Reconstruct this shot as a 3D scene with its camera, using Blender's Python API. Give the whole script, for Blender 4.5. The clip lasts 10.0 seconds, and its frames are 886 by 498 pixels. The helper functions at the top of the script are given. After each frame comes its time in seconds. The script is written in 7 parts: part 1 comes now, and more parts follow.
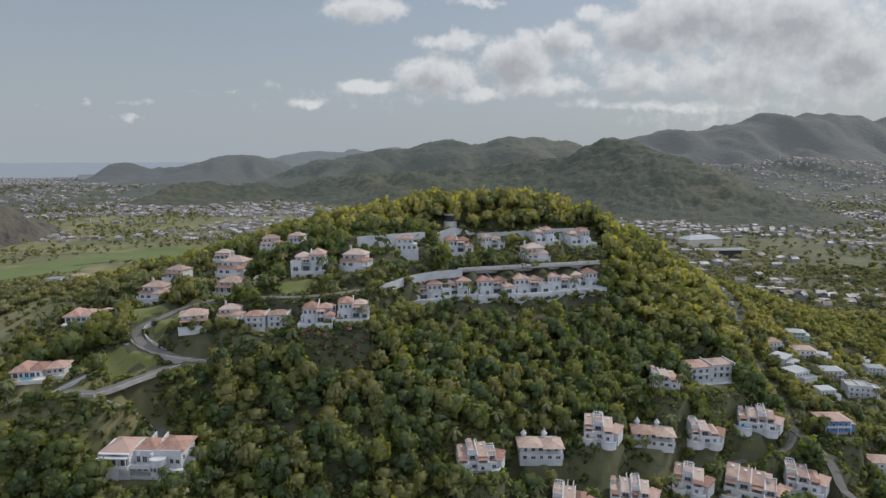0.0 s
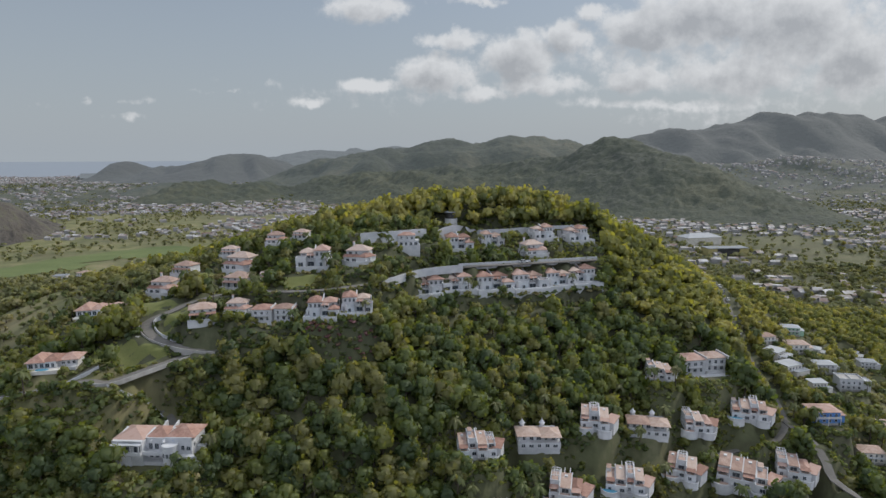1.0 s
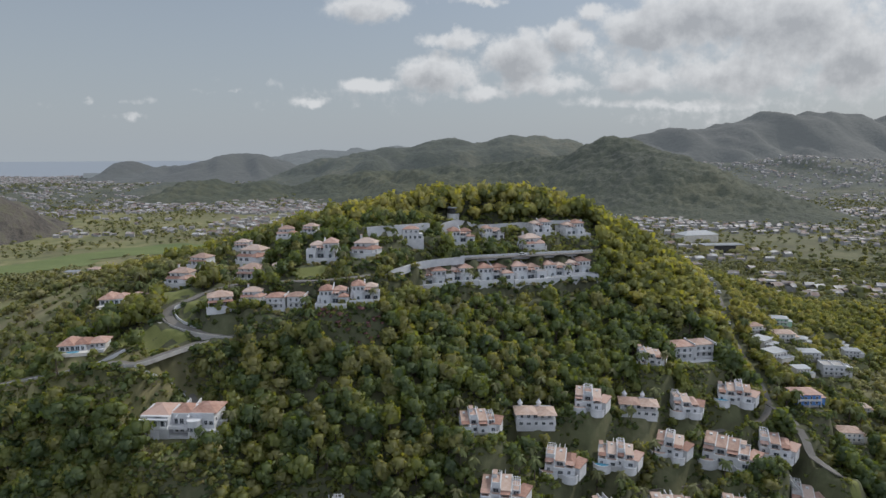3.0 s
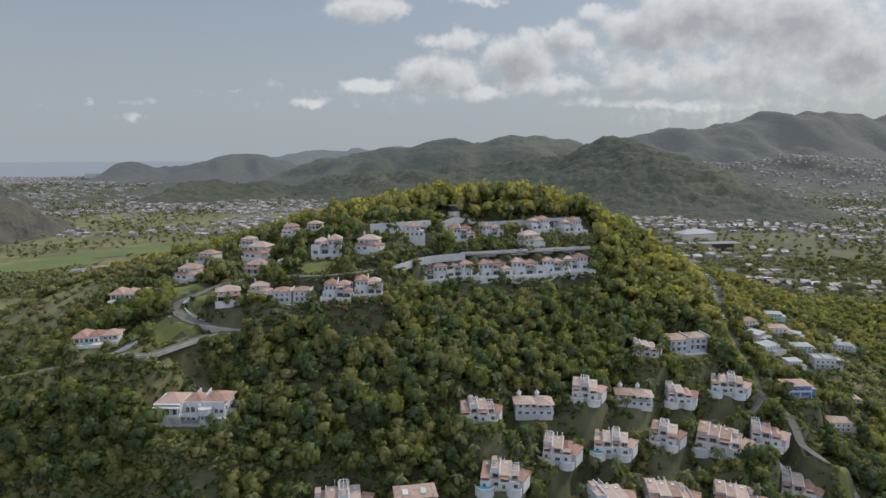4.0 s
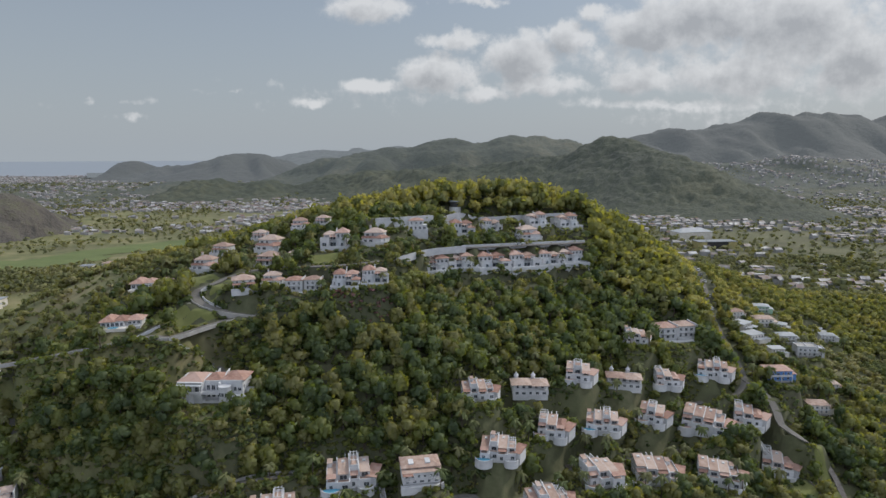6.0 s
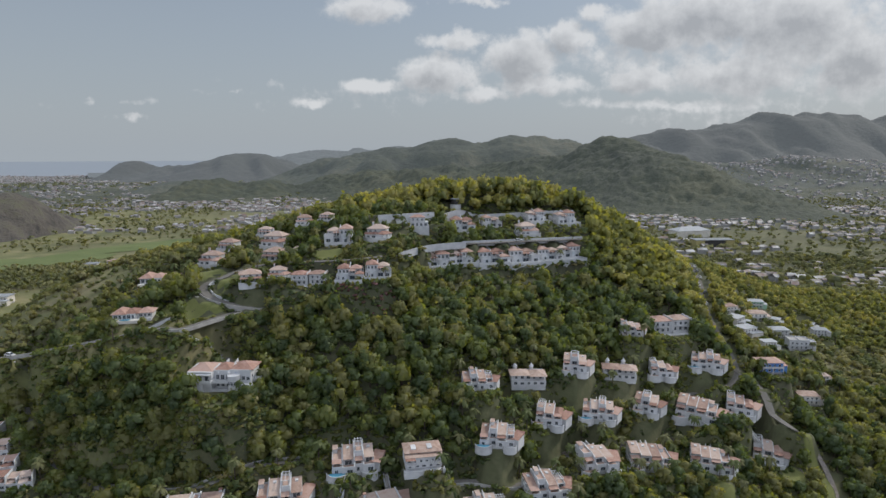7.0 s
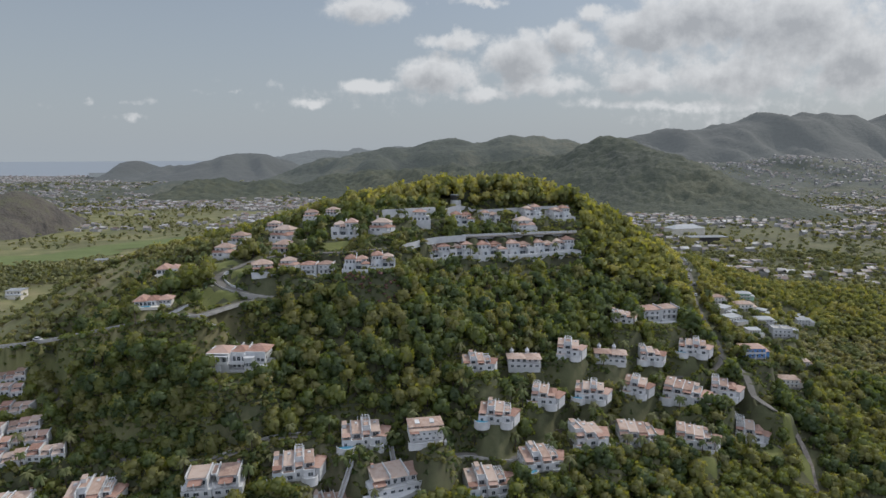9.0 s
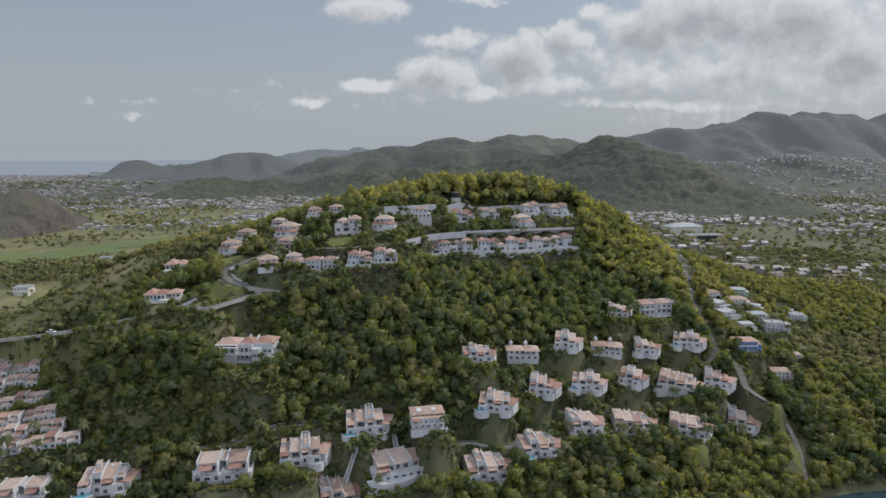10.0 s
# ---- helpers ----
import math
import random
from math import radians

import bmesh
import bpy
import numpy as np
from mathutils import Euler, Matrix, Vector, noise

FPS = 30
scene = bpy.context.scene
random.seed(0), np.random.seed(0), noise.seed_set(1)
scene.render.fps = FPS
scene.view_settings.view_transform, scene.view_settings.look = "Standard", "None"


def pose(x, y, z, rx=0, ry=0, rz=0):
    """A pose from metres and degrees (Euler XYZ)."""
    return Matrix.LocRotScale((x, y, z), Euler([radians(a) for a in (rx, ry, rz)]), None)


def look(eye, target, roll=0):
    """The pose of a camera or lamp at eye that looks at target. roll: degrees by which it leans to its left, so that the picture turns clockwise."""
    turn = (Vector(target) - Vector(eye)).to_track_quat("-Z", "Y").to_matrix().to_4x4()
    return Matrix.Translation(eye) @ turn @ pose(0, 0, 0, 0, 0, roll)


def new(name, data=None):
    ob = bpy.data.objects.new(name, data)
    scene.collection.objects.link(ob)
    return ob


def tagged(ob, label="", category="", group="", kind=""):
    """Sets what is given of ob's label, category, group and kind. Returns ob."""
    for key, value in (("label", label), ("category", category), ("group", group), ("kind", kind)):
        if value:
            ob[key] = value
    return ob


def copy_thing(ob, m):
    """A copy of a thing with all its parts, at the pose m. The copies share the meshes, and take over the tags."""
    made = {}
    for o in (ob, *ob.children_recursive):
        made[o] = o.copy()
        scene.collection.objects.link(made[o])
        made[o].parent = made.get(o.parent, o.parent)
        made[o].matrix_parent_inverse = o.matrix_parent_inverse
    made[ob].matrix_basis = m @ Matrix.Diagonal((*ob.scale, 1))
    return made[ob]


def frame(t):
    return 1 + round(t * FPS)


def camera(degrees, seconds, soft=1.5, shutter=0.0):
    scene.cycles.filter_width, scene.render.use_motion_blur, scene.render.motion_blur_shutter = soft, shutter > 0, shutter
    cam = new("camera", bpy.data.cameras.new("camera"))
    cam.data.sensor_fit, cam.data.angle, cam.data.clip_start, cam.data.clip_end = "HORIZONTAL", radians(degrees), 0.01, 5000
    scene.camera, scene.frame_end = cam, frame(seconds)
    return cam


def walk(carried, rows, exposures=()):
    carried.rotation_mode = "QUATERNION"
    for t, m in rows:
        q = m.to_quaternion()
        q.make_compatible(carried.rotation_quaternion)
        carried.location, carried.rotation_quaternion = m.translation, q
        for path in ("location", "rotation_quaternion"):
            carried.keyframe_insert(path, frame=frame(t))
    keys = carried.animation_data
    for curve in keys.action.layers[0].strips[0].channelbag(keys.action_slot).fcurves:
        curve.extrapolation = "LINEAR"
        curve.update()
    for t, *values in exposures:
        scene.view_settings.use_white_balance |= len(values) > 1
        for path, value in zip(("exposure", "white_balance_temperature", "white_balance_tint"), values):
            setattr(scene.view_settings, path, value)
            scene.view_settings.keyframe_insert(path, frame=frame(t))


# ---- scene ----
cam = camera(71.0, 10.0)
PATH = [
    (0, (1.309, -4.01, 148.616), (1.308, -2.033, 148.313), -0.3),
    (0.5, (1.36, -7.368, 148.493), (1.356, -5.392, 148.188), -0.3),
    (1, (1.239, -10.839, 148.332), (1.235, -8.863, 148.026), -0.3),
    (1.5, (1.014, -14.569, 148.147), (1.008, -12.593, 147.841), -0.3),
    (2, (0.824, -18.359, 147.929), (0.818, -16.383, 147.623), -0.3),
    (2.5, (0.692, -22.285, 147.705), (0.685, -20.309, 147.398), -0.3),
    (4, (0.261, -34.355, 146.736), (0.252, -32.379, 146.43), -0.4),
    (4.5, (0.032, -38.536, 146.504), (0.023, -36.559, 146.198), -0.4),
    (5, (-0.187, -42.721, 146.288), (-0.197, -40.745, 145.981), -0.4),
    (5.5, (-0.398, -46.943, 145.989), (-0.407, -44.967, 145.683), -0.3),
    (7, (-0.919, -59.706, 144.629), (-0.929, -57.729, 144.324), -0.3),
    (7.5, (-1.055, -64.012, 144.303), (-1.065, -62.035, 143.998), -0.3),
    (8, (-1.193, -68.376, 143.908), (-1.202, -66.4, 143.603), -0.3),
    (8.5, (-1.441, -72.793, 143.501), (-1.45, -70.816, 143.197), -0.3),
    (9, (-1.658, -77.205, 143.137), (-1.666, -75.228, 142.833), -0.3),
    (9.5, (-1.842, -81.586, 142.823), (-1.85, -79.609, 142.519), -0.3),
    (10, (-2.047, -86.036, 142.611), (-2.055, -84.06, 142.305), -0.3),
]
walk(cam, [(t, look(eye, target, roll)) for t, eye, target, roll in PATH],
     [(0, 0.0, 6250, 10), (10, 0.0, 6250, 10)])

# ---- sky, sun ----
SUN_AZ, SUN_EL = radians(57), radians(40)      # azimuth from +y towards +x
world = bpy.data.worlds.new("world")
scene.world = world
world.use_nodes = True


def cloud_group():
    """Cloud cover for a direction given as (x/y, z/y)."""
    g = bpy.data.node_groups.new("cloud_cover", "ShaderNodeTree")
    g.interface.new_socket("dir", in_out="INPUT", socket_type="NodeSocketVector")
    g.interface.new_socket("cover", in_out="OUTPUT", socket_type="NodeSocketFloat")
    n, l = g.nodes, g.links
    gi, go = n.new("NodeGroupInput"), n.new("NodeGroupOutput")
    warp = n.new("ShaderNodeTexNoise")
    warp.inputs["Scale"].default_value = 16
    warp.inputs["Detail"].default_value = 7
    warp.inputs["Roughness"].default_value = 0.62
    l.new(gi.outputs[0], warp.inputs["Vector"])
    off = n.new("ShaderNodeVectorMath")
    off.operation = "MULTIPLY_ADD"
    off.inputs[1].default_value = (0.055, 0.04, 0)
    l.new(warp.outputs["Color"], off.inputs[0])
    l.new(gi.outputs[0], off.inputs[2])
    last = None
    for a, e, ra, re, power in CLOUDS:
        d = n.new("ShaderNodeVectorMath")
        d.operation = "SUBTRACT"
        d.inputs[1].default_value = (a + 0.0275, e + 0.02, 0)
        l.new(off.outputs[0], d.inputs[0])
        m = n.new("ShaderNodeVectorMath")
        m.operation = "MULTIPLY"
        m.inputs[1].default_value = (1 / ra, 1 / re, 0)
        l.new(d.outputs[0], m.inputs[0])
        q = n.new("ShaderNodeVectorMath")
        q.operation = "LENGTH"
        l.new(m.outputs[0], q.inputs[0])
        r = n.new("ShaderNodeMapRange")
        r.inputs["From Min"].default_value, r.inputs["From Max"].default_value = 1.5, 0.3
        r.inputs["To Min"].default_value, r.inputs["To Max"].default_value = 0, power
        l.new(q.outputs["Value"], r.inputs["Value"])
        if last is None:
            last = r
        else:
            mx = n.new("ShaderNodeMath")
            mx.operation = "MAXIMUM"
            l.new(last.outputs[0], mx.inputs[0])
            l.new(r.outputs[0], mx.inputs[1])
            last = mx
    fine = n.new("ShaderNodeTexNoise")
    fine.inputs["Scale"].default_value = 30
    fine.inputs["Detail"].default_value = 6
    fine.inputs["Roughness"].default_value = 0.6
    l.new(gi.outputs[0], fine.inputs["Vector"])
    mul = n.new("ShaderNodeMath")
    mul.operation = "MULTIPLY_ADD"
    l.new(fine.outputs["Fac"], mul.inputs[0])
    mul.inputs[1].default_value = 1.1
    l.new(last.outputs[0], mul.inputs[2])
    sub = n.new("ShaderNodeMath")
    sub.operation = "SUBTRACT"
    l.new(mul.outputs[0], sub.inputs[0])
    sub.inputs[1].default_value = 0.82
    l.new(sub.outputs[0], go.inputs[0])
    return g


# banks of cumulus over the horizon: bearing, height, half width, half height, density
CLOUDS = (
    (0.47, 0.12, 0.32, 0.10, 0.42), (0.56, 0.17, 0.26, 0.10, 0.62), (0.30, 0.15, 0.20, 0.06, 0.5), (-0.1, 0.09, 0.3, 0.03, 0.34),
    (-0.116, 0.223, 0.073, 0.024, 0.8), (0.014, 0.173, 0.062, 0.020, 0.75), (-0.114, 0.102, 0.053, 0.015, 0.8), (-0.012, 0.122, 0.066, 0.031, 0.95),
    (0.059, 0.091, 0.055, 0.016, 0.7), (-0.212, 0.082, 0.045, 0.012, 0.7), (-0.271, 0.107, 0.018, 0.010, 0.42), (0.120, 0.145, 0.060, 0.042, 1.0),
    (0.193, 0.176, 0.040, 0.031, 0.95), (0.147, 0.105, 0.100, 0.020, 0.75), (0.320, 0.187, 0.086, 0.038, 1.0), (0.415, 0.204, 0.136, 0.045, 1.0),
    (0.537, 0.196, 0.136, 0.055, 1.0), (0.639, 0.141, 0.082, 0.064, 1.0), (0.464, 0.119, 0.146, 0.036, 0.85), (0.306, 0.113, 0.073, 0.027, 0.85),
    (0.370, 0.074, 0.200, 0.012, 0.6), (-0.643, 0.079, 0.024, 0.010, 0.36), (-0.563, 0.082, 0.012, 0.010, 0.36), (-0.496, 0.081, 0.050, 0.007, 0.37),
    (-0.495, 0.059, 0.045, 0.008, 0.37), (-0.380, 0.096, 0.027, 0.005, 0.37), (-0.327, 0.103, 0.018, 0.005, 0.37), (0.227, 0.210, 0.031, 0.015, 0.7),
    (0.057, 0.229, 0.055, 0.009, 0.6),
)


def build_sky():
    n, l = world.node_tree.nodes, world.node_tree.links
    n.clear()
    out, bg = n.new("ShaderNodeOutputWorld"), n.new("ShaderNodeBackground")
    sky = n.new("ShaderNodeTexSky")
    sky.sky_type, sky.sun_disc = "NISHITA", False
    sky.sun_elevation, sky.sun_rotation = SUN_EL, SUN_AZ
    sky.air_density, sky.dust_density, sky.ozone_density = 1.0, 1.6, 1.2
    scaled = n.new("ShaderNodeVectorMath")
    scaled.operation = "SCALE"
    scaled.inputs["Scale"].default_value = 0.085
    l.new(sky.outputs[0], scaled.inputs[0])
    geo = n.new("ShaderNodeTexCoord")
    sep = n.new("ShaderNodeSeparateXYZ")
    l.new(geo.outputs["Generated"], sep.inputs[0])

    def math_node(op, a, b):
        m = n.new("ShaderNodeMath")
        m.operation = op
        for i, v in enumerate((a, b)):
            if isinstance(v, (int, float)):
                m.inputs[i].default_value = v
            else:
                l.new(v, m.inputs[i])
        return m.outputs[0]

    # overcast milkiness near the horizon
    milk = n.new("ShaderNodeMapRange")
    milk.inputs["From Min"].default_value, milk.inputs["From Max"].default_value = 0.0, 0.42
    milk.inputs["To Min"].default_value, milk.inputs["To Max"].default_value = 0.93, 0.35
    l.new(sep.outputs["Z"], milk.inputs["Value"])
    mix1 = n.new("ShaderNodeMix")
    mix1.data_type = "RGBA"
    l.new(milk.outputs[0], mix1.inputs["Factor"])
    l.new(scaled.outputs[0], mix1.inputs[6])
    mix1.inputs[7].default_value = (0.381, 0.414, 0.441, 1)
    ahead = math_node("MAXIMUM", math_node("ABSOLUTE", sep.outputs["Y"], 0), 0.15)
    vec = n.new("ShaderNodeCombineXYZ")
    l.new(math_node("DIVIDE", sep.outputs["X"], ahead), vec.inputs[0])
    l.new(math_node("DIVIDE", sep.outputs["Z"], ahead), vec.inputs[1])
    grp = cloud_group()
    here = n.new("ShaderNodeGroup")
    here.node_tree = grp
    l.new(vec.outputs[0], here.inputs[0])
    up = n.new("ShaderNodeVectorMath")
    up.operation = "ADD"
    up.inputs[1].default_value = (0.010, 0.018, 0)
    l.new(vec.outputs[0], up.inputs[0])
    above = n.new("ShaderNodeGroup")
    above.node_tree = grp
    l.new(up.outputs[0], above.inputs[0])
    shade = n.new("ShaderNodeMapRange")
    shade.inputs["From Min"].default_value, shade.inputs["From Max"].default_value = 0.08, 0.82
    l.new(above.outputs[0], shade.inputs["Value"])
    tone = n.new("ShaderNodeMix")
    tone.data_type = "RGBA"
    tone.inputs[6].default_value = (0.71, 0.705, 0.695, 1)
    tone.inputs[7].default_value = (0.385, 0.39, 0.40, 1)
    l.new(shade.outputs[0], tone.inputs["Factor"])
    cover = n.new("ShaderNodeMapRange")
    cover.interpolation_type = "SMOOTHSTEP"
    cover.inputs["From Min"].default_value, cover.inputs["From Max"].default_value = -0.02, 0.42
    cover.inputs["To Max"].default_value = 0.85
    l.new(here.outputs[0], cover.inputs["Value"])
    mix2 = n.new("ShaderNodeMix")
    mix2.data_type = "RGBA"
    l.new(cover.outputs[0], mix2.inputs["Factor"])
    l.new(mix1.outputs[2], mix2.inputs[6])
    l.new(tone.outputs[2], mix2.inputs[7])
    # high above and opposite the sun the broken cloud is lit full on
    high = n.new("ShaderNodeMapRange")
    high.interpolation_type = "SMOOTHSTEP"
    high.inputs["From Min"].default_value, high.inputs["From Max"].default_value = 0.33, 0.75
    l.new(sep.outputs["Z"], high.inputs["Value"])
    behind = n.new("ShaderNodeMapRange")
    behind.interpolation_type = "SMOOTHSTEP"
    behind.inputs["From Min"].default_value, behind.inputs["From Max"].default_value = 0.25, -0.5
    l.new(sep.outputs["Y"], behind.inputs["Value"])
    broken = n.new("ShaderNodeTexNoise")
    broken.inputs["Scale"].default_value, broken.inputs["Detail"].default_value = 3, 6
    l.new(geo.outputs["Generated"], broken.inputs["Vector"])
    amount = n.new("ShaderNodeMapRange")
    amount.inputs["From Min"].default_value, amount.inputs["From Max"].default_value = 0.36, 0.56
    l.new(broken.outputs["Fac"], amount.inputs["Value"])
    mix3 = n.new("ShaderNodeMix")
    mix3.data_type = "RGBA"
    l.new(math_node("MULTIPLY", math_node("MAXIMUM", high.outputs[0], behind.outputs[0]), amount.outputs[0]), mix3.inputs["Factor"])
    l.new(mix2.outputs[2], mix3.inputs[6])
    mix3.inputs[7].default_value = (1.02, 1.08, 1.20, 1)
    l.new(mix3.outputs[2], bg.inputs["Color"])
    bg.inputs["Strength"].default_value = 1.0
    l.new(bg.outputs[0], out.inputs[0])


build_sky()
sun = new("sun", bpy.data.lights.new("sun", "SUN"))
sun.data.energy, sun.data.angle, sun.data.color = 2.35, radians(0.6), (1.0, 0.92, 0.79)
toward = Vector((math.sin(SUN_AZ) * math.cos(SUN_EL), math.cos(SUN_AZ) * math.cos(SUN_EL), math.sin(SUN_EL)))
sun.matrix_world = look(toward * 300, (0, 0, 0))
tagged(sun, kind="structure")


# ---- materials ----
def material(name, colours, scale=1.0, rough=0.8, bump=0.2, fine=8.0, spread=(0.35, 0.65), metal=0.0,
             vary=0.0, glow=None, coords="Object", bump_dist=0.05):
    """A noise-mottled surface at two scales. colours: two or three base colours."""
    m = bpy.data.materials.new(name)
    m.use_nodes = True
    n, l = m.node_tree.nodes, m.node_tree.links
    p = n["Principled BSDF"]
    p.inputs["Roughness"].default_value, p.inputs["Metallic"].default_value = rough, metal
    tc = n.new("ShaderNodeTexCoord")
    big, small = n.new("ShaderNodeTexNoise"), n.new("ShaderNodeTexNoise")
    for t, s, d in ((big, scale, 5), (small, scale * fine, 4)):
        t.inputs["Scale"].default_value, t.inputs["Detail"].default_value = s, d
        t.inputs["Roughness"].default_value = 0.6
        l.new(tc.outputs[coords], t.inputs["Vector"])
    add = n.new("ShaderNodeMix")
    add.inputs["Factor"].default_value = 0.35
    l.new(big.outputs["Fac"], add.inputs[2])
    l.new(small.outputs["Fac"], add.inputs[3])
    value = add.outputs[0]
    if vary:
        info = n.new("ShaderNodeObjectInfo")
        v = n.new("ShaderNodeMath")
        v.operation = "MULTIPLY_ADD"
        l.new(info.outputs["Random"], v.inputs[0])
        v.inputs[1].default_value = vary
        l.new(value, v.inputs[2])
        w = n.new("ShaderNodeMath")
        w.operation = "SUBTRACT"
        l.new(v.outputs[0], w.inputs[0])
        w.inputs[1].default_value = vary / 2
        value = w.outputs[0]
    ramp = n.new("ShaderNodeValToRGB")
    r = ramp.color_ramp
    r.elements[0].position, r.elements[1].position = spread
    r.elements[0].color, r.elements[1].color = (*colours[0], 1), (*colours[-1], 1)
    if len(colours) == 3:
        r.elements.new((spread[0] + spread[1]) / 2).color = (*colours[1], 1)
    l.new(value, ramp.inputs["Fac"])
    l.new(ramp.outputs["Color"], p.inputs["Base Color"])
    if bump:
        b = n.new("ShaderNodeBump")
        b.inputs["Strength"].default_value, b.inputs["Distance"].default_value = bump, bump_dist
        l.new(small.outputs["Fac"], b.inputs["Height"])
        l.new(b.outputs["Normal"], p.inputs["Normal"])
    if glow:
        p.inputs["Emission Color"].default_value = (*glow, 1)
        p.inputs["Emission Strength"].default_value = 1
    return m


def leaf_material(name, colours, translucent=0.3):
    """Foliage: colour by tree (attribute "tint" or the object), finer by leaf clump; light shines through."""
    m = bpy.data.materials.new(name)
    m.use_nodes = True
    n, l = m.node_tree.nodes, m.node_tree.links
    n.clear()
    out = n.new("ShaderNodeOutputMaterial")
    at = n.new("ShaderNodeAttribute")
    at.attribute_name = "tint"
    info, geo = n.new("ShaderNodeObjectInfo"), n.new("ShaderNodeNewGeometry")
    s = n.new("ShaderNodeMath")
    s.operation = "ADD"
    l.new(at.outputs["Fac"], s.inputs[0])
    l.new(info.outputs["Random"], s.inputs[1])
    f = n.new("ShaderNodeMath")
    f.operation = "FRACT"
    l.new(s.outputs[0], f.inputs[0])
    k = n.new("ShaderNodeMath")
    k.operation = "MULTIPLY_ADD"
    l.new(geo.outputs["Random Per Island"], k.inputs[0])
    k.inputs[1].default_value = 0.22
    l.new(f.outputs[0], k.inputs[2])
    ramp = n.new("ShaderNodeValToRGB")
    r = ramp.color_ramp
    r.elements[0].position, r.elements[1].position = 0.0, 1.3
    r.elements[0].color, r.elements[1].color = (*colours[0], 1), (*colours[-1], 1)
    for i, c in enumerate(colours[1:-1]):
        r.elements.new((i + 1) / (len(colours) - 1)).color = (*c, 1)
    l.new(k.outputs[0], ramp.inputs["Fac"])
    d, t, g = n.new("ShaderNodeBsdfDiffuse"), n.new("ShaderNodeBsdfTranslucent"), n.new("ShaderNodeBsdfGlossy")
    g.inputs["Roughness"].default_value = 0.6
    g.inputs["Color"].default_value = (0.5, 0.52, 0.54, 1)
    l.new(ramp.outputs["Color"], d.inputs["Color"])
    through_leaf = n.new("ShaderNodeMix")
    through_leaf.data_type, through_leaf.blend_type = "RGBA", "MULTIPLY"
    through_leaf.inputs["Factor"].default_value = 1.0
    through_leaf.inputs[7].default_value = (1.5, 1.42, 0.62, 1)
    l.new(ramp.outputs["Color"], through_leaf.inputs[6])
    l.new(through_leaf.outputs[2], t.inputs["Color"])
    m1, m2 = n.new("ShaderNodeMixShader"), n.new("ShaderNodeMixShader")
    m1.inputs[0].default_value, m2.inputs[0].default_value = translucent, 0.05
    l.new(d.outputs[0], m1.inputs[1])
    l.new(t.outputs[0], m1.inputs[2])
    l.new(m1.outputs[0], m2.inputs[1])
    l.new(g.outputs[0], m2.inputs[2])
    l.new(m2.outputs[0], out.inputs[0])
    return m


def glass_material(name, colour, rough=0.08):
    m = bpy.data.materials.new(name)
    m.use_nodes = True
    p = m.node_tree.nodes["Principled BSDF"]
    p.inputs["Base Color"].default_value = (*colour, 1)
    p.inputs["Roughness"].default_value = rough
    p.inputs["Specular IOR Level"].default_value = 0.6
    return m


WHITE = material("white_render", ((0.42, 0.43, 0.45), (0.57, 0.57, 0.58)), 0.35, 0.85, 0.15, 9, vary=0.15)
CREAM = material("pale_render", ((0.52, 0.49, 0.44), (0.70, 0.67, 0.62)), 0.35, 0.85, 0.15, 9, vary=0.3)
TERRA = material("terracotta_tiles", ((0.22, 0.122, 0.092), (0.33, 0.195, 0.15), (0.40, 0.28, 0.235)), 0.5, 0.8, 0.6, 7, vary=0.35)
TANROOF = material("faded_tiles", ((0.26, 0.17, 0.135), (0.37, 0.27, 0.22), (0.44, 0.35, 0.30)), 0.5, 0.85, 0.6, 7, vary=0.3)
PINKFLOOR = material("terrace_tiles", ((0.30, 0.20, 0.16), (0.48, 0.36, 0.30)), 0.6, 0.8, 0.3, 8, vary=0.2)
METALROOF = material("sheet_roof", ((0.20, 0.215, 0.23), (0.36, 0.375, 0.39)), 0.25, 0.85, 0.2, 9, vary=0.5)
PANE = glass_material("window_glass", (0.05, 0.06, 0.07))
WATERBLUE = glass_material("pool_water", (0.10, 0.30, 0.42), 0.05)
BLUEPAINT = material("blue_paint", ((0.06, 0.16, 0.42), (0.10, 0.24, 0.52)), 0.6, 0.7, 0.1)
GREENPAINT = material("green_paint", ((0.25, 0.42, 0.30), (0.36, 0.52, 0.40)), 0.6, 0.7, 0.1)
YELLOWPAINT = material("yellow_paint", ((0.30, 0.26, 0.10), (0.40, 0.35, 0.15)), 0.3, 0.7, 0.1)
BLACKWOOD = material("dark_cladding", ((0.02, 0.02, 0.022), (0.05, 0.047, 0.045)), 1.0, 0.7, 0.3)
CONCRETE = material("concrete", ((0.26, 0.25, 0.24), (0.42, 0.41, 0.39)), 0.3, 0.9, 0.3, 9)
ASPHALT = material("worn_asphalt", ((0.10, 0.094, 0.085), (0.165, 0.156, 0.142)), 0.2, 0.9, 0.3, 12)
BARK = material("bark", ((0.05, 0.038, 0.028), (0.13, 0.10, 0.075)), 1.5, 0.95, 0.6)
STONE = material("stone_wall", ((0.12, 0.10, 0.085), (0.26, 0.23, 0.20)), 0.8, 0.9, 0.5)
LEAF = leaf_material("foliage", ((0.058, 0.092, 0.036), (0.098, 0.138, 0.044), (0.148, 0.185, 0.050), (0.21, 0.23, 0.056), (0.222, 0.22, 0.08)), 0.58)
SHRUB = leaf_material("shrub_foliage", ((0.08, 0.11, 0.035), (0.14, 0.17, 0.05), (0.20, 0.215, 0.065), (0.23, 0.20, 0.09)))
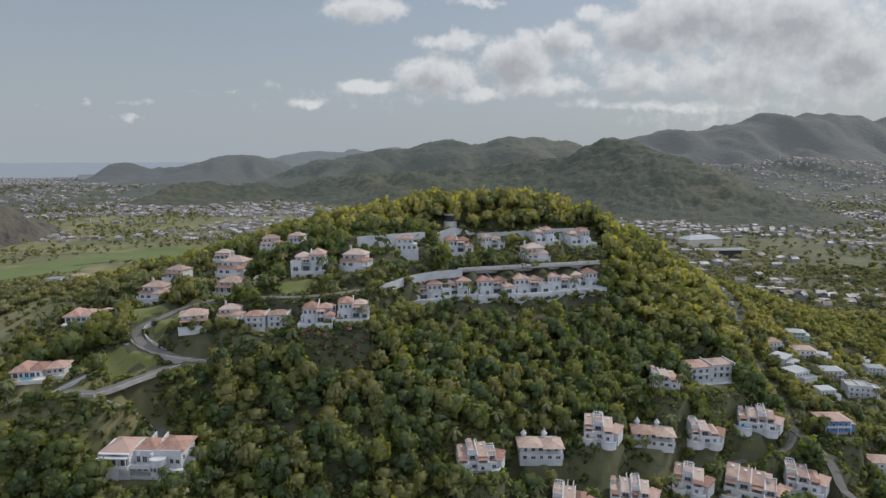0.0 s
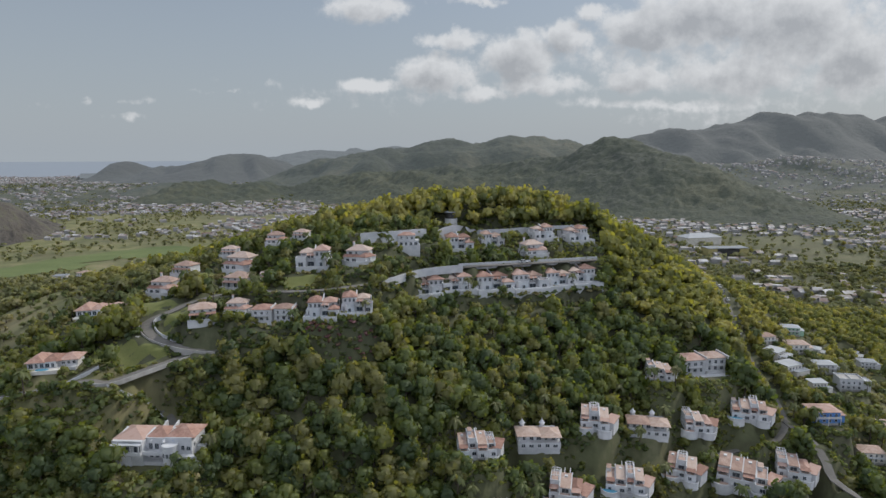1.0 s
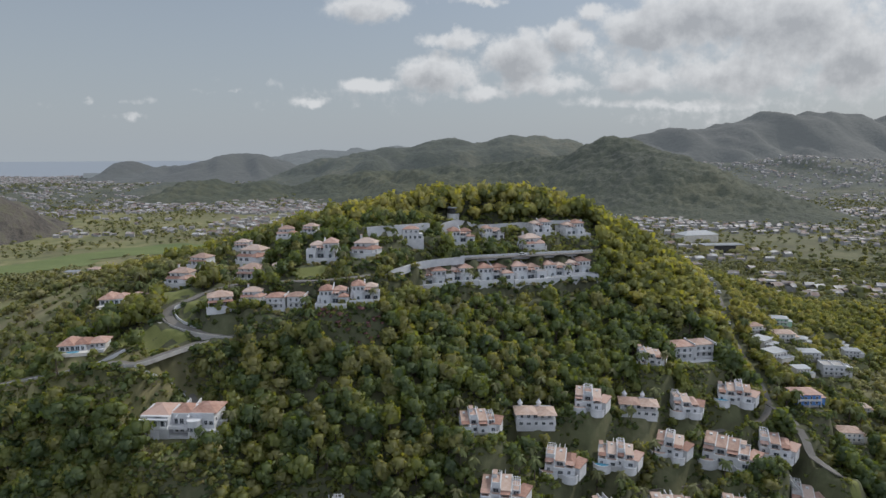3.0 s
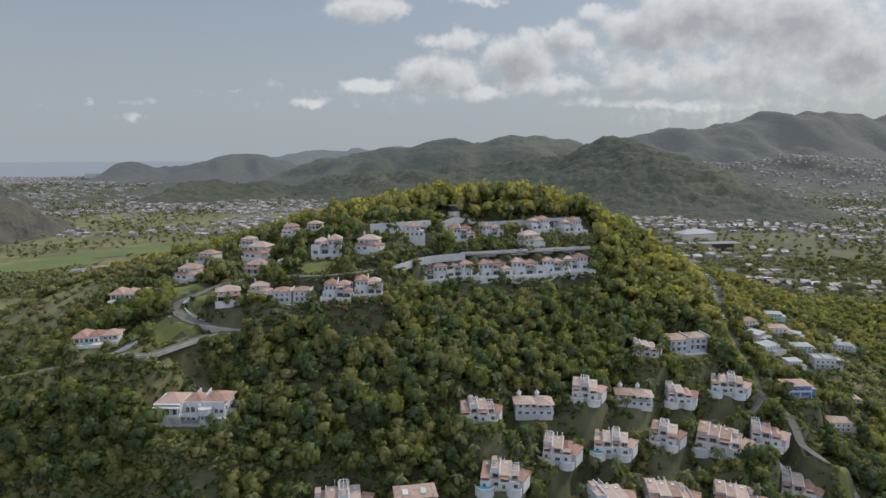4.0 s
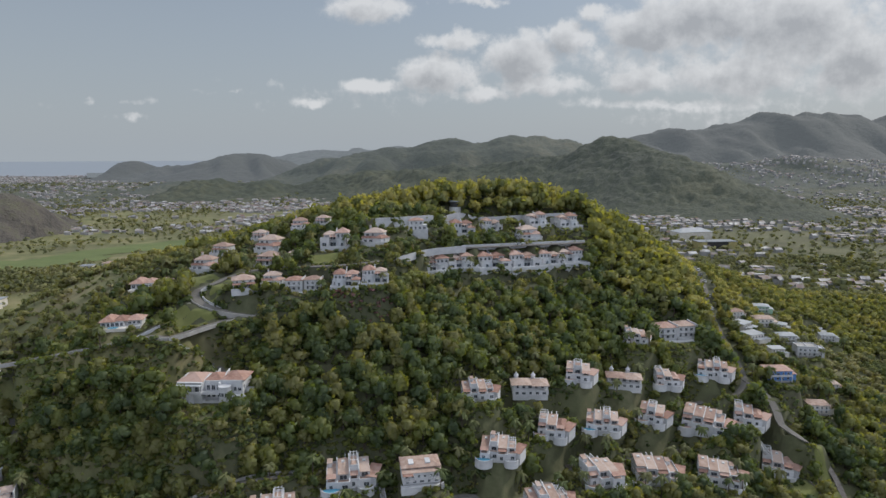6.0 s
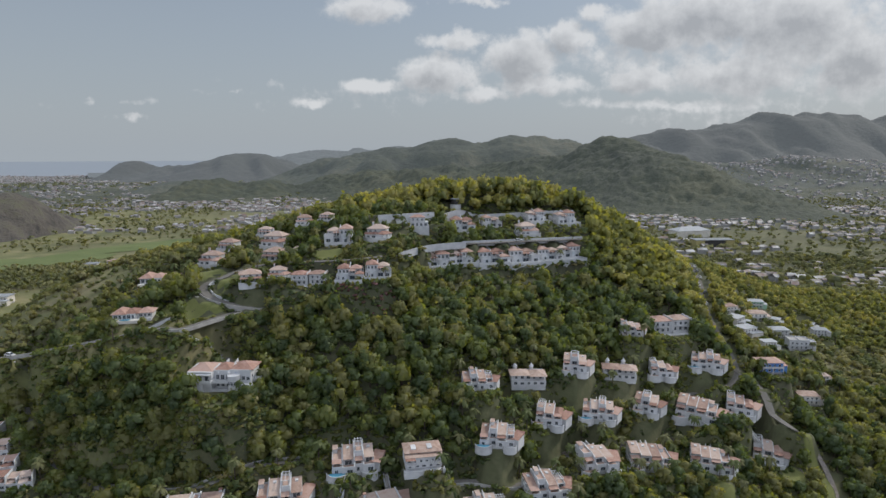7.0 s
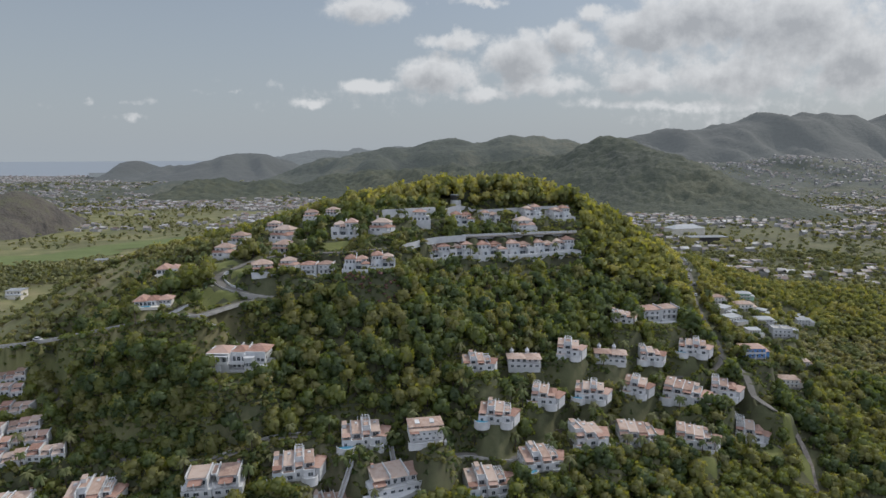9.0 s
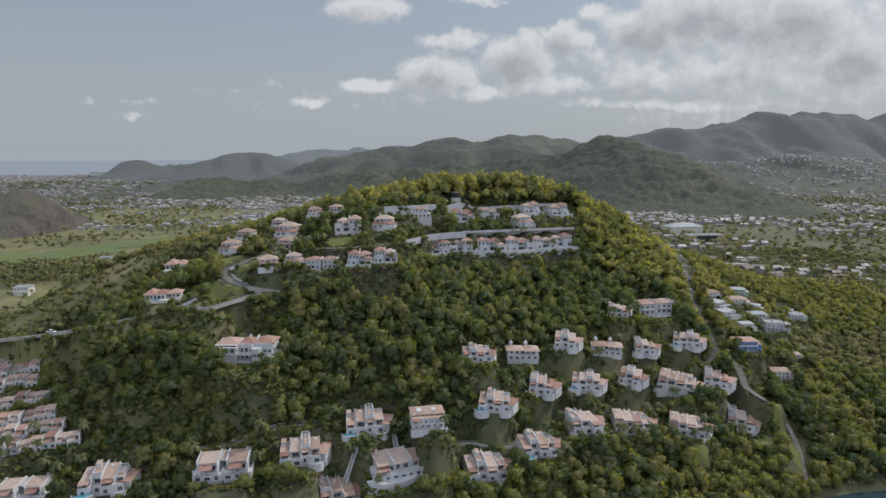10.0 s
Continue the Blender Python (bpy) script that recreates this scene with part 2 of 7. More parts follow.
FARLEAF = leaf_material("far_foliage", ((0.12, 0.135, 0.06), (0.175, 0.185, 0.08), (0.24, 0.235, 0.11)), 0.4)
# far woods: haze put into paler, greyer leaf colours
FARWOOD = leaf_material("haze_paled_foliage", ((0.16, 0.18, 0.12), (0.19, 0.205, 0.13), (0.22, 0.225, 0.15)), 0.4)
DRYLEAF = leaf_material("dry_scrub_foliage", ((0.10, 0.125, 0.045), (0.15, 0.17, 0.06), (0.215, 0.22, 0.08), (0.25, 0.235, 0.11)), 0.45)
# lighter, yellower copy of LEAF: sunlight on flank and hilltop painted into the colour
SUNLIT_LEAF = leaf_material("sunlit_forest_foliage", ((0.14, 0.165, 0.055), (0.215, 0.23, 0.066), (0.295, 0.295, 0.08), (0.34, 0.32, 0.105)), 0.56)
PALMLEAF = leaf_material("palm_fronds", ((0.06, 0.085, 0.02), (0.10, 0.12, 0.035), (0.13, 0.13, 0.05)), 0.25)
BLOSSOM = leaf_material("pink_bougainvillea", ((0.12, 0.06, 0.05), (0.2, 0.09, 0.10), (0.16, 0.10, 0.06)), 0.25)
LAWN = material("mown_lawn", ((0.105, 0.122, 0.034), (0.17, 0.175, 0.056)), 0.08, 0.95, 0.3, 20)
FIELD = material("grass_field", ((0.08, 0.11, 0.03), (0.13, 0.16, 0.05)), 0.012, 0.95, 0.2, 14)


def ground_material(name, floor, meadow):
    """Soil and leaf litter, with grass where the attribute "grass" says that the land lies open."""
    m = material(name, floor, 0.02, 0.95, 0.5, 18, bump_dist=0.4)
    n, l = m.node_tree.nodes, m.node_tree.links
    tc, at = n.new("ShaderNodeTexCoord"), n.new("ShaderNodeAttribute")
    at.attribute_name = "grass"
    patchy = n.new("ShaderNodeTexNoise")
    patchy.inputs["Scale"].default_value, patchy.inputs["Detail"].default_value = 0.035, 8
    patchy.inputs["Roughness"].default_value = 0.65
    l.new(tc.outputs["Object"], patchy.inputs["Vector"])
    ramp = n.new("ShaderNodeValToRGB")
    e = ramp.color_ramp.elements
    e[0].position, e[1].position = 0.34, 0.66
    e[0].color, e[1].color = (*meadow[0], 1), (*meadow[2], 1)
    e.new(0.5).color = (*meadow[1], 1)
    l.new(patchy.outputs["Fac"], ramp.inputs["Fac"])
    mix = n.new("ShaderNodeMix")
    mix.data_type = "RGBA"
    old = n["Principled BSDF"].inputs["Base Color"].links[0].from_socket
    l.new(at.outputs["Fac"], mix.inputs["Factor"])
    l.new(old, mix.inputs[6])
    l.new(ramp.outputs["Color"], mix.inputs[7])
    l.new(mix.outputs[2], n["Principled BSDF"].inputs["Base Color"])
    return m


GROUND = ground_material("soil_and_meadow", ((0.045, 0.044, 0.026), (0.068, 0.074, 0.036), (0.125, 0.118, 0.07)), ((0.095, 0.105, 0.04), (0.15, 0.15, 0.06), (0.22, 0.19, 0.10)))
SEA = glass_material("sea_water", (0.03, 0.055, 0.07), 0.18)


# ---- the lie of the land ----
# control heights of the hill, 65 m apart, from (-325, 20)
HILL = (
    (-5.5, -1.8, -2.2, -8.5, -14.0, -23.7, -26.5, -18.1, -9.8, -4.8, -1.2),
    (-12.9, 6.2, 23.1, -3.5, 0.2, -4.0, -10.2, -11.5, -10.3, -7.5, -3.4),
    (-13.4, 14.4, 40.1, 37.9, 29.7, 36.9, 25.0, -8.1, -10.6, -6.4, -1.9),
    (-3.9, 41.5, 51.6, 91.5, 100.2, 77.8, 47.0, 40.1, 26.9, 11.3, 6.5),
    (-13.5, 51.2, 98.3, 86.4, 106.6, 92.8, 82.6, 73.9, 28.6, 19.1, 17.7),
    (-23.0, 22.6, 74.8, 86.1, 120.6, 131.4, 138.1, 92.3, 43.0, 34.2, 17.7),
    (-11.9, 13.1, 32.7, 36.9, 66.6, 99.1, 87.8, 63.3, 69.0, 39.4, -0.1),
    (5.4, 11.9, 13.9, 11.7, 25.0, 45.8, 45.3, 39.7, 38.3, 25.3, 2.7),
    (22.8, 11.0, -1.3, -12.8, -21.2, -20.5, -5.3, 8.9, 14.0, 16.0, 13.5),
)


def b_spline(t):
    return ((1 - t) ** 3 / 6, (3 * t ** 3 - 6 * t ** 2 + 4) / 6, (-3 * t ** 3 + 3 * t ** 2 + 3 * t + 1) / 6, t ** 3 / 6)


def smooth(a, b, x):
    t = np.clip((x - a) / (b - a), 0, 1)
    return t * t * (3 - 2 * t)


rng = np.random.default_rng(7)
LATTICE = rng.random((64, 64))


def value_noise(x, y):
    xi, yi = np.floor(x).astype(int), np.floor(y).astype(int)
    fx, fy = x - xi, y - yi
    fx, fy = fx * fx * (3 - 2 * fx), fy * fy * (3 - 2 * fy)
    g = lambda i, j: LATTICE[(xi + i) % 64, (yi + j) % 64]
    return (g(0, 0) * (1 - fx) + g(1, 0) * fx) * (1 - fy) + (g(0, 1) * (1 - fx) + g(1, 1) * fx) * fy


def fractal(x, y, scale, octaves=4):
    total, amp, norm = 0, 1.0, 0
    for k in range(octaves):
        total = total + amp * value_noise(x / scale * 2 ** k + 11.3 * k, y / scale * 2 ** k + 5.7 * k)
        norm += amp
        amp *= 0.5
    return total / norm - 0.5


def raw_land(x, y):
    grid = np.array(HILL)
    cx, cy = np.clip(x, -259, 259), np.clip(y, 86, 474)
    fx, fy = (cx + 325) / 65, (cy - 20) / 65
    i, j = np.clip(np.floor(fx).astype(int), 1, 8), np.clip(np.floor(fy).astype(int), 1, 6)
    bx, by = b_spline(fx - i), b_spline(fy - j)
    hill = sum(by[b] * bx[a] * grid[j - 1 + b, i - 1 + a] for a in range(4) for b in range(4))
    plain = -5 + 29 * smooth(60, 420, y + 0.25 * np.abs(x)) + 8 * smooth(400, 1200, y) * fractal(x, y, 260, 3)
    away = np.hypot(x - cx, y - cy)
    h = hill + (plain - hill) * smooth(0, 190, away)
    return h + 2.2 * fractal(x, y, 34, 3) * smooth(140, 175, y)


# roads: way points x, y, z
ROADS = {
    "hill_road": ((-230, 196, 55), (-185, 186, 62), (-156, 181, 68), (-140, 181.5, 71), (-117, 182, 75.4), (-108, 181.5, 75.2), (-100, 192, 76), (-91, 204.5, 76.6), (-84, 209, 77)),
    "bend_road": ((-82, 207, 77.4), (-90, 206, 78.6), (-98, 208, 79.6), (-104, 210.5, 80.6), (-108.5, 213.5, 81.8), (-112, 217.5, 83.8), (-112, 221.5, 85.3), (-107, 228, 86.9), (-100, 236, 89.2), (-84, 240, 92), (-66, 231, 94), (-47, 228, 95.2), (-26, 240.5, 95.6), (-12, 258, 96.4), (6, 268, 96.6), (30, 275, 96.6), (60, 284, 96.4), (78, 291, 96)),
    "driveway": ((-108, 180, 75), (-103, 184, 70), (-98, 190, 63.5), (-92, 188, 60.5), (-86, 178, 58.5)),
    "bungalow_drive": ((-128.8, 182.5, 72.3), (-124.3, 184, 73.8), (-120.1, 187, 75.8), (-117, 191, 77.2)),
    "village_lane": ((166, 284, 47), (172.3, 272.1, 44.6), (177, 266, 41), (180, 259, 38.5), (181, 252, 36.6)),
    "valley_road": ((172, 380, 66), (168.8, 361, 65), (162, 330, 60), (152, 300, 55), (144, 262, 49), (141, 242, 45.5), (138, 226, 41), (133, 219, 38), (127, 216, 35.8), (112, 212, 35.2), (97, 206, 35.2), (70, 195, 36.5), (45, 186, 38), (25, 184, 38.5)),
    "lower_road": ((138, 226, 41), (143, 214, 37), (143, 205, 33), (142, 199, 30.5), (147, 193, 27.5), (151, 193, 25), (148, 198, 22.8), (138, 201.5, 20.5), (124, 200, 20.5), (97, 188, 23), (73, 180, 25), (44, 168, 26), (25, 149, 26), (5, 148, 28), (-20, 140, 28)),
    "west_road": ((-50, 148, 36), (-60, 146, 36.5), (-70, 143, 36), (-82, 138.5, 33), (-95, 136, 30.5), (-118, 138, 31), (-140, 146, 34), (-163, 168, 42), (-178, 190, 47.5), (-187, 212, 52)),
}

# houses: kind, x, y, height of the ground floor, turn in degrees, size
HOUSES = (
    ("manor", -86.1, 168, 56.9, -3, 0.96), ("stepped", -34.3, 147, 34.4, 10, 1.12), ("stepped", -56.9, 133, 29.0, 12, 1.12),
    ("twin", -83.6, 127, 26.5, 10, 1.12), ("stepped", -125.3, 122, 24.1, 14, 1.12), ("twin", -152.6, 119, 21.9, 10, 0.94),
    ("block", -9.5, 142, 38.9, 10, 0.98), ("broad", -19.8, 132, 23.9, 22, 1.12), ("stepped_small", -42.4, 126, 16.2, 20, 1.06),
    ("stepped", 12.7, 136, 20.9, 10, 1.11), ("stepped", 33.6, 144, 26.1, 10, 1.03), ("stepped", 17.8, 157, 39.0, -8, 0.95),
    ("stepped_small", 39.8, 174, 39.4, -14, 0.93), ("stepped", 61.1, 182, 38.0, -14, 0.93), ("stepped_small", 84.7, 194, 35.8, -24, 0.89),
    ("lodge", 107.7, 197, 30.9, -28, 1.12), ("stepped_small", 129.5, 203.5, 30.4, -22, 0.98), ("stepped_small", 54.8, 157, 29.2, 14, 1.01),
    ("lodge", 77.4, 166, 24.9, -4, 1.04), ("lodge", 102.7, 170, 22.0, -18, 0.98), ("stepped_small", 136.5, 190.5, 14.7, -24, 1.05),
    ("stepped", 11.4, 178, 52.6, 4, 0.91), ("domed", 33.3, 192, 48.7, 0, 1.01), ("stepped_small", 54.7, 199, 52.0, -12, 0.90),
    ("domed", 76.3, 207, 45.8, -10, 1.00), ("stepped_small", 96.9, 212, 44.5, -8, 0.87), ("stepped", 121.3, 222, 44.9, -20, 0.96),
    ("stepped_small", 88.0, 230, 58.5, -6, 0.81), ("pair", 111.7, 246, 55.6, 8, 0.94),
    # the hill's terraces
    ("terrace_villa", -6.4, 262, 86.2, 14, 1.01), ("terrace_villa", 6.8, 266, 87.3, 14, 0.91), ("terrace_villa", 22.3, 270, 86.6, 14, 1.06),
    ("terrace_villa", 39.2, 274, 86.0, 14, 1.05), ("terrace_villa", 54.4, 279, 86.7, 14, 0.89), ("terrace_villa", 66.7, 283, 87.3, 14, 0.93),
    ("tower", -15.8, 282, 100.4, 4, 0.90), ("terrace_villa", 7.9, 303, 100.1, 6, 1.07), ("terrace_villa", 25.6, 312, 100.8, 8, 0.88),
    ("terrace_villa", 52.2, 311, 104.2, 14, 0.90), ("terrace_villa", 70.2, 313, 102.7, 16, 0.97), ("villa", 45.8, 296, 97.6, 20, 1.00),
    ("villa", -81.0, 291, 104.7, 8, 0.79), ("cottage", -67.6, 287, 107.9, -10, 0.74), ("terrace_villa", -55.9, 261, 99.1, 6, 1.12),
    ("villa", -36.0, 258, 101.0, -8, 1.00), ("villa", -93.9, 276, 94.5, -14, 1.12), ("cottage", -102.1, 286, 100.1, -6, 0.74),
    ("cottage", -89.6, 259, 90.1, -10, 1.12), ("cottage", -76.1, 257, 93.6, 8, 0.70), ("villa", -120.7, 254, 88.5, -6, 0.96),
    ("cottage", -116.0, 267, 94.9, -16, 0.91), ("cottage", -90, 217, 87.1, 20, 0.99), ("villa", -78.2, 222, 87.8, 4, 0.75),
    ("pair", -63.3, 218, 86.4, 0, 0.74), ("terrace_villa", -44.7, 217, 88.4, 4, 0.92), ("terrace_villa", -32.4, 220, 89.2, 6, 0.89),
    ("ranch", -144.5, 246, 81.6, 10, 0.92), ("ranch", -131.8, 193, 77.4, 12, 0.80),
    # farms on the plain to the west
    ("village_flat", -383, 600, 23.6, 10, 1.0), ("village_brown", -365, 612, 23.8, -12, 1.1), ("village_flat", -379, 456, 20.6, 4, 1.1),
    # village beside the valley road
    ("village_brown", 163.4, 295.0, 52.0, 8, 0.74), ("village_flat", 160.4, 278.5, 49.5, 41, 0.75), ("village_green", 200.6, 336.6, 44.5, -17, 0.73), ("village_brown", 182.0, 298.0, 46.5, -7, 0.82),
    ("village_white", 189.0, 285.5, 40.5, -5, 0.75), ("village_flat", 159.9, 264.6, 47.5, 23, 0.76), ("village_frame", 188.3, 264.9, 40.0, -11, 0.82), ("village_flat", 166.0, 252.4, 44.5, 3, 0.56),
    ("village_white", 225.6, 306.8, 34.5, -14, 0.65), ("village_blue", 153.5, 227.4, 41.0, 0, 0.86), ("village_brown", 168.1, 218.6, 28.5, -8, 0.72), ("village_brown", 186.0, 239.0, 31.0, -2, 0.59),
    ("village_white", 203.3, 318.6, 38.0, -36, 0.65), ("village_flat", 232.8, 329.2, 32.0, 49, 0.58),
)
SIZE = {"manor": 14, "pair": 11, "broad": 10, "ranch": 11}
PADS = [(x, y + 1, z - 0.6, 0.8 * SIZE.get(k, 8) * size) for k, x, y, z, _, size in HOUSES]
PADS += [(x + 6 * size * math.sin(radians(turn)), y - 6 * size, z - 1.2, 0.8 * SIZE.get(k, 8) * size) for k, x, y, z, turn, size in HOUSES]


# row houses packed on the western slope: x, y, height, variant
ROW_PLACES = []
for r, (sx, sy, sz, n) in enumerate(((-190.9, 198.0, 52.0, 8), (-188.8, 190.0, 48.6, 8), (-185.7, 181.0, 46.9, 8), (-181.6, 172.0, 44.4, 8), (-171.2, 162.0, 40.2, 9), (-161.4, 152.0, 37.6, 10), (-154.6, 145.0, 35.4, 10), (-144.4, 138.0, 33.6, 7))):
    for k in range(n):
        ROW_PLACES.append((sx - 4.4 * k, sy - 0.6 * k + 0.8 * ((k * 7 + r * 3) % 3 - 1), sz - 0.55 * k + 0.35 * ((k * 5 + r) % 3), k + r))
PADS += [(x, y, z - 0.8, 3.4) for x, y, z, _ in ROW_PLACES]


def spline_points(points, step=3.0):
    p = [np.array(q, float) for q in points]
    p = [2 * p[0] - p[1], *p, 2 * p[-1] - p[-2]]
    out = []
    for a, b, c, d in zip(p, p[1:], p[2:], p[3:]):
        n = max(2, int(np.linalg.norm(c - b) / step))
        for k in range(n):
            t = k / n
            out.append(0.5 * (2 * b + (c - a) * t + (2 * a - 5 * b + 4 * c - d) * t * t + (3 * b - a - 3 * c + d) * t ** 3))
    return np.array([*out, p[-2]])


WAYS = {k: spline_points(v) for k, v in ROADS.items()}
# shelves before and behind the hilltop retaining walls
SHELVES = (((-40, 277, 111.4), (-24, 285, 111.6), (-12, 294, 111.2)), ((-36, 267, 105.5), (-24, 274.5, 105.5), (-5, 287, 105.5)), ((-4, 311, 108.4), (6, 319, 110.4), (20, 322.5, 107.4)),
           ((-1, 301, 103), (9, 308, 103.5), (20, 313, 102.6)), ((30, 322.5, 107.7), (54, 324.5, 109), (77, 328, 109.4)), ((34, 313.5, 103), (56, 315.5, 103.5), (77, 318, 103)), ((-16, 245, 78), (8, 251, 79), (35, 258, 79), (60, 265, 78.5), (82, 271, 77)))
for shelf in SHELVES:
    PADS += [(x, y, z, 3.2) for x, y, z in spline_points(shelf, 4.0)]
for x in np.arange(-153, -104, 7.0):
    top = 68.0 + (x + 160) * 0.155
    PADS += [(x, 173, top - 6, 3.6), (x, 167, top - 13, 3.8), (x, 160, top - 21, 4.0), (x, 153, top - 28, 4.0)]
for way in WAYS.values():
    PADS += [(x, y, z - 0.25, 4.5) for x, y, z in way[::2]]


def land(x, y):
    """Height of the ground, cut and filled for houses and roads."""
    x, y = np.asarray(x, float), np.asarray(y, float)
    base = raw_land(x, y)
    top, total = np.zeros_like(base), np.full_like(base, 1e-9)
    most = np.zeros_like(base)
    near = (np.abs(x) < 330) & (y > 60) & (y < 460)
    xs, ys = x[near], y[near]
    t, w, mx = np.zeros_like(xs), np.full_like(xs, 1e-30), np.zeros_like(xs)
    for px, py, pz, pr in PADS:
        g = np.exp(-(((xs - px) ** 2 + (ys - py) ** 2) / (1.5 * pr) ** 2))
        t += g ** 8 * pz
        w += g ** 8
        mx = np.maximum(mx, g)
    k = smooth(0.04, 0.55, mx)
    out = base.copy()
    out[near] = base[near] * (1 - k) + t / w * k
    return out


def land_at(x, y):
    return float(land(np.array([x]), np.array([y]))[0])


def mesh_from(name, verts, quads, mats, mat_index=None, smooth_faces=False, tint=None, normals=None):
    """One mesh out of numpy arrays of corners and four-cornered faces; normals: the way each corner faces, for soft crowns."""
    me = bpy.data.meshes.new(name)
    verts, quads = np.asarray(verts, np.float32), np.asarray(quads, np.int32)
    me.vertices.add(len(verts))
    me.vertices.foreach_set("co", verts.ravel())
    me.loops.add(quads.size)
    me.loops.foreach_set("vertex_index", quads.ravel())
    me.polygons.add(len(quads))
    me.polygons.foreach_set("loop_start", np.arange(0, quads.size, 4, dtype=np.int32))
    if mat_index is not None:
        me.polygons.foreach_set("material_index", np.asarray(mat_index, np.int32))
    me.polygons.foreach_set("use_smooth", np.full(len(quads), smooth_faces))
    for m in mats:
        me.materials.append(m)
    if tint is not None:
        me.attributes.new("tint", "FLOAT", "POINT").data.foreach_set("value", np.asarray(tint, np.float32))
    if normals is not None:
        me.attributes.new("custom_normal", "FLOAT_VECTOR", "POINT").data.foreach_set("vector", np.asarray(normals, np.float32).ravel())
    me.update(calc_edges=True)
    return me


def sheet(name, xs, ys, zs, mat, smooth_faces=True):
    """A grid of corners (rows, columns) as a mesh."""
    r, c = xs.shape
    i = np.arange(r * c).reshape(r, c)
    quads = np.stack([i[:-1, :-1], i[:-1, 1:], i[1:, 1:], i[1:, :-1]], -1).reshape(-1, 4)
    return mesh_from(name, np.stack([xs, ys, zs], -1).reshape(-1, 3), quads, mat if isinstance(mat, list) else [mat], smooth_faces=smooth_faces)


# ground: a fan of rings round the coast, finest over the hill, out to the plain's far side
ahead = np.linspace(-46, 46, 400)
bearings = np.radians(np.concatenate([np.linspace(-180, -46, 40)[:-1], ahead, np.linspace(46, 180, 40)[1:]]))
rings = np.concatenate([np.linspace(2, 170, 12)[:-1], np.linspace(170, 560, 150)[:-1], np.geomspace(560, 1500, 50)])
BB, RR = np.meshgrid(bearings, rings, indexing="ij")
GX, GY = RR * np.sin(BB), -40 + RR * np.cos(BB)


def open_land(x, y):
    """1 where grass grows in the open, 0 under the woods."""
    west = smooth(-150, -190, x) * smooth(205, 235, y)
    bank = smooth(-75, -95, x) * smooth(200, 185, y) * smooth(140, 150, y)
    garden = smooth(-50, -20, x) * smooth(215, 195, y - 0.25 * x) * 0.2
    rim = np.maximum(np.maximum(smooth(180, 215, x), smooth(400, 470, y)), np.maximum(bank, garden))
    rim = rim * (1 - 0.72 * smooth(120, 260, x))
    return np.clip(np.maximum(west, rim) * (0.9 + 1.6 * fractal(x, y, 55, 3)), 0, 1)


ground = new("ground", sheet("ground", GX, GY, land(GX, GY), [GROUND]))
ground.data.attributes.new("grass", "FLOAT", "POINT").data.foreach_set("value", open_land(GX, GY).ravel().astype(np.float32))
tagged(ground, "dry grass and dark soil over the hill and plain", "ground", kind="structure")
ax = np.array([[-4800, 4800], [-4800, 4800]], float)
sea = new("water", sheet("water", ax, np.array([[-4800, -4800], [3900, 3900]], float), np.zeros((2, 2)), [SEA]))
tagged(sea, "dark blue-grey sea water", "sea", kind="structure")

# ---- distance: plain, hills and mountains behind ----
# aerial haze painted as emission: each farther layer glows paler and bluer
HAZE_GLOW1, HAZE_GLOW2, HAZE_GLOW3 = (0.031, 0.035, 0.035), (0.048, 0.055, 0.057), (0.083, 0.091, 0.097)
HILLSIDE = material("wooded_hillside", ((0.008, 0.012, 0.005), (0.020, 0.027, 0.010), (0.058, 0.058, 0.026)), 0.004, 0.95, 0.5, 12, glow=HAZE_GLOW1, bump_dist=14)
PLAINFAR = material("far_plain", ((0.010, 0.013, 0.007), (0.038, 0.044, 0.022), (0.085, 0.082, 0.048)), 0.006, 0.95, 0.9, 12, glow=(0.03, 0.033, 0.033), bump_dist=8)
MOUNTAIN = material("wooded_mountain", ((0.010, 0.013, 0.008), (0.026, 0.031, 0.017), (0.070, 0.062, 0.034)), 0.004, 0.95, 0.5, 11, glow=HAZE_GLOW2, bump_dist=16)
FARRIDGE = material("far_ridge", ((0.010, 0.011, 0.009), (0.022, 0.025, 0.019)), 0.004, 0.95, 0.4, 11, glow=HAZE_GLOW3, bump_dist=16)
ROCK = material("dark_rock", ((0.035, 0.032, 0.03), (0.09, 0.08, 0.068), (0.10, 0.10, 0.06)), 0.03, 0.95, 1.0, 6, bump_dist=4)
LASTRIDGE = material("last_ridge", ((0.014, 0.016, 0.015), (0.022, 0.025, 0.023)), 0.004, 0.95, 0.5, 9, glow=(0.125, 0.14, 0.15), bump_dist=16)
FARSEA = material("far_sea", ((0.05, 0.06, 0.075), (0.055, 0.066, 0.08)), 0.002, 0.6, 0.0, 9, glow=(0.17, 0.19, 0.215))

# summits: x, y, height, spread
NEAR_HILLS = ((452, 1610, 176, 92), (402, 1560, 140, 120), (499, 1460, 138, 95), (560, 1370, 98, 90), (610, 1270, 64, 80), (650, 1190, 38, 62), (280, 1710, 128, 111),
              (121, 1710, 108, 111), (-39, 1760, 107, 115), (-235, 1860, 96, 90), (-340, 1960, 78, 80), (-690, 1750, 84, 70), (-560, 1800, 72, 70))
MID_HILLS = ((-183, 2360, 178, 120), (-40, 2260, 206, 104), (54, 2260, 210, 104), (222, 2260, 213, 104), (352, 2360, 202, 118), (483, 2360, 202, 110), (-330, 2250, 146, 110), (-470, 2400, 128, 110),
             (-237, 2060, 138, 57), (-881, 1960, 60, 60), (1083, 2460, 103, 136), (1513, 2660, 124, 197), (1808, 2660, 99, 197))
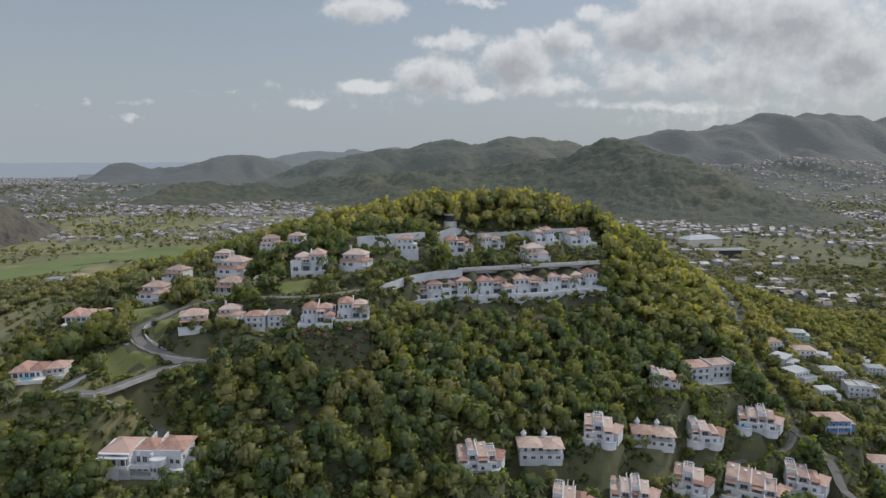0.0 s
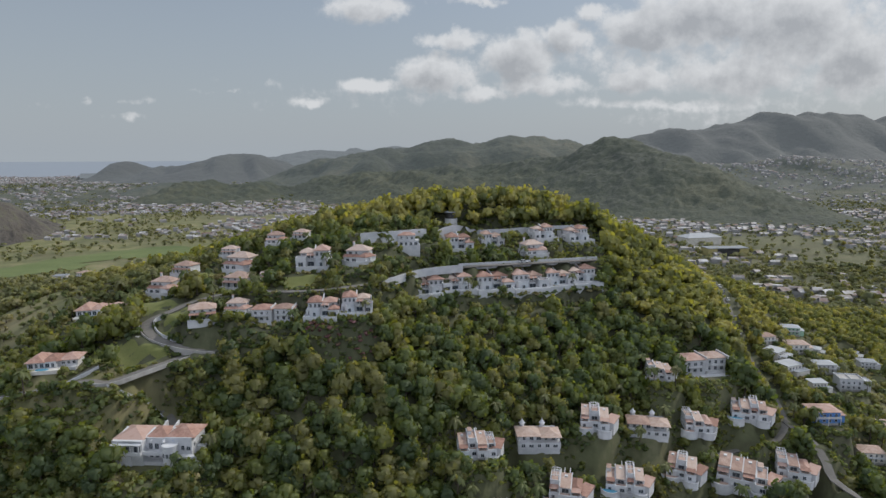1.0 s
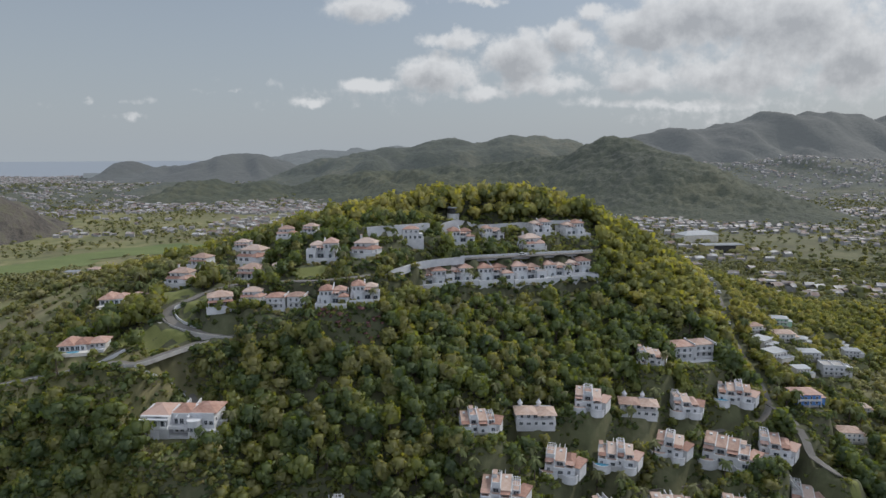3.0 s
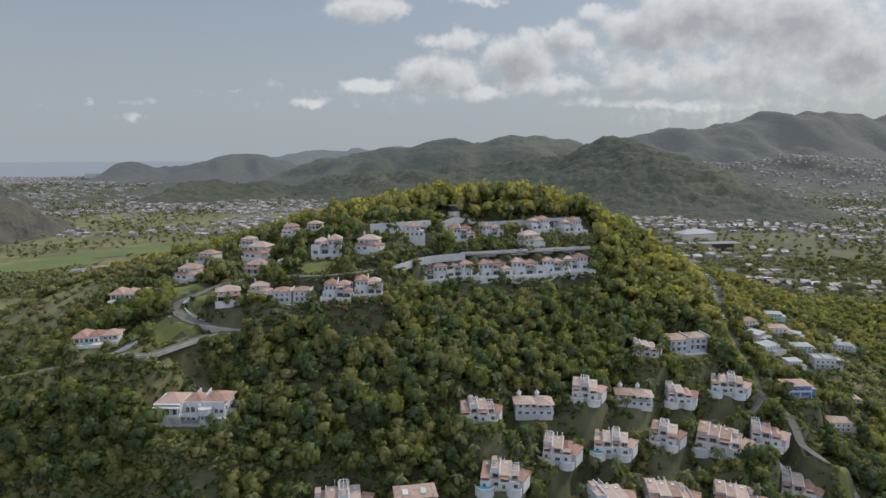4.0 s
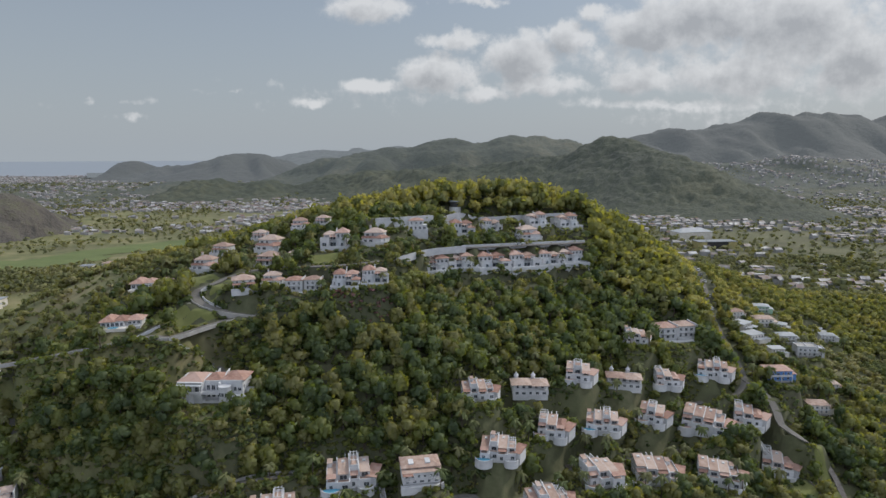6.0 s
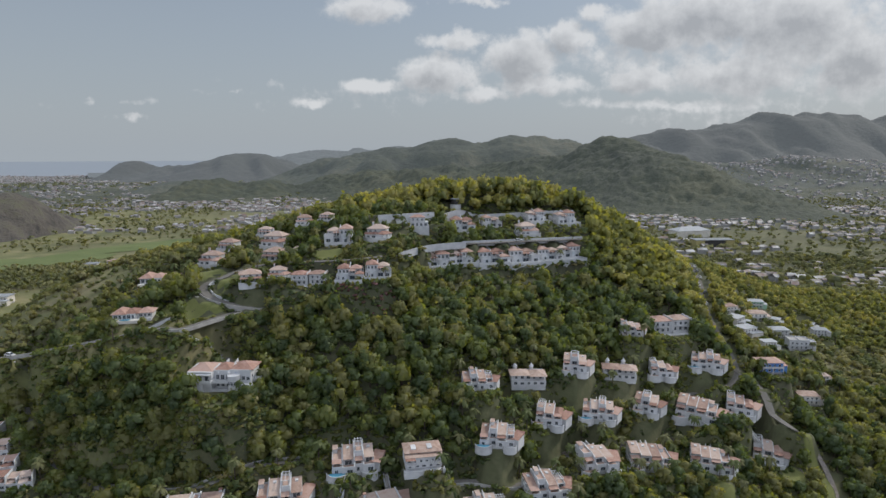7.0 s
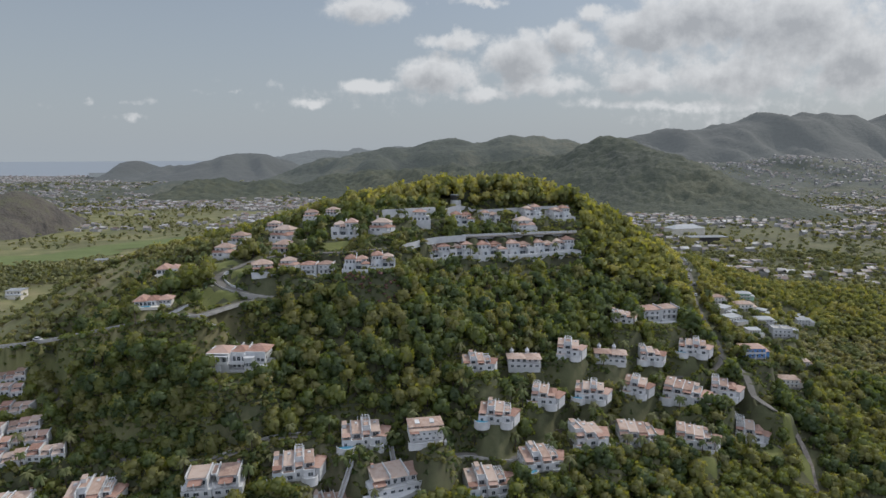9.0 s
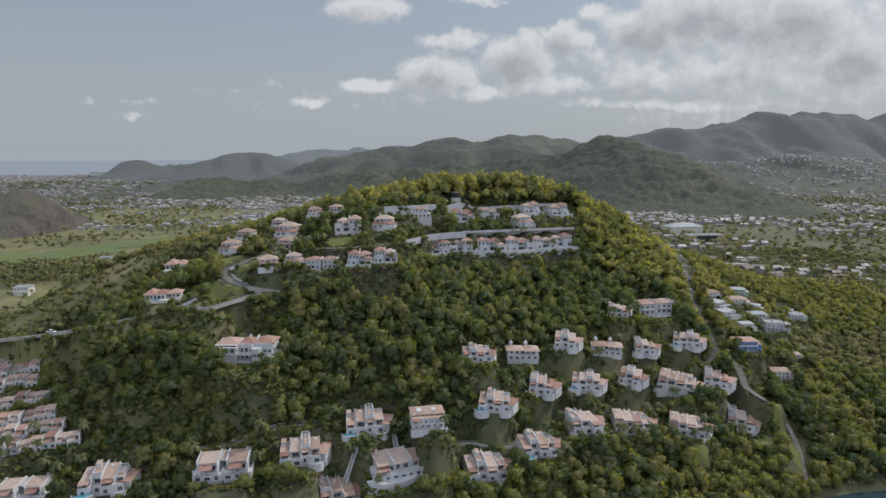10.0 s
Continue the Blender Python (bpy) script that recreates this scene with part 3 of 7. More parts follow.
FAR_HILLS = ((-1485, 2960, 111, 87), (-1251, 2860, 96, 119), (-908, 2860, 151, 158), (-1092, 2860, 109, 106), (979, 3260, 230, 150), (1129, 3260, 248, 135),
             (1294, 3260, 257, 150), (1474, 3260, 296, 165), (1669, 3260, 329, 180), (1879, 3260, 350, 165), (2090, 3260, 320, 165), (2330, 3260, 335, 180), (2630, 3260, 344, 240))
LAST_HILLS = ((-760, 4160, 150, 210), (-856, 4160, 165, 210), (-1162, 4160, 127, 229), (-550, 4160, 180, 172), (-306, 3960, 193, 182))


def summits_height(x, y, summits, foot, rough):
    total = np.zeros_like(x)
    for sx, sy, sz, sp in summits:
        d = np.hypot((x - sx) / (1.25 * sp), (y - sy) / (1.9 * sp)) + 0.45 * fractal(x + sz, y, sp * 1.6, 3)
        total += ((sz - foot) * np.exp(-np.maximum(d, 0) ** 2 * 0.5)) ** 5
    h = total ** (1 / 5) * 1.0
    return foot - 8 + h * (1 + 0.10 * fractal(x, y, 210, 2)) + rough * fractal(x, y, 130, 3) * np.minimum(1, h / 40) + 8 * np.minimum(1, h / 20)


def range_sheet(name, summits, near, far, mat, foot, rough, label, width=48, fine=(330, 70), canopy=(9, 14), soft=True):
    """A range of hills; canopy: height and width in metres of the tree crowns that roughen it."""
    b = np.radians(np.linspace(-width, width, fine[0]))
    r = np.linspace(near, far, fine[1])
    bb, rr = np.meshgrid(b, r, indexing="ij")
    jit = np.random.default_rng(len(name))
    rr = rr + jit.uniform(-0.4, 0.4, rr.shape) * (far - near) / fine[1]
    x, y = rr * np.tan(bb), -40 + rr
    z = summits_height(x, y, summits, foot, rough)
    spur = np.abs(fractal(x + 0.35 * y, y * 0.45, 240, 3)) * 2
    low_down = smooth(0.72, 0.4, (z - foot) / (z.max() - foot))
    z = z - (0.12 + 0.26 * low_down) * (z - foot) * smooth(0.05, 0.5, spur) * (z > foot)
    z = z + np.minimum(1, np.maximum(z - foot, 0) / 25) * (canopy[0] * (value_noise(x / canopy[1], y / canopy[1]) - 0.5) + jit.uniform(-0.25, 0.25, z.shape) * canopy[0])
    return tagged(new(name, sheet(name, x, y, z, [mat], soft)), label, "hills", kind="structure")


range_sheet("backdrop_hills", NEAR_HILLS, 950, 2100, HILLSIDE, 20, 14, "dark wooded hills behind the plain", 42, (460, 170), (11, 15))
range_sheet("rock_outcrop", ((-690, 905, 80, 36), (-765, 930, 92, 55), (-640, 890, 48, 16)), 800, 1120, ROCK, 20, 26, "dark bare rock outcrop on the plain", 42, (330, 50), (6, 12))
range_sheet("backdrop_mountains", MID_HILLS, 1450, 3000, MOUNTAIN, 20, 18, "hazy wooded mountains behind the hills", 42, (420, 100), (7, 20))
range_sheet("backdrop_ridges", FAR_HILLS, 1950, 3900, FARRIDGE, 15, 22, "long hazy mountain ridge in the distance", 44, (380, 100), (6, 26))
range_sheet("backdrop_far_ridges", LAST_HILLS, 2900, 4600, LASTRIDGE, 48, 15, "blue-grey ridge at the horizon, paled by haze glow", 30)
def far_plain(x, y):
    """Height of the plain beyond the ground sheet; it drops to the sea in the west."""
    r = np.hypot(x, y + 40)
    z = 22 + 32 * smooth(1500, 4200, r) + 26 * fractal(x, y, 420, 4) * smooth(1480, 1900, r)
    west = smooth(-0.27, -0.36, x / (y + 40))
    return z - west * smooth(2300, 3500, r) * (z - 27)


bb, rr = np.meshgrid(np.radians(np.linspace(-46, 46, 260)), np.geomspace(1480, 4700, 110), indexing="ij")
px, py = rr * np.sin(bb), -40 + rr * np.cos(bb)
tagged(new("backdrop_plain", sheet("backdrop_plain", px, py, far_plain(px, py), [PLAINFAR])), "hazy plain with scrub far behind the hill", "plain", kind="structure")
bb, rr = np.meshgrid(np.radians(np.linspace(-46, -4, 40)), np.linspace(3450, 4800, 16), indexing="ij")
tagged(new("backdrop_sea", sheet("backdrop_sea", rr * np.tan(bb), -40 + rr, 29 + 67 * (rr - 3450) / 1350, [FARSEA])), "blue sea at the horizon, paled by haze glow", "sea", kind="structure")


# ---- building helpers ----
def part(name, bm, mat, parent, label=""):
    """Links a bmesh as one mesh object under a thing or a part."""
    me = bpy.data.meshes.new(name)
    bmesh.ops.recalc_face_normals(bm, faces=bm.faces)
    bm.to_mesh(me)
    bm.free()
    me.materials.append(mat)
    ob = new(name, me)
    ob.parent = parent
    return tagged(ob, label)


def shared(name, me, parent, m, label=""):
    ob = new(name, me)
    ob.parent = parent
    ob.matrix_basis = m
    return tagged(ob, label)


def thing(name, label, category, group=""):
    e = new(name)
    e.empty_display_size = 0.5
    return tagged(e, label, category, group)


def box(bm, x0, x1, y0, y1, z0, z1, slope=0.0):
    """A box; slope lowers the top's front edge."""
    v = [bm.verts.new(p) for p in ((x0, y0, z0), (x1, y0, z0), (x1, y1, z0), (x0, y1, z0),
                                   (x0, y0, z1 - slope), (x1, y0, z1 - slope), (x1, y1, z1), (x0, y1, z1))]
    for f in ((0, 3, 2, 1), (4, 5, 6, 7), (0, 1, 5, 4), (1, 2, 6, 5), (2, 3, 7, 6), (3, 0, 4, 7)):
        bm.faces.new([v[i] for i in f])
    return bm


def boxes(*rows):
    bm = bmesh.new()
    for r in rows:
        box(bm, *r)
    return bm


def hip(x0, x1, y0, y1, z, rise, eave=0.5, thick=0.22):
    """A hipped roof with eaves and a thickness."""
    bm = bmesh.new()
    x0, x1, y0, y1 = x0 - eave, x1 + eave, y0 - eave, y1 + eave
    w, d = x1 - x0, y1 - y0
    k = min(w, d) / 2
    low = [bm.verts.new(p) for p in ((x0, y0, z - thick), (x1, y0, z - thick), (x1, y1, z - thick), (x0, y1, z - thick))]
    mid = [bm.verts.new(p) for p in ((x0, y0, z), (x1, y0, z), (x1, y1, z), (x0, y1, z))]
    if w >= d:
        top = [bm.verts.new((x0 + k, (y0 + y1) / 2, z + rise)), bm.verts.new((x1 - k + 0.01, (y0 + y1) / 2, z + rise))]
        roof = ((mid[0], mid[1], top[1], top[0]), (mid[1], mid[2], top[1]), (mid[2], mid[3], top[0], top[1]), (mid[3], mid[0], top[0]))
    else:
        top = [bm.verts.new(((x0 + x1) / 2, y0 + k, z + rise)), bm.verts.new(((x0 + x1) / 2, y1 - k + 0.01, z + rise))]
        roof = ((mid[1], mid[2], top[1], top[0]), (mid[0], mid[1], top[0]), (mid[3], mid[0], top[0], top[1]), (mid[2], mid[3], top[1]))
    for f in roof:
        bm.faces.new(f)
    for i in range(4):
        bm.faces.new((low[i], low[(i + 1) % 4], mid[(i + 1) % 4], mid[i]))
    bm.faces.new(low[::-1])
    return bm


def drum(cx, cy, r0, r1, z0, z1, sides=14, start=0.0, sweep=2 * math.pi, ry=1.0):
    """A round or part-round tower, tapering from r0 to r1."""
    bm = bmesh.new()
    full = sweep > 6.2
    n = sides if full else sides + 1
    ang = [start + sweep * i / sides for i in range(n)]
    lo = [bm.verts.new((cx + r0 * math.cos(a), cy + ry * r0 * math.sin(a), z0)) for a in ang]
    hi = [bm.verts.new((cx + r1 * math.cos(a), cy + ry * r1 * math.sin(a), z1)) for a in ang]
    for i in range(n if full else n - 1):
        j = (i + 1) % n
        bm.faces.new((lo[i], lo[j], hi[j], hi[i]))
    if not full:
        bm.faces.new((lo[-1], lo[0], hi[0], hi[-1]))
    bm.faces.new(hi)
    bm.faces.new(lo[::-1])
    return bm


def mesh_of(name, bm, mat):
    me = bpy.data.meshes.new(name)
    bmesh.ops.recalc_face_normals(bm, faces=bm.faces)
    bm.to_mesh(me)
    bm.free()
    me.materials.append(mat)
    return me


WINDOW_MESHES = {}


def window(parent, x, y, z, w, h, turn=0, name="window"):
    """A framed opening: frame proud of the wall, dark pane set back in it. (x, y, z) is the sill's middle."""
    key = (w, h)
    if key not in WINDOW_MESHES:
        t = 0.09
        fr = boxes((-w / 2, w / 2, -0.06, 0.05, 0, t), (-w / 2, w / 2, -0.06, 0.05, h - t, h), (-w / 2, -w / 2 + t, -0.06, 0.05, t, h - t),
                   (w / 2 - t, w / 2, -0.06, 0.05, t, h - t), (-0.03, 0.03, -0.05, 0.05, t, h - t))
        pa = boxes((-w / 2 + t, w / 2 - t, -0.02, 0.04, t, h - t))
        WINDOW_MESHES[key] = (mesh_of("window_frame", fr, WHITE), mesh_of("pane", pa, PANE))
    a, b = WINDOW_MESHES[key]
    ob = shared(name, a, parent, pose(x, y, z, 0, 0, turn))
    shared("pane", b, ob, Matrix())
    return ob


def front_row(parent, x0, x1, y, z, count, w=1.3, h=1.4, name="window"):
    for i in range(count):
        k = (i * 2 + count + int(abs(x0) * 3)) % 3
        window(parent, x0 + (x1 - x0) * (i + 0.5) / count, y, z, round(w * (0.8, 1.15, 1.0)[k], 2), h if name != "window" else round(h * (1.0, 0.85, 1.0)[k], 2), 0, name)


def parapet(x0, x1, y0, y1, z, h=0.9, t=0.22, sides="fblr"):
    rows = []
    if "f" in sides:
        rows.append((x0, x1, y0, y0 + t, z, z + h))
    if "b" in sides:
        rows.append((x0, x1, y1 - t, y1, z, z + h))
    if "l" in sides:
        rows.append((x0, x0 + t, y0 + t, y1 - t, z, z + h))
    if "r" in sides:
        rows.append((x1 - t, x1, y0 + t, y1 - t, z, z + h))
    return boxes(*rows)


def flat_top(parent, x0, x1, y0, y1, z, h=0.7):
    """A tiled roof terrace inside a low white parapet."""
    part("terrace_floor", boxes((x0 + 0.22, x1 - 0.22, y0 + 0.22, y1 - 0.22, z, z + 0.06)), PINKFLOOR, parent, "pinkish tiled terrace floor")
    part("parapet", parapet(x0, x1, y0, y1, z, h), WHITE, parent)


def balcony(parent, x0, x1, y0, y1, z, posts=0):
    part("balcony_slab", boxes((x0, x1, y0, y1, z - 0.25, z)), WHITE, parent)
    rail = part("balustrade", parapet(x0, x1, y0, y1, z + 0.75, 0.15, 0.15, "flr"), WHITE, parent)
    n = max(3, int((x1 - x0) / 0.8))
    bm = bmesh.new()
    for i in range(n + 1):
        x = x0 + 0.07 + (x1 - x0 - 0.14) * i / n
        box(bm, x - 0.06, x + 0.06, y0 + 0.02, y0 + 0.14, z, z + 0.75)
    tagged(part("railing_infill", bm, WHITE, rail), kind="stuff")
    for i in range(posts):
        x = x0 + 0.2 + (x1 - x0 - 0.4) * i / max(1, posts - 1)
        part("column", drum(x, y0 + 0.2, 0.16, 0.14, z, z + 2.6, 8), WHITE, parent)


def pergola(parent, x0, x1, y0, y1, z):
    """A front beam that carries its posts, the rear beam and the slats."""
    p = part("pergola", boxes((x0, x1, y0, y0 + 0.2, z + 2.1, z + 2.3)), WHITE, parent, "white slatted pergola")
    part("beam", boxes((x0, x1, y1 - 0.2, y1, z + 2.1, z + 2.3)), WHITE, p)
    n = max(2, int((x1 - x0) / 0.8))
    for i in range(n + 1):
        x = x0 + (x1 - x0) * i / n
        part("slat", boxes((x - 0.08, x + 0.08, y0 - 0.3, y1 + 0.3, z + 2.3, z + 2.45)), WHITE, p)
    for x in (x0, x1 - 0.2):
        for y in (y0, y1 - 0.2):
            part("post", boxes((x, x + 0.2, y, y + 0.2, z, z + 2.1)), WHITE, p)


def chimney(parent, x, y, z0, z1):
    c = part("chimney", boxes((x - 0.4, x + 0.4, y - 0.4, y + 0.4, z0, z1)), WHITE, parent)
    part("cap", boxes((x - 0.55, x + 0.55, y - 0.55, y + 0.55, z1, z1 + 0.2)), TERRA, c, "terracotta chimney cap")


# ---- kinds of house, each built at the origin with its front towards -y ----
def turned(bm, cx, cy, deg):
    """Turns a shape about an upright axis."""
    bmesh.ops.rotate(bm, cent=(cx, cy, 0), matrix=Matrix.Rotation(radians(deg), 3, "Z"), verts=bm.verts)
    return bm


def frustum(x0, x1, y0, y1, z0, z1, inset, thick=0.25):
    """A roof sloping in on all four sides to a flat middle."""
    bm = bmesh.new()
    rings = []
    for d, z in ((0, z0 - thick), (0, z0), (inset, z1)):
        rings.append([bm.verts.new(p) for p in ((x0 + d, y0 + d, z), (x1 - d, y0 + d, z), (x1 - d, y1 - d, z), (x0 + d, y1 - d, z))])
    for lo, hi in zip(rings, rings[1:]):
        for i in range(4):
            bm.faces.new((lo[i], lo[(i + 1) % 4], hi[(i + 1) % 4], hi[i]))
    bm.faces.new(rings[0][::-1])
    bm.faces.new(rings[-1])
    return bm


def round_wall(cx, cy, r, z0, z1, start, sweep, t=0.25, ry=1.0, sides=14):
    """A curved parapet."""
    bm = bmesh.new()
    last = None
    for i in range(sides + 1):
        a = start + sweep * i / sides
        c, s = math.cos(a), math.sin(a) * ry
        now = [bm.verts.new(p) for p in ((cx + r * c, cy + r * s, z0), (cx + r * c, cy + r * s, z1), (cx + (r - t) * c, cy + (r - t) * s, z1), (cx + (r - t) * c, cy + (r - t) * s, z0))]
        if last:
            for k in range(4):
                bm.faces.new((last[k], last[(k + 1) % 4], now[(k + 1) % 4], now[k]))
        last = now
    return bm


def stepped(bays, f, pool, look_words):
    """A villa of narrow bays, each with its own depth, height and roof. bays: width, front, height of the top, roof; f mirrors the plan."""
    v = thing("villa", "rambling white villa, " + look_words + (", round pool" if pool else ""), "villa", "villas of the lower rows")
    total = sum(b[0] for b in bays)
    edge = -total / 2
    spans = []
    for width, front, top, roof in bays:
        spans.append((edge, edge + width, front, top, roof))
        edge += width

    def bx(p, q, *rest):
        return boxes((min(f * p, f * q), max(f * p, f * q), *rest))

    def lo_hi(p, q):
        return min(f * p, f * q), max(f * p, f * q)

    part("foundation", bx(-total / 2 + 0.3, total / 2 - 0.3, -3.6, 5.2, -3.4, 0), WHITE, v)
    for i, (x0, x1, front, top, roof) in enumerate(spans):
        l, r = lo_hi(x0, x1)
        c = (l + r) / 2
        w = r - l
        back = 5.6 - 0.5 * (i % 2)
        part("lower_storey", boxes((l, r, front, back, 0, 3.0)), WHITE, v)
        inner = front + 2.1
        part("upper_storey", boxes((l + 0.12, r - 0.12, inner, back - 0.1, 3.0, top)), WHITE, v)
        # terrace on the lower storey's top
        part("terrace_floor", boxes((l + 0.2, r - 0.2, front + 0.2, inner, 3.0, 3.06)), PINKFLOOR, v, "pinkish tiled terrace floor")
        part("parapet", parapet(l + 0.1, r - 0.1, front - 0.05, inner, 3.0, 0.85, 0.18, "f"), WHITE, v)
        window(v, c, inner, 3.15, round(w * 0.62, 2), 2.05, 0, "glazed_door")
        window(v, c + (0.4 if i % 2 else -0.3), front, 0.55, round(w * (0.5 if i % 2 else 0.34), 2), 1.9)
        if i % 2 == 0:
            part("porch_roof", boxes((l + 0.1, r - 0.3, front + 0.25, inner + 0.05, 5.0, 5.75, 0.7)), TERRA, v, "terracotta porch roof")
            for x in (l + 0.3, r - 0.5):
                part("column", drum(x, front + 0.4, 0.14, 0.12, 3.06, 5.0, 8), WHITE, v)
        if roof == "lean":
            part("roof", boxes((l + 0.2, r - 0.2, inner - 0.55, back - 0.3, top, top + 1.5, 1.25)), TANROOF, v, "faded pink tile lean-to roof")
            part("skylight", boxes((c - 0.5, c + 0.5, back - 2.6, back - 1.4, top + 1.0, top + 1.5)), WHITE, v, "small white roof light")
        elif roof == "hip":
            part("roof", hip(l + 0.3, r - 0.3, inner - 0.2, back - 0.4, top, 1.5, 0.4), TERRA, v, "terracotta hipped tile roof")
        else:
            part("terrace_floor", boxes((l + 0.3, r - 0.3, inner + 0.2, back - 0.4, top, top + 0.06)), PINKFLOOR, v, "pinkish tiled roof terrace")
            part("parapet", parapet(l + 0.12, r - 0.12, inner, back - 0.1, top, 0.8, 0.2), WHITE, v)
            if roof == "frame":
                pergola(v, l + 0.4, r - 0.4, inner + 1.0, back - 0.6, top)
            else:
                part("stair_box", boxes((l + 0.3, c + 0.1, back - 2.6, back - 0.4, top, top + 2.0)), WHITE, v)
                part("stair_roof", boxes((l + 0.2, c + 0.3, back - 2.8, back - 0.3, top + 2.0, top + 2.5, 0.4)), TANROOF, v, "small faded tile roof")
    # white walls between the bays run over the roofs and step down to the front
    for a, b in zip(spans, spans[1:]):
        x = f * a[1]
        high = max(a[3], b[3]) + 1.2
        front = min(a[2], b[2])
        part("dividing_wall", boxes((x - 0.16, x + 0.16, front + 1.6, 5.8, 3.0, high, 1.5), (x - 0.16, x + 0.16, front - 0.15, front + 1.6, 0.0, 4.3, 0.4)), WHITE, v, "white wall running over the roofs")
    # side wing set askew
    part("side_wing", turned(bx(total / 2 - 0.8, total / 2 + 2.6, -2.2, 3.6, -3, 3.6), f * total / 2, 0, -f * 22), WHITE, v)
    part("wing_roof", turned(bx(total / 2 - 0.9, total / 2 + 2.9, -2.7, 3.9, 3.6, 4.6, 0.9), f * total / 2, 0, -f * 22), TERRA, v, "terracotta lean-to roof")
    # terraces with curved fronts
    ex = f * (-total / 2 + 1.6)
    part("round_terrace", drum(ex, spans[0][2] + 0.2, 3.5, 3.4, -3.2, 0.7, 16, math.pi, math.pi, 0.85), WHITE, v, "rounded white terrace")
    part("parapet", round_wall(ex, spans[0][2] + 0.2, 3.5, 0.7, 1.5, math.pi, math.pi, 0.22, 0.85), WHITE, v)
    if pool:
        part("pool", drum(ex, spans[0][2] - 0.1, 2.6, 2.6, 0.7, 1.0, 16, math.pi, math.pi, 0.85), WATERBLUE, v, "blue pool water")
    else:
        part("terrace_floor", drum(ex, spans[0][2] + 0.15, 3.2, 3.2, 0.7, 0.76, 16, math.pi, math.pi, 0.85), PINKFLOOR, v, "pinkish tiled terrace floor")
    ex = f * (total / 2 - 1.8)
    part("round_terrace", drum(ex, spans[-1][2] + 0.2, 2.8, 2.7, -3.2, 0.1, 14, math.pi, math.pi, 0.75), WHITE, v, "rounded white terrace")
    part("parapet", round_wall(ex, spans[-1][2] + 0.2, 2.8, 0.1, 0.9, math.pi, math.pi, 0.22, 0.75), WHITE, v)
    for y in (0.4, 3.2):
        window(v, f * -total / 2, y, 0.9, 1.1, 1.3, -90 * f)
        window(v, f * (-total / 2 + 0.12), y + 0.4, 3.7, 1.0, 1.2, -90 * f)
    # walled steps down from the road behind
    for x in (-1.0, 0.9):
        part("entrance_wall", bx(x, x + 0.25, 5.7, 9.6, 1.5, 6.0), WHITE, v, "white wall of the entrance steps")
    return v


BAYS_A = ((3.4, -4.2, 4.6, "terrace"), (3.8, -4.6, 5.8, "lean"), (3.0, -3.2, 7.4, "frame"), (3.6, -3.8, 5.6, "lean"))
BAYS_B = ((3.6, -4.4, 5.0, "lean"), (3.2, -3.2, 7.2, "terrace"), (3.8, -4.6, 5.8, "lean"), (3.2, -3.8, 4.6, "frame"))
BAYS_C = ((3.6, -2.8, 7.0, "terrace"), (3.8, -3.8, 6.0, "lean"), (4.0, -4.8, 4.8, "lean"))
BAYS_D = ((3.4, -3.0, 7.0, "frame"), (3.8, -4.2, 5.8, "lean"), (3.6, -3.8, 4.6, "hip"))
BAYS_E = ((3.4, -3.4, 6.2, "lean"), (3.6, -2.8, 7.2, "frame"), (3.8, -4.4, 5.2, "lean"))
BAYS_L = ((3.8, -3.2, 7.0, "lean"), (3.6, -4.0, 6.4, "lean"), (3.8, -3.6, 5.8, "lean"), (3.4, -4.8, 4.8, "terrace"))


def twin():
    v = thing("villa", "white twin villa with tan tiled roof terraces", "villa", "villas of the lower rows")
    for k in (-1, 1):
        c = k * 4.6
        part("foundation", boxes((c - 4.3, c + 4.3, -4.6, 5.5, -3.2, 0)), WHITE, v)
        part("lower_storey", boxes((c - 4.5, c + 4.5, -5.0, 5.6, 0, 3.1)), WHITE, v)
        part("upper_storey", boxes((c - 3.6, c + 3.2, -2.0, 5.6, 3.1, 6.4)), WHITE, v)
        part("roof", boxes((c - 3.0, c + 2.9, -2.3, 4.9, 6.4, 7.6, 0.9)), TANROOF, v, "faded pink tile lean-to roof")
        part("porch_roof", boxes((c - 2.7, c + 1.5, -4.9, -2.0, 4.9, 5.9, 0.9)), TERRA, v, "terracotta porch roof")
        part("dividing_wall", boxes((c + 3.0, c + 3.4, -4.8, 5.8, 3.1, 7.7)), WHITE, v)
        part("dividing_wall", boxes((c - 3.7, c - 3.3, -2.4, 5.8, 6.4, 7.7)), WHITE, v)
        balcony(v, c - 4.4, c + 3.0, -5.0, -2.0, 3.15, 3)
        front_row(v, c - 4.2, c + 4.2, -5.0, 0.7, 3, 1.6, 1.8)
        front_row(v, c - 3.4, c + 2.8, -2.0, 3.3, 2, 1.9, 2.0, "glazed_door")
    flat_top(v, -0.9, 1.0, -1.0, 5.6, 6.4)
    chimney(v, 6.9, 4.6, 6.4, 8.6)
    return v


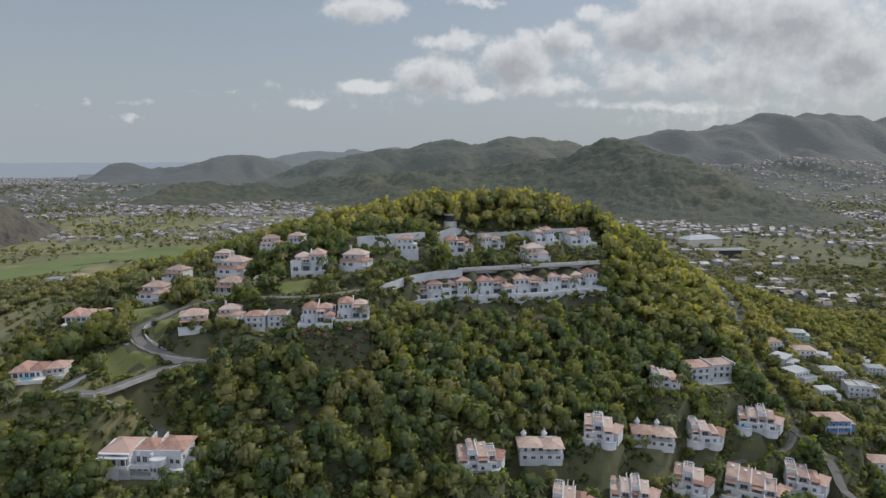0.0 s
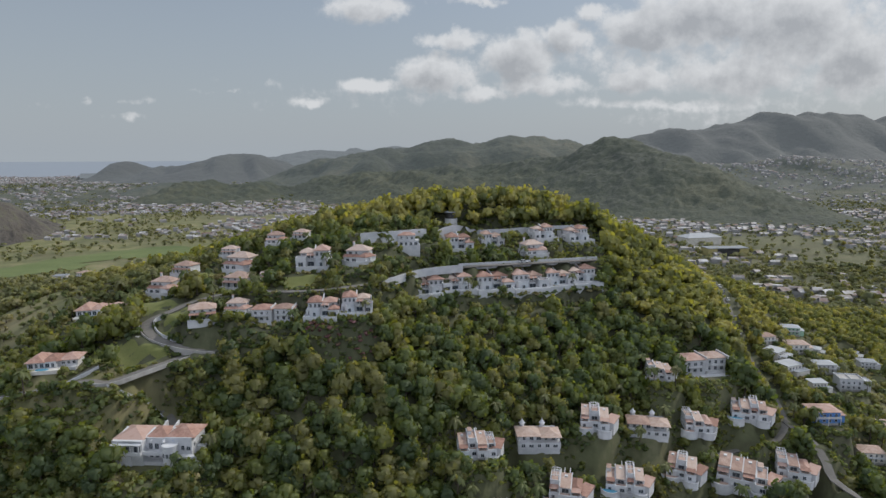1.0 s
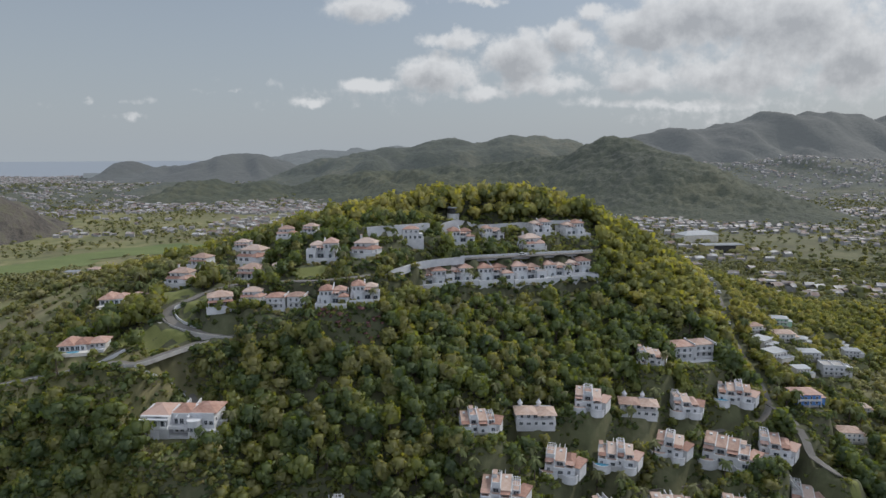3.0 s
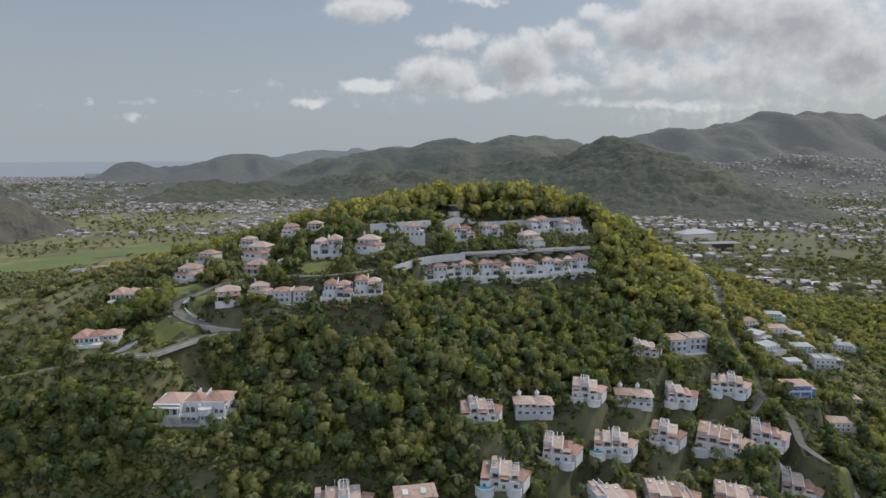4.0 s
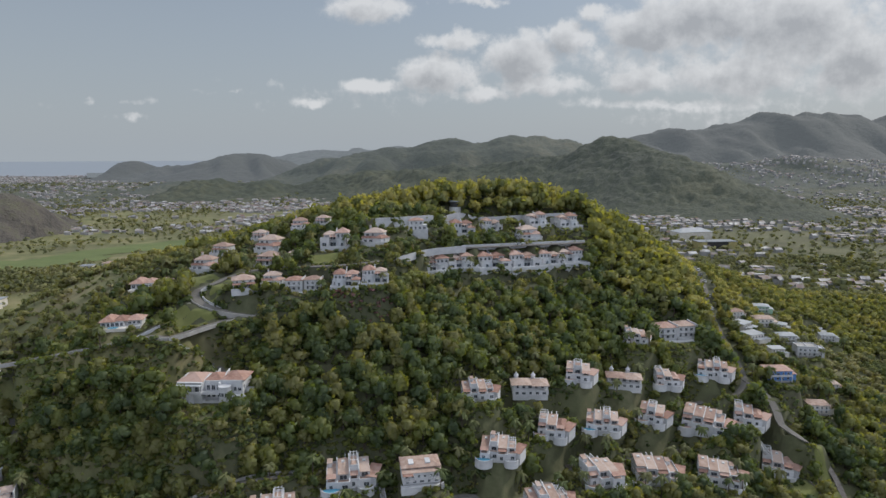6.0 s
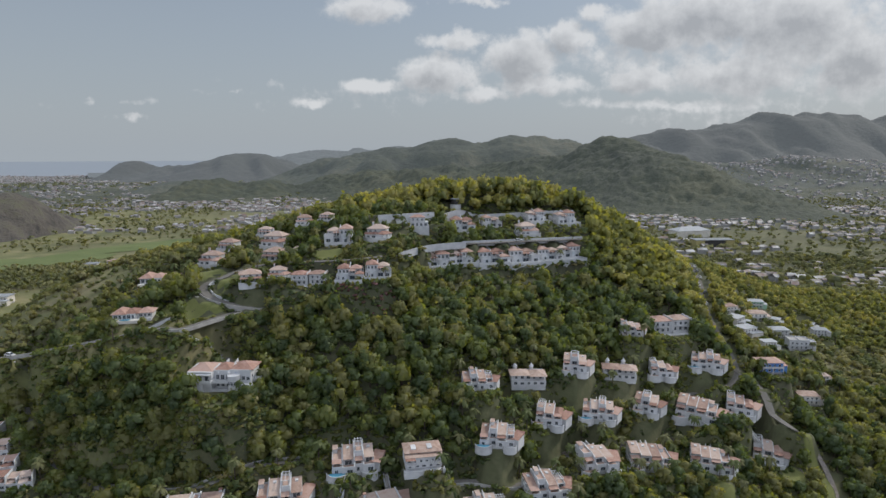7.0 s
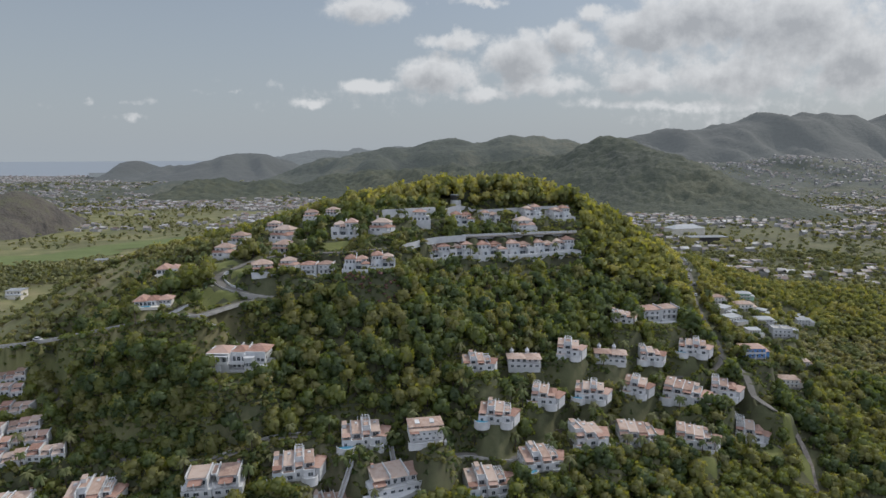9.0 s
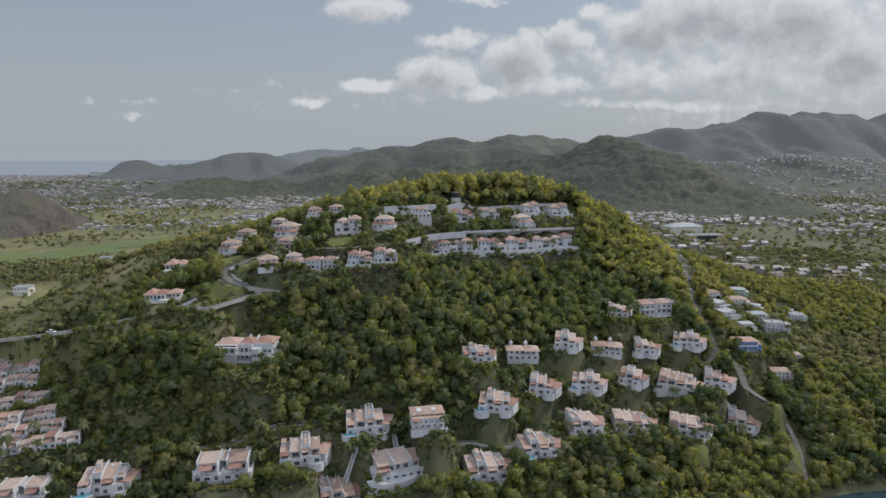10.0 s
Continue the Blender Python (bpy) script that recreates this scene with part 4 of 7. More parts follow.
def block():
    v = thing("villa", "square white villa with a tan lean-to roof", "villa", "villas of the lower rows")
    part("foundation", boxes((-6.4, 6.4, -4.4, 5.2, -3.2, 0)), WHITE, v)
    part("outer_wall", boxes((-6.8, 6.8, -4.8, 5.4, 0, 7.0)), WHITE, v)
    part("attic", boxes((-6.5, 6.5, -2.6, 5.4, 7.0, 8.6)), WHITE, v)
    part("roof", frustum(-7.2, 7.2, -3.2, 5.8, 8.6, 9.9, 2.6), TANROOF, v, "faded pink tile roof sloping on all sides")
    part("lower_roof", boxes((-7.1, 7.1, -5.3, -2.6, 7.0, 7.7, 0.6)), TANROOF, v, "faded pink tile lean-to roof")
    for x in (-3.4, 2.6):
        part("dormer", boxes((x - 0.9, x + 0.9, -1.6, 1.6, 9.0, 10.3, 0.3)), WHITE, v, "white dormer on the roof")
    part("porch_roof", boxes((-6.9, -3.2, -6.4, -4.8, 6.2, 7.0, 0.7)), TERRA, v, "terracotta porch roof")
    balcony(v, -6.8, -2.6, -6.6, -4.8, 3.4, 3)
    balcony(v, 2.6, 6.8, -6.6, -4.8, 3.4, 3)
    front_row(v, -6.5, 6.5, -4.8, 3.9, 6, 0.9, 1.5)
    front_row(v, -6.5, 6.5, -4.8, 0.7, 5, 1.3, 1.6)
    front_row(v, -6.2, 6.2, -2.6, 7.2, 4, 1.0, 1.0)
    part("terrace", boxes((-7.6, 7.6, -7.6, -4.8, -4, -0.4)), WHITE, v)
    part("parapet", parapet(-7.6, 7.6, -7.6, -4.8, -0.4, 0.9, 0.2, "flr"), WHITE, v)
    for y in (-2.5, 0.5, 3.2):
        window(v, 6.8, y, 4.0, 1.0, 1.4, 90)
        window(v, -6.8, y, 4.0, 1.0, 1.4, -90)
    return v


def broad():
    v = thing("villa", "long white villa above a curved retaining wall", "villa", "villas of the lower rows")
    part("foundation", boxes((-9.4, 9.4, -4.6, 5.5, -3.5, 0)), WHITE, v)
    part("retaining_wall", drum(-3.0, -3.0, 9.5, 9.0, -4, 1.2, 20, math.pi, math.pi, 0.55), WHITE, v, "curved white retaining wall")
    part("lower_storey", boxes((-9.6, 9.6, -4.8, 5.6, 0, 3.2)), WHITE, v)
    part("upper_storey", boxes((-8.0, 3.2, -2.4, 5.6, 3.2, 6.4)), WHITE, v)
    part("upper_storey", boxes((3.6, 8.6, -2.0, 5.0, 3.2, 5.6)), WHITE, v)
    for x0, x1 in ((-8.3, -3.2), (-2.8, 2.9)):
        part("roof", boxes((x0, x1, -3.4, 5.8, 6.4, 7.9, 1.3)), TANROOF, v, "faded pink tile roof with a skylight")
        part("dividing_wall", boxes((x1, x1 + 0.4, -3.6, 5.9, 6.2, 8.2)), WHITE, v)
    part("roof", boxes((3.7, 8.9, -2.6, 5.2, 5.6, 6.8, 1.0)), TERRA, v, "terracotta tile roof")
    part("porch_roof", boxes((-8.6, -4.6, -4.9, -2.4, 4.8, 5.7, 0.7)), TERRA, v, "terracotta porch roof")
    balcony(v, -8.0, 8.6, -4.8, -2.2, 3.25, 6)
    front_row(v, -9.2, 9.2, -4.8, 0.6, 7, 1.5, 1.8)
    front_row(v, -7.6, 2.8, -2.4, 3.4, 4, 1.7, 2.0, "glazed_door")
    front_row(v, 4.0, 8.4, -2.0, 3.3, 2, 1.4, 1.8)
    part("pool", drum(8.8, -4.9, 3.0, 3.0, 0.2, 0.9, 14, math.pi, math.pi, 0.6), WHITE, v)
    chimney(v, -6.8, 4.4, 7.0, 9.0)
    return v


def domed():
    v = thing("villa", "white villa with tan hipped roof and pointed turrets", "villa", "villas of the lower rows")
    part("foundation", boxes((-7.4, 7.4, -4.2, 5.0, -3.2, 0)), WHITE, v)
    part("lower_storey", boxes((-7.6, 7.6, -4.6, 5.2, 0, 3.1)), WHITE, v)
    part("upper_storey", boxes((-7.0, 7.0, -2.6, 5.2, 3.1, 5.9)), WHITE, v)
    part("roof", hip(-7.6, 0.4, -3.4, 4.6, 5.9, 2.0), TANROOF, v, "faded pink hipped tile roof")
    part("roof", hip(0.9, 7.6, -4.4, 3.8, 5.9, 1.9), TANROOF, v, "faded pink hipped tile roof")
    for x in (-5.2, 2.2):
        t = part("turret", drum(x, 4.6, 0.9, 0.85, 5.0, 7.9, 12), WHITE, v)
        part("dome", drum(x, 4.6, 1.15, 0.12, 7.9, 9.9, 12), WHITE, t, "pointed white turret roof")
        part("finial", drum(x, 4.6, 0.16, 0.05, 9.85, 10.6, 6), WHITE, t)
    balcony(v, -7.4, 7.4, -4.6, -2.6, 3.15, 6)
    front_row(v, -7.2, 7.2, -4.6, 0.6, 5, 1.5, 1.8)
    front_row(v, -6.6, 6.6, -2.6, 3.3, 5, 1.4, 2.0, "glazed_door")
    return v


def manor():
    v = thing("manor_villa", "large white hillside villa, three hipped roofs, round turret", "villa")
    part("foundation", boxes((-12.4, 12.6, -4.6, 6.0, -5, 0)), WHITE, v)
    part("west_wing", boxes((-12.8, -3.2, -5.0, 6.4, -1.5, 7.4)), WHITE, v)
    part("middle", boxes((-3.2, 3.4, -2.2, 6.4, -1.5, 7.4)), WHITE, v)
    part("east_wing", boxes((3.4, 11.8, -3.0, 6.4, -1.5, 8.0)), WHITE, v)
    part("annexe", boxes((11.8, 14.6, 0.5, 5.6, -1.5, 3.6)), WHITE, v)
    part("low_wall", boxes((8.2, 14.6, -4.6, -3.0, -3, 2.2)), WHITE, v)
    part("roof", hip(-12.8, -3.6, -3.4, 6.4, 7.4, 2.1), TERRA, v, "terracotta hipped tile roof")
    part("roof", hip(-3.4, 3.6, -1.6, 6.4, 7.4, 1.9, 0.35), TERRA, v, "terracotta hipped tile roof")
    part("roof", hip(3.8, 12.2, -2.2, 6.8, 8.0, 2.2), TERRA, v, "terracotta hipped tile roof")
    part("balcony_slab", boxes((-12.6, -3.0, -6.6, -5.0, 3.0, 3.3)), WHITE, v)
    part("balustrade", parapet(-12.6, -3.0, -6.6, -5.0, 3.3, 0.95, 0.2, "flr"), WHITE, v)
    part("balcony_base", drum(-9.6, -5.0, 3.0, 3.0, -5, 3.0, 14, math.pi, math.pi, 0.6), WHITE, v, "rounded white bay")
    part("upper_terrace", parapet(-12.6, -3.4, -5.0, -3.6, 6.4, 0.95, 0.2, "flr"), WHITE, v)
    front_row(v, -9.0, -3.4, -5.0, 3.5, 2, 1.9, 2.2, "glazed_door")
    for x in (-9.0, -6.3, -3.6):
        part("column", drum(x, -6.3, 0.2, 0.18, 4.2, 6.4, 8), WHITE, v)
    part("loggia_roof", boxes((-12.6, -3.2, -6.4, -5.0, 6.4, 6.65)), WHITE, v)
    t = part("turret", drum(5.4, -4.2, 2.3, 2.3, -5, 5.6, 16), WHITE, v, "round white turret")
    part("parapet", drum(5.4, -4.2, 2.45, 2.45, 5.6, 6.3, 16), WHITE, t)
    for a in (-120, -90, -60):
        window(t, 5.4 + 2.3 * math.cos(radians(a)), -4.2 + 2.3 * math.sin(radians(a)), 2.4, 1.0, 1.6, a + 90)
    part("terrace_slab", boxes((-3.0, 7.0, -5.4, -2.2, 2.8, 3.1)), WHITE, v)
    part("balustrade", parapet(-3.0, 3.2, -5.4, -2.2, 3.1, 0.95, 0.2, "fl"), WHITE, v)
    for x in (-12.4, -3.4, 3.4):
        part("gable_wall", boxes((x - 0.3, x + 0.3, -4.4, 4.0, 6.6, 8.2, 1.0)), WHITE, v, "sloping white gable wall")
    front_row(v, -12.2, -9.2, -5.0, 0.4, 2, 1.1, 1.7)
    front_row(v, -12.4, -9.0, -5.0, 3.8, 2, 1.0, 1.7)
    front_row(v, -2.8, 3.0, -2.2, 3.4, 3, 1.3, 2.1, "glazed_door")
    front_row(v, -2.8, 3.0, -2.2, 0.4, 3, 1.2, 1.6)
    front_row(v, 8.0, 11.6, -3.0, 3.6, 2, 1.2, 1.7)
    for y in (-1.0, 2.0, 4.6):
        window(v, -12.8, y, 4.0, 1.0, 1.5, -90)
    window(v, 11.8, -1.2, 4.2, 1.2, 1.6, 90)
    for x in (-1.2, 2.6):
        part("stair_wall", boxes((x - 0.2, x + 0.2, -3.4, 8.0, 6.6, 8.9, 2.2)), WHITE, v, "white wall sloping down over the roof")
    return v


def terrace_villa(f, raised):
    """f mirrors the plan; raised lifts one half and gives it a gabled loggia."""
    v = thing("terrace_villa", "white two-storey villa with terracotta roofs on a walled terrace", "villa", "villas on the hill terraces")

    def span(a, b):
        return min(f * a, f * b), max(f * a, f * b)

    part("terrace_wall", boxes((-6.6, 6.6, -9.4, -3.6, -4, 0.6)), WHITE, v, "tall white terrace wall")
    part("parapet", parapet(-6.6, 6.6, -9.4, -3.6, 0.6, 0.8, 0.25, "flr"), WHITE, v)
    part("foundation", boxes((-5.9, 5.9, -3.6, 5.0, -3.2, 0)), WHITE, v)
    part("lower_storey", boxes((-6.2, 6.2, -4.0, 5.2, 0, 3.1)), WHITE, v)
    a, b = span(-5.4, 0.1)
    c, d = span(0.3, 5.6)
    high = 6.9 if raised else 6.2
    part("upper_storey", boxes((a, b, -3.0, 5.2, 3.1, high)), WHITE, v)
    part("upper_storey", boxes((c, d, -1.8, 4.6, 3.1, 5.9)), WHITE, v)
    part("roof", hip(a, b, -3.1, 4.8, high, 1.9, 0.45), TERRA, v, "terracotta hipped tile roof")
    part("roof", hip(c, d, -2.0, 4.2, 5.9, 1.6, 0.45), TANROOF if raised else TERRA, v, "terracotta hipped tile roof")
    part("dividing_wall", boxes((f * 0.2 - 0.18, f * 0.2 + 0.18, -3.6, 5.4, 3.1, 8.2, 2.2)), WHITE, v)
    part("courtyard_wall", boxes((-6.4, 6.4, 8.4, 8.8, -1, 4.6)), WHITE, v, "white wall of the entrance court")
    for x in (-6.4, 6.1):
        part("courtyard_wall", boxes((x, x + 0.3, 5.2, 8.4, -1, 4.8)), WHITE, v, "white wall of the entrance court")
    a, b = span(3.2, 7.0)
    part("side_wing", boxes((a, b, -6.6, -2.0, 0, 3.9)), WHITE, v)
    if raised:
        part("roof_terrace", parapet(a, b, -6.6, -2.0, 3.9, 0.8, 0.2), WHITE, v)
        part("terrace_floor", boxes((a + 0.2, b - 0.2, -6.4, -2.2, 3.9, 3.96)), PINKFLOOR, v, "pinkish tiled terrace floor")
    else:
        part("wing_roof", hip(a, b, -6.6, -2.0, 3.9, 1.2, 0.35), TERRA, v, "terracotta hipped tile roof")
    part("round_bay", drum(f * -2.6, -4.0, 2.4, 2.3, -3.8, 3.4, 14, math.pi, math.pi, 0.9), WHITE, v, "rounded white bay")
    part("parapet", round_wall(f * -2.6, -4.0, 2.4, 3.4, 4.1, math.pi, math.pi, 0.2, 0.9), WHITE, v)
    window(v, f * 5.1, -6.6, 0.9, 1.9, 1.8)
    a, b = span(-0.2, 3.2)
    balcony(v, a, b, -4.8, -1.8, 3.2, 3)
    part("balcony_roof", boxes((a, b, -5.0, -1.8, 5.1, 5.6, 0.4)), TERRA, v, "terracotta balcony roof")
    window(v, f * 1.5, -4.0, 0.3, 2.6, 2.2, 0, "glazed_door")
    window(v, f * 1.6, -1.8, 3.3, 2.2, 1.9, 0, "glazed_door")
    window(v, f * 4.5, -1.8, 3.9, 1.1, 1.3)
    for x in (-4.4, -2.6, -0.9):
        window(v, f * x, -3.0, high - 2.4, 1.0, 1.6)
    for x in (-4.7, -2.6):
        window(v, f * x, -4.0 if x < -4 else -6.16, 0.8, 1.2, 1.7)
    for y in (0.0, 2.8):
        window(v, 6.2, y, 0.8, 1.1, 1.3, 90)
        window(v, -6.2, y, 0.8, 1.1, 1.3, -90)
    part("pool", boxes((min(f * -4.2, f * 1.8), max(f * -4.2, f * 1.8), -8.6, -6.4, 0.6, 0.72)), WATERBLUE, v, "blue pool on the terrace")
    return v


def tower():
    v = thing("villa", "tall narrow white villa on a high base", "villa", "villas on the hill terraces")
    part("base", boxes((-6.0, 6.0, -4.6, 4.6, -6, 5.0)), WHITE, v)
    part("parapet", parapet(-6.0, 6.0, -4.6, 4.6, 5.0, 0.9, 0.25, "flr"), WHITE, v)
    part("upper_storey", boxes((-5.4, 5.4, -2.0, 4.6, 5.0, 8.2)), WHITE, v)
    part("top_storey", boxes((-5.4, 3.4, -0.4, 4.6, 8.2, 11.0)), WHITE, v)
    part("roof", hip(-5.4, 3.4, -0.4, 4.6, 11.0, 1.5, 0.4), TERRA, v, "terracotta hipped tile roof")
    balcony(v, -5.4, 3.4, -2.2, -0.4, 8.25, 3)
    front_row(v, -5.2, 5.2, -2.0, 5.3, 4, 1.5, 2.0, "glazed_door")
    front_row(v, -5.0, 3.2, -0.4, 8.5, 3, 1.2, 1.8)
    return v


def villa():
    v = thing("villa", "white hillside villa with a terracotta hipped roof", "villa", "villas on the hill terraces")
    part("terrace_wall", drum(0, -3.0, 7.0, 6.8, -3.5, 1.0, 18, math.pi, math.pi, 0.7), WHITE, v, "rounded white terrace wall")
    part("foundation", boxes((-5.6, 5.6, -3.4, 5.0, -3.2, 0)), WHITE, v)
    part("lower_storey", boxes((-6.0, 6.0, -3.8, 5.2, 0, 3.0)), WHITE, v)
    part("upper_storey", boxes((-5.2, 4.4, -1.8, 5.2, 3.0, 5.9)), WHITE, v)
    part("roof", hip(-5.2, 4.4, -1.8, 5.2, 5.9, 2.2), TANROOF, v, "faded pink hipped tile roof")
    part("gable_wing", turned(boxes((2.2, 6.6, -5.2, 1.6, -2, 3.4)), 4, 0, -24), WHITE, v)
    part("wing_roof", turned(hip(2.2, 6.6, -5.2, 1.6, 3.4, 1.6, 0.4), 4, 0, -24), TERRA, v, "terracotta hipped tile roof")
    part("parapet", round_wall(0, -3.0, 7.0, 1.0, 1.8, math.pi, math.pi, 0.25, 0.7), WHITE, v)
    part("porch_roof", boxes((-6.2, 0.2, -4.6, -1.8, 3.2, 4.1, 0.8)), TERRA, v, "terracotta porch roof")
    front_row(v, -5.6, 5.6, -3.8, 0.4, 4, 1.6, 2.0, "glazed_door")
    front_row(v, -4.8, 0.4, -1.8, 3.9, 2, 1.3, 1.5)
    for y in (0.5, 3.0):
        window(v, -6.0, y, 0.8, 1.2, 1.4, -90)
        window(v, 6.0, y, 0.8, 1.2, 1.4, 90)
    chimney(v, -3.4, 3.8, 6.2, 9.0)
    return v


def cottage():
    v = thing("cottage", "small white house with a pale terracotta roof", "house", "villas on the hill terraces")
    part("foundation", boxes((-4.3, 4.3, -3.0, 4.0, -3.6, 0)), WHITE, v)
    part("outer_wall", boxes((-4.6, 4.6, -3.4, 4.2, 0, 4.6)), WHITE, v)
    part("roof", hip(-4.6, 4.6, -3.4, 4.2, 4.6, 2.0), TANROOF, v, "faded hipped tile roof")
    part("porch_roof", boxes((-4.8, 4.8, -5.2, -3.4, 2.6, 3.3, 0.5)), TERRA, v, "terracotta porch roof")
    part("terrace", boxes((-5.4, 5.4, -6.0, -3.4, -2.2, 0.2)), WHITE, v)
    part("parapet", parapet(-5.4, 5.4, -6.0, -3.4, 0.2, 0.8, 0.2, "flr"), WHITE, v)
    for x in (-4.4, 0, 4.4):
        part("column", drum(x, -5.0, 0.15, 0.13, 0.2, 2.7, 8), WHITE, v)
    front_row(v, -4.2, 4.2, -3.4, 0.4, 3, 1.4, 2.0, "glazed_door")
    front_row(v, -4.2, 4.2, -3.4, 3.3, 3, 1.0, 1.0)
    return v


def pair():
    v = thing("villa", "pair of joined white villas with terracotta roofs", "villa", "villas on the hill terraces")
    for k in (-1, 1):
        c = k * 5.4
        part("foundation", boxes((c - 4.8, c + 4.8, -4.0, 5.0, -3.2, 0)), WHITE, v)
        part("outer_wall", boxes((c - 5.0, c + 5.0, -3.4 + k * 0.8, 5.4, -1.5, 6.4)), WHITE, v)
        part("roof", hip(c - 5.0, c + 5.0, -3.4 + k * 0.8, 5.4, 6.4, 2.0), TERRA if k < 0 else TANROOF, v, "terracotta hipped tile roof")
        balcony(v, c - 3.4, c + 3.4, -5.2 + k * 0.8, -3.4 + k * 0.8, 3.2, 3)
        front_row(v, c - 4.4, c + 4.4, -3.4 + k * 0.8, 3.5, 3, 1.4, 1.8)
        front_row(v, c - 4.4, c + 4.4, -3.4 + k * 0.8, 0.4, 3, 1.4, 1.9)
        part("dividing_wall", boxes((c + 4.7, c + 5.1, -4.6, 5.6, 6.2, 7.6)), WHITE, v)
    for y in (0.0, 3.0):
        window(v, -10.4, y, 3.6, 1.1, 1.4, -90)
    part("terrace", boxes((-10.0, 10.0, -7.2, -4.0, -6, -1.0)), WHITE, v)
    return v


def ranch():
    v = thing("bungalow", "low white bungalow with broad orange hipped roofs", "house")
    part("foundation", boxes((-9.0, 9.0, -4.6, 5.0, -4, 0)), WHITE, v)
    part("outer_wall", boxes((-9.2, 2.0, -4.8, 5.2, 0, 3.1)), WHITE, v)
    part("outer_wall", boxes((2.0, 9.2, -2.0, 6.0, 0, 2.9)), WHITE, v)
    part("roof", hip(-9.2, -3.0, -4.8, 6.2, 3.1, 2.4, 0.8), TERRA, v, "orange terracotta hipped roof")
    part("roof", hip(-3.6, 3.0, -4.2, 5.2, 3.1, 1.9, 0.6), TERRA, v, "orange terracotta hipped roof")
    part("roof", hip(2.6, 9.4, -2.4, 6.2, 2.9, 1.9, 0.8), TERRA, v, "orange terracotta hipped roof")
    part("terrace", boxes((-9.6, 4.0, -8.2, -4.8, -1.6, 0.1)), CREAM, v, "pale terrace")
    part("pool", drum(-3.0, -6.6, 2.6, 2.6, 0.1, 0.3, 16, 0, 2 * math.pi, 0.55), WATERBLUE, v, "blue pool on the terrace")
    front_row(v, -8.8, 1.6, -4.8, 0.4, 5, 1.5, 2.0, "glazed_door")
    front_row(v, 2.6, 8.8, -2.0, 0.7, 3, 1.3, 1.4)
    return v


def village(walls, roof, style, label):
    v = thing("village_house", label, "house", "houses of the village")
    part("foundation", boxes((-5.6, 5.6, -4.2, 4.2, -4, 0)), CONCRETE, v)
    part("outer_wall", boxes((-6.0, 6.0, -4.6, 4.6, 0, 5.8 if style != "low" else 3.2)), walls, v)
    top = 5.8 if style != "low" else 3.2
    if style in ("hip", "low"):
        part("roof", hip(-6.0, 6.0, -4.6, 4.6, top, 1.8, 0.7), roof, v)
        part("annexe", boxes((6.0, 9.4, -2.6, 3.6, -3, 3.0)), walls, v)
        part("annexe_roof", boxes((5.8, 9.8, -3.0, 4.0, 3.0, 3.5, 0.3)), roof, v)
    elif style == "flat":
        part("roof", boxes((-6.6, 6.6, -5.2, 5.0, top, top + 0.5, 0.3)), roof, v, "pale sheet-metal roof")
        part("annexe", boxes((-3.0, 7.6, -8.6, -4.6, -3, 2.9)), walls, v)
        part("annexe_roof", boxes((-3.4, 8.0, -9.0, -4.6, 2.9, 3.3, 0.2)), roof, v, "pale sheet-metal roof")
    else:
        part("parapet", parapet(-6.2, 6.2, -4.8, 4.8, top, 0.8, 0.3), WHITE, v)
        part("roof_slab", boxes((-5.9, 5.9, -4.5, 4.5, top, top + 0.15)), CONCRETE, v)
        part("roof_beam", boxes((-0.2, 0.2, -4.5, 4.5, top + 0.15, top + 0.8)), WHITE, v)
        part("annexe", boxes((6.2, 10.4, -3.6, 3.6, -3, 4.6)), WHITE, v)
        part("parapet", parapet(6.2, 10.4, -3.6, 3.6, 4.6, 0.7, 0.25), WHITE, v)
    part("balcony_slab", boxes((-5.8, 5.8, -6.0, -4.6, 2.7, 2.9)), WHITE, v)
    part("balustrade", parapet(-5.8, 5.8, -6.0, -4.6, 2.9, 0.9, 0.12, "flr"), WHITE, v)
    for x in (-5.6, 0, 5.6):
        part("column", boxes((x - 0.15, x + 0.15, -5.95, -5.65, -1, 2.7)), WHITE, v)
    front_row(v, -5.4, 5.4, -4.6, 0.5, 4, 1.2, 1.6)
    if style != "low":
        front_row(v, -5.4, 5.4, -4.6, 3.2, 4, 1.2, 1.6)
    return v


def terrace_unit(roof, flip):
    v = thing("row_house", "small white stepped row house with tiled roof patches", "house", "row houses on the western slope")
    part("foundation", boxes((-3.2, 3.2, -4.4, 4.2, -3.2, 0)), WHITE, v)
    part("lower_storey", boxes((-3.4, 3.4, -4.6, 4.4, 0, 2.9)), WHITE, v)
    part("upper_storey", boxes((-3.4, 3.4, -1.0, 4.4, 2.9, 5.6)), WHITE, v)
    part("roof", boxes((-3.1, 3.0, -1.8, 4.2, 5.6, 6.6, 1.2)), roof, v, "tiled lean-to roof")
    part("porch_roof", boxes((-3.2, 1.2, -4.9, -1.0, 3.4, 4.5, 1.2)), TERRA if flip else TANROOF, v, "tiled porch roof")
    part("dividing_wall", boxes((3.0, 3.45, -4.8, 4.6, 2.9, 6.9)), WHITE, v)
    part("terrace_floor", boxes((0.8, 3.0, -4.4, -1.0, 2.9, 2.96)), PINKFLOOR, v, "pinkish tiled terrace floor")
    part("parapet", parapet(-3.4, 3.0, -4.6, -1.0, 2.9, 0.8, 0.2, "fl"), WHITE, v)
    front_row(v, -3.2, 3.2, -4.6, 0.5, 2, 1.6, 1.9)
    front_row(v, -3.0, 2.9, -1.0, 3.1, 2, 1.4, 1.9, "glazed_door")
    return v


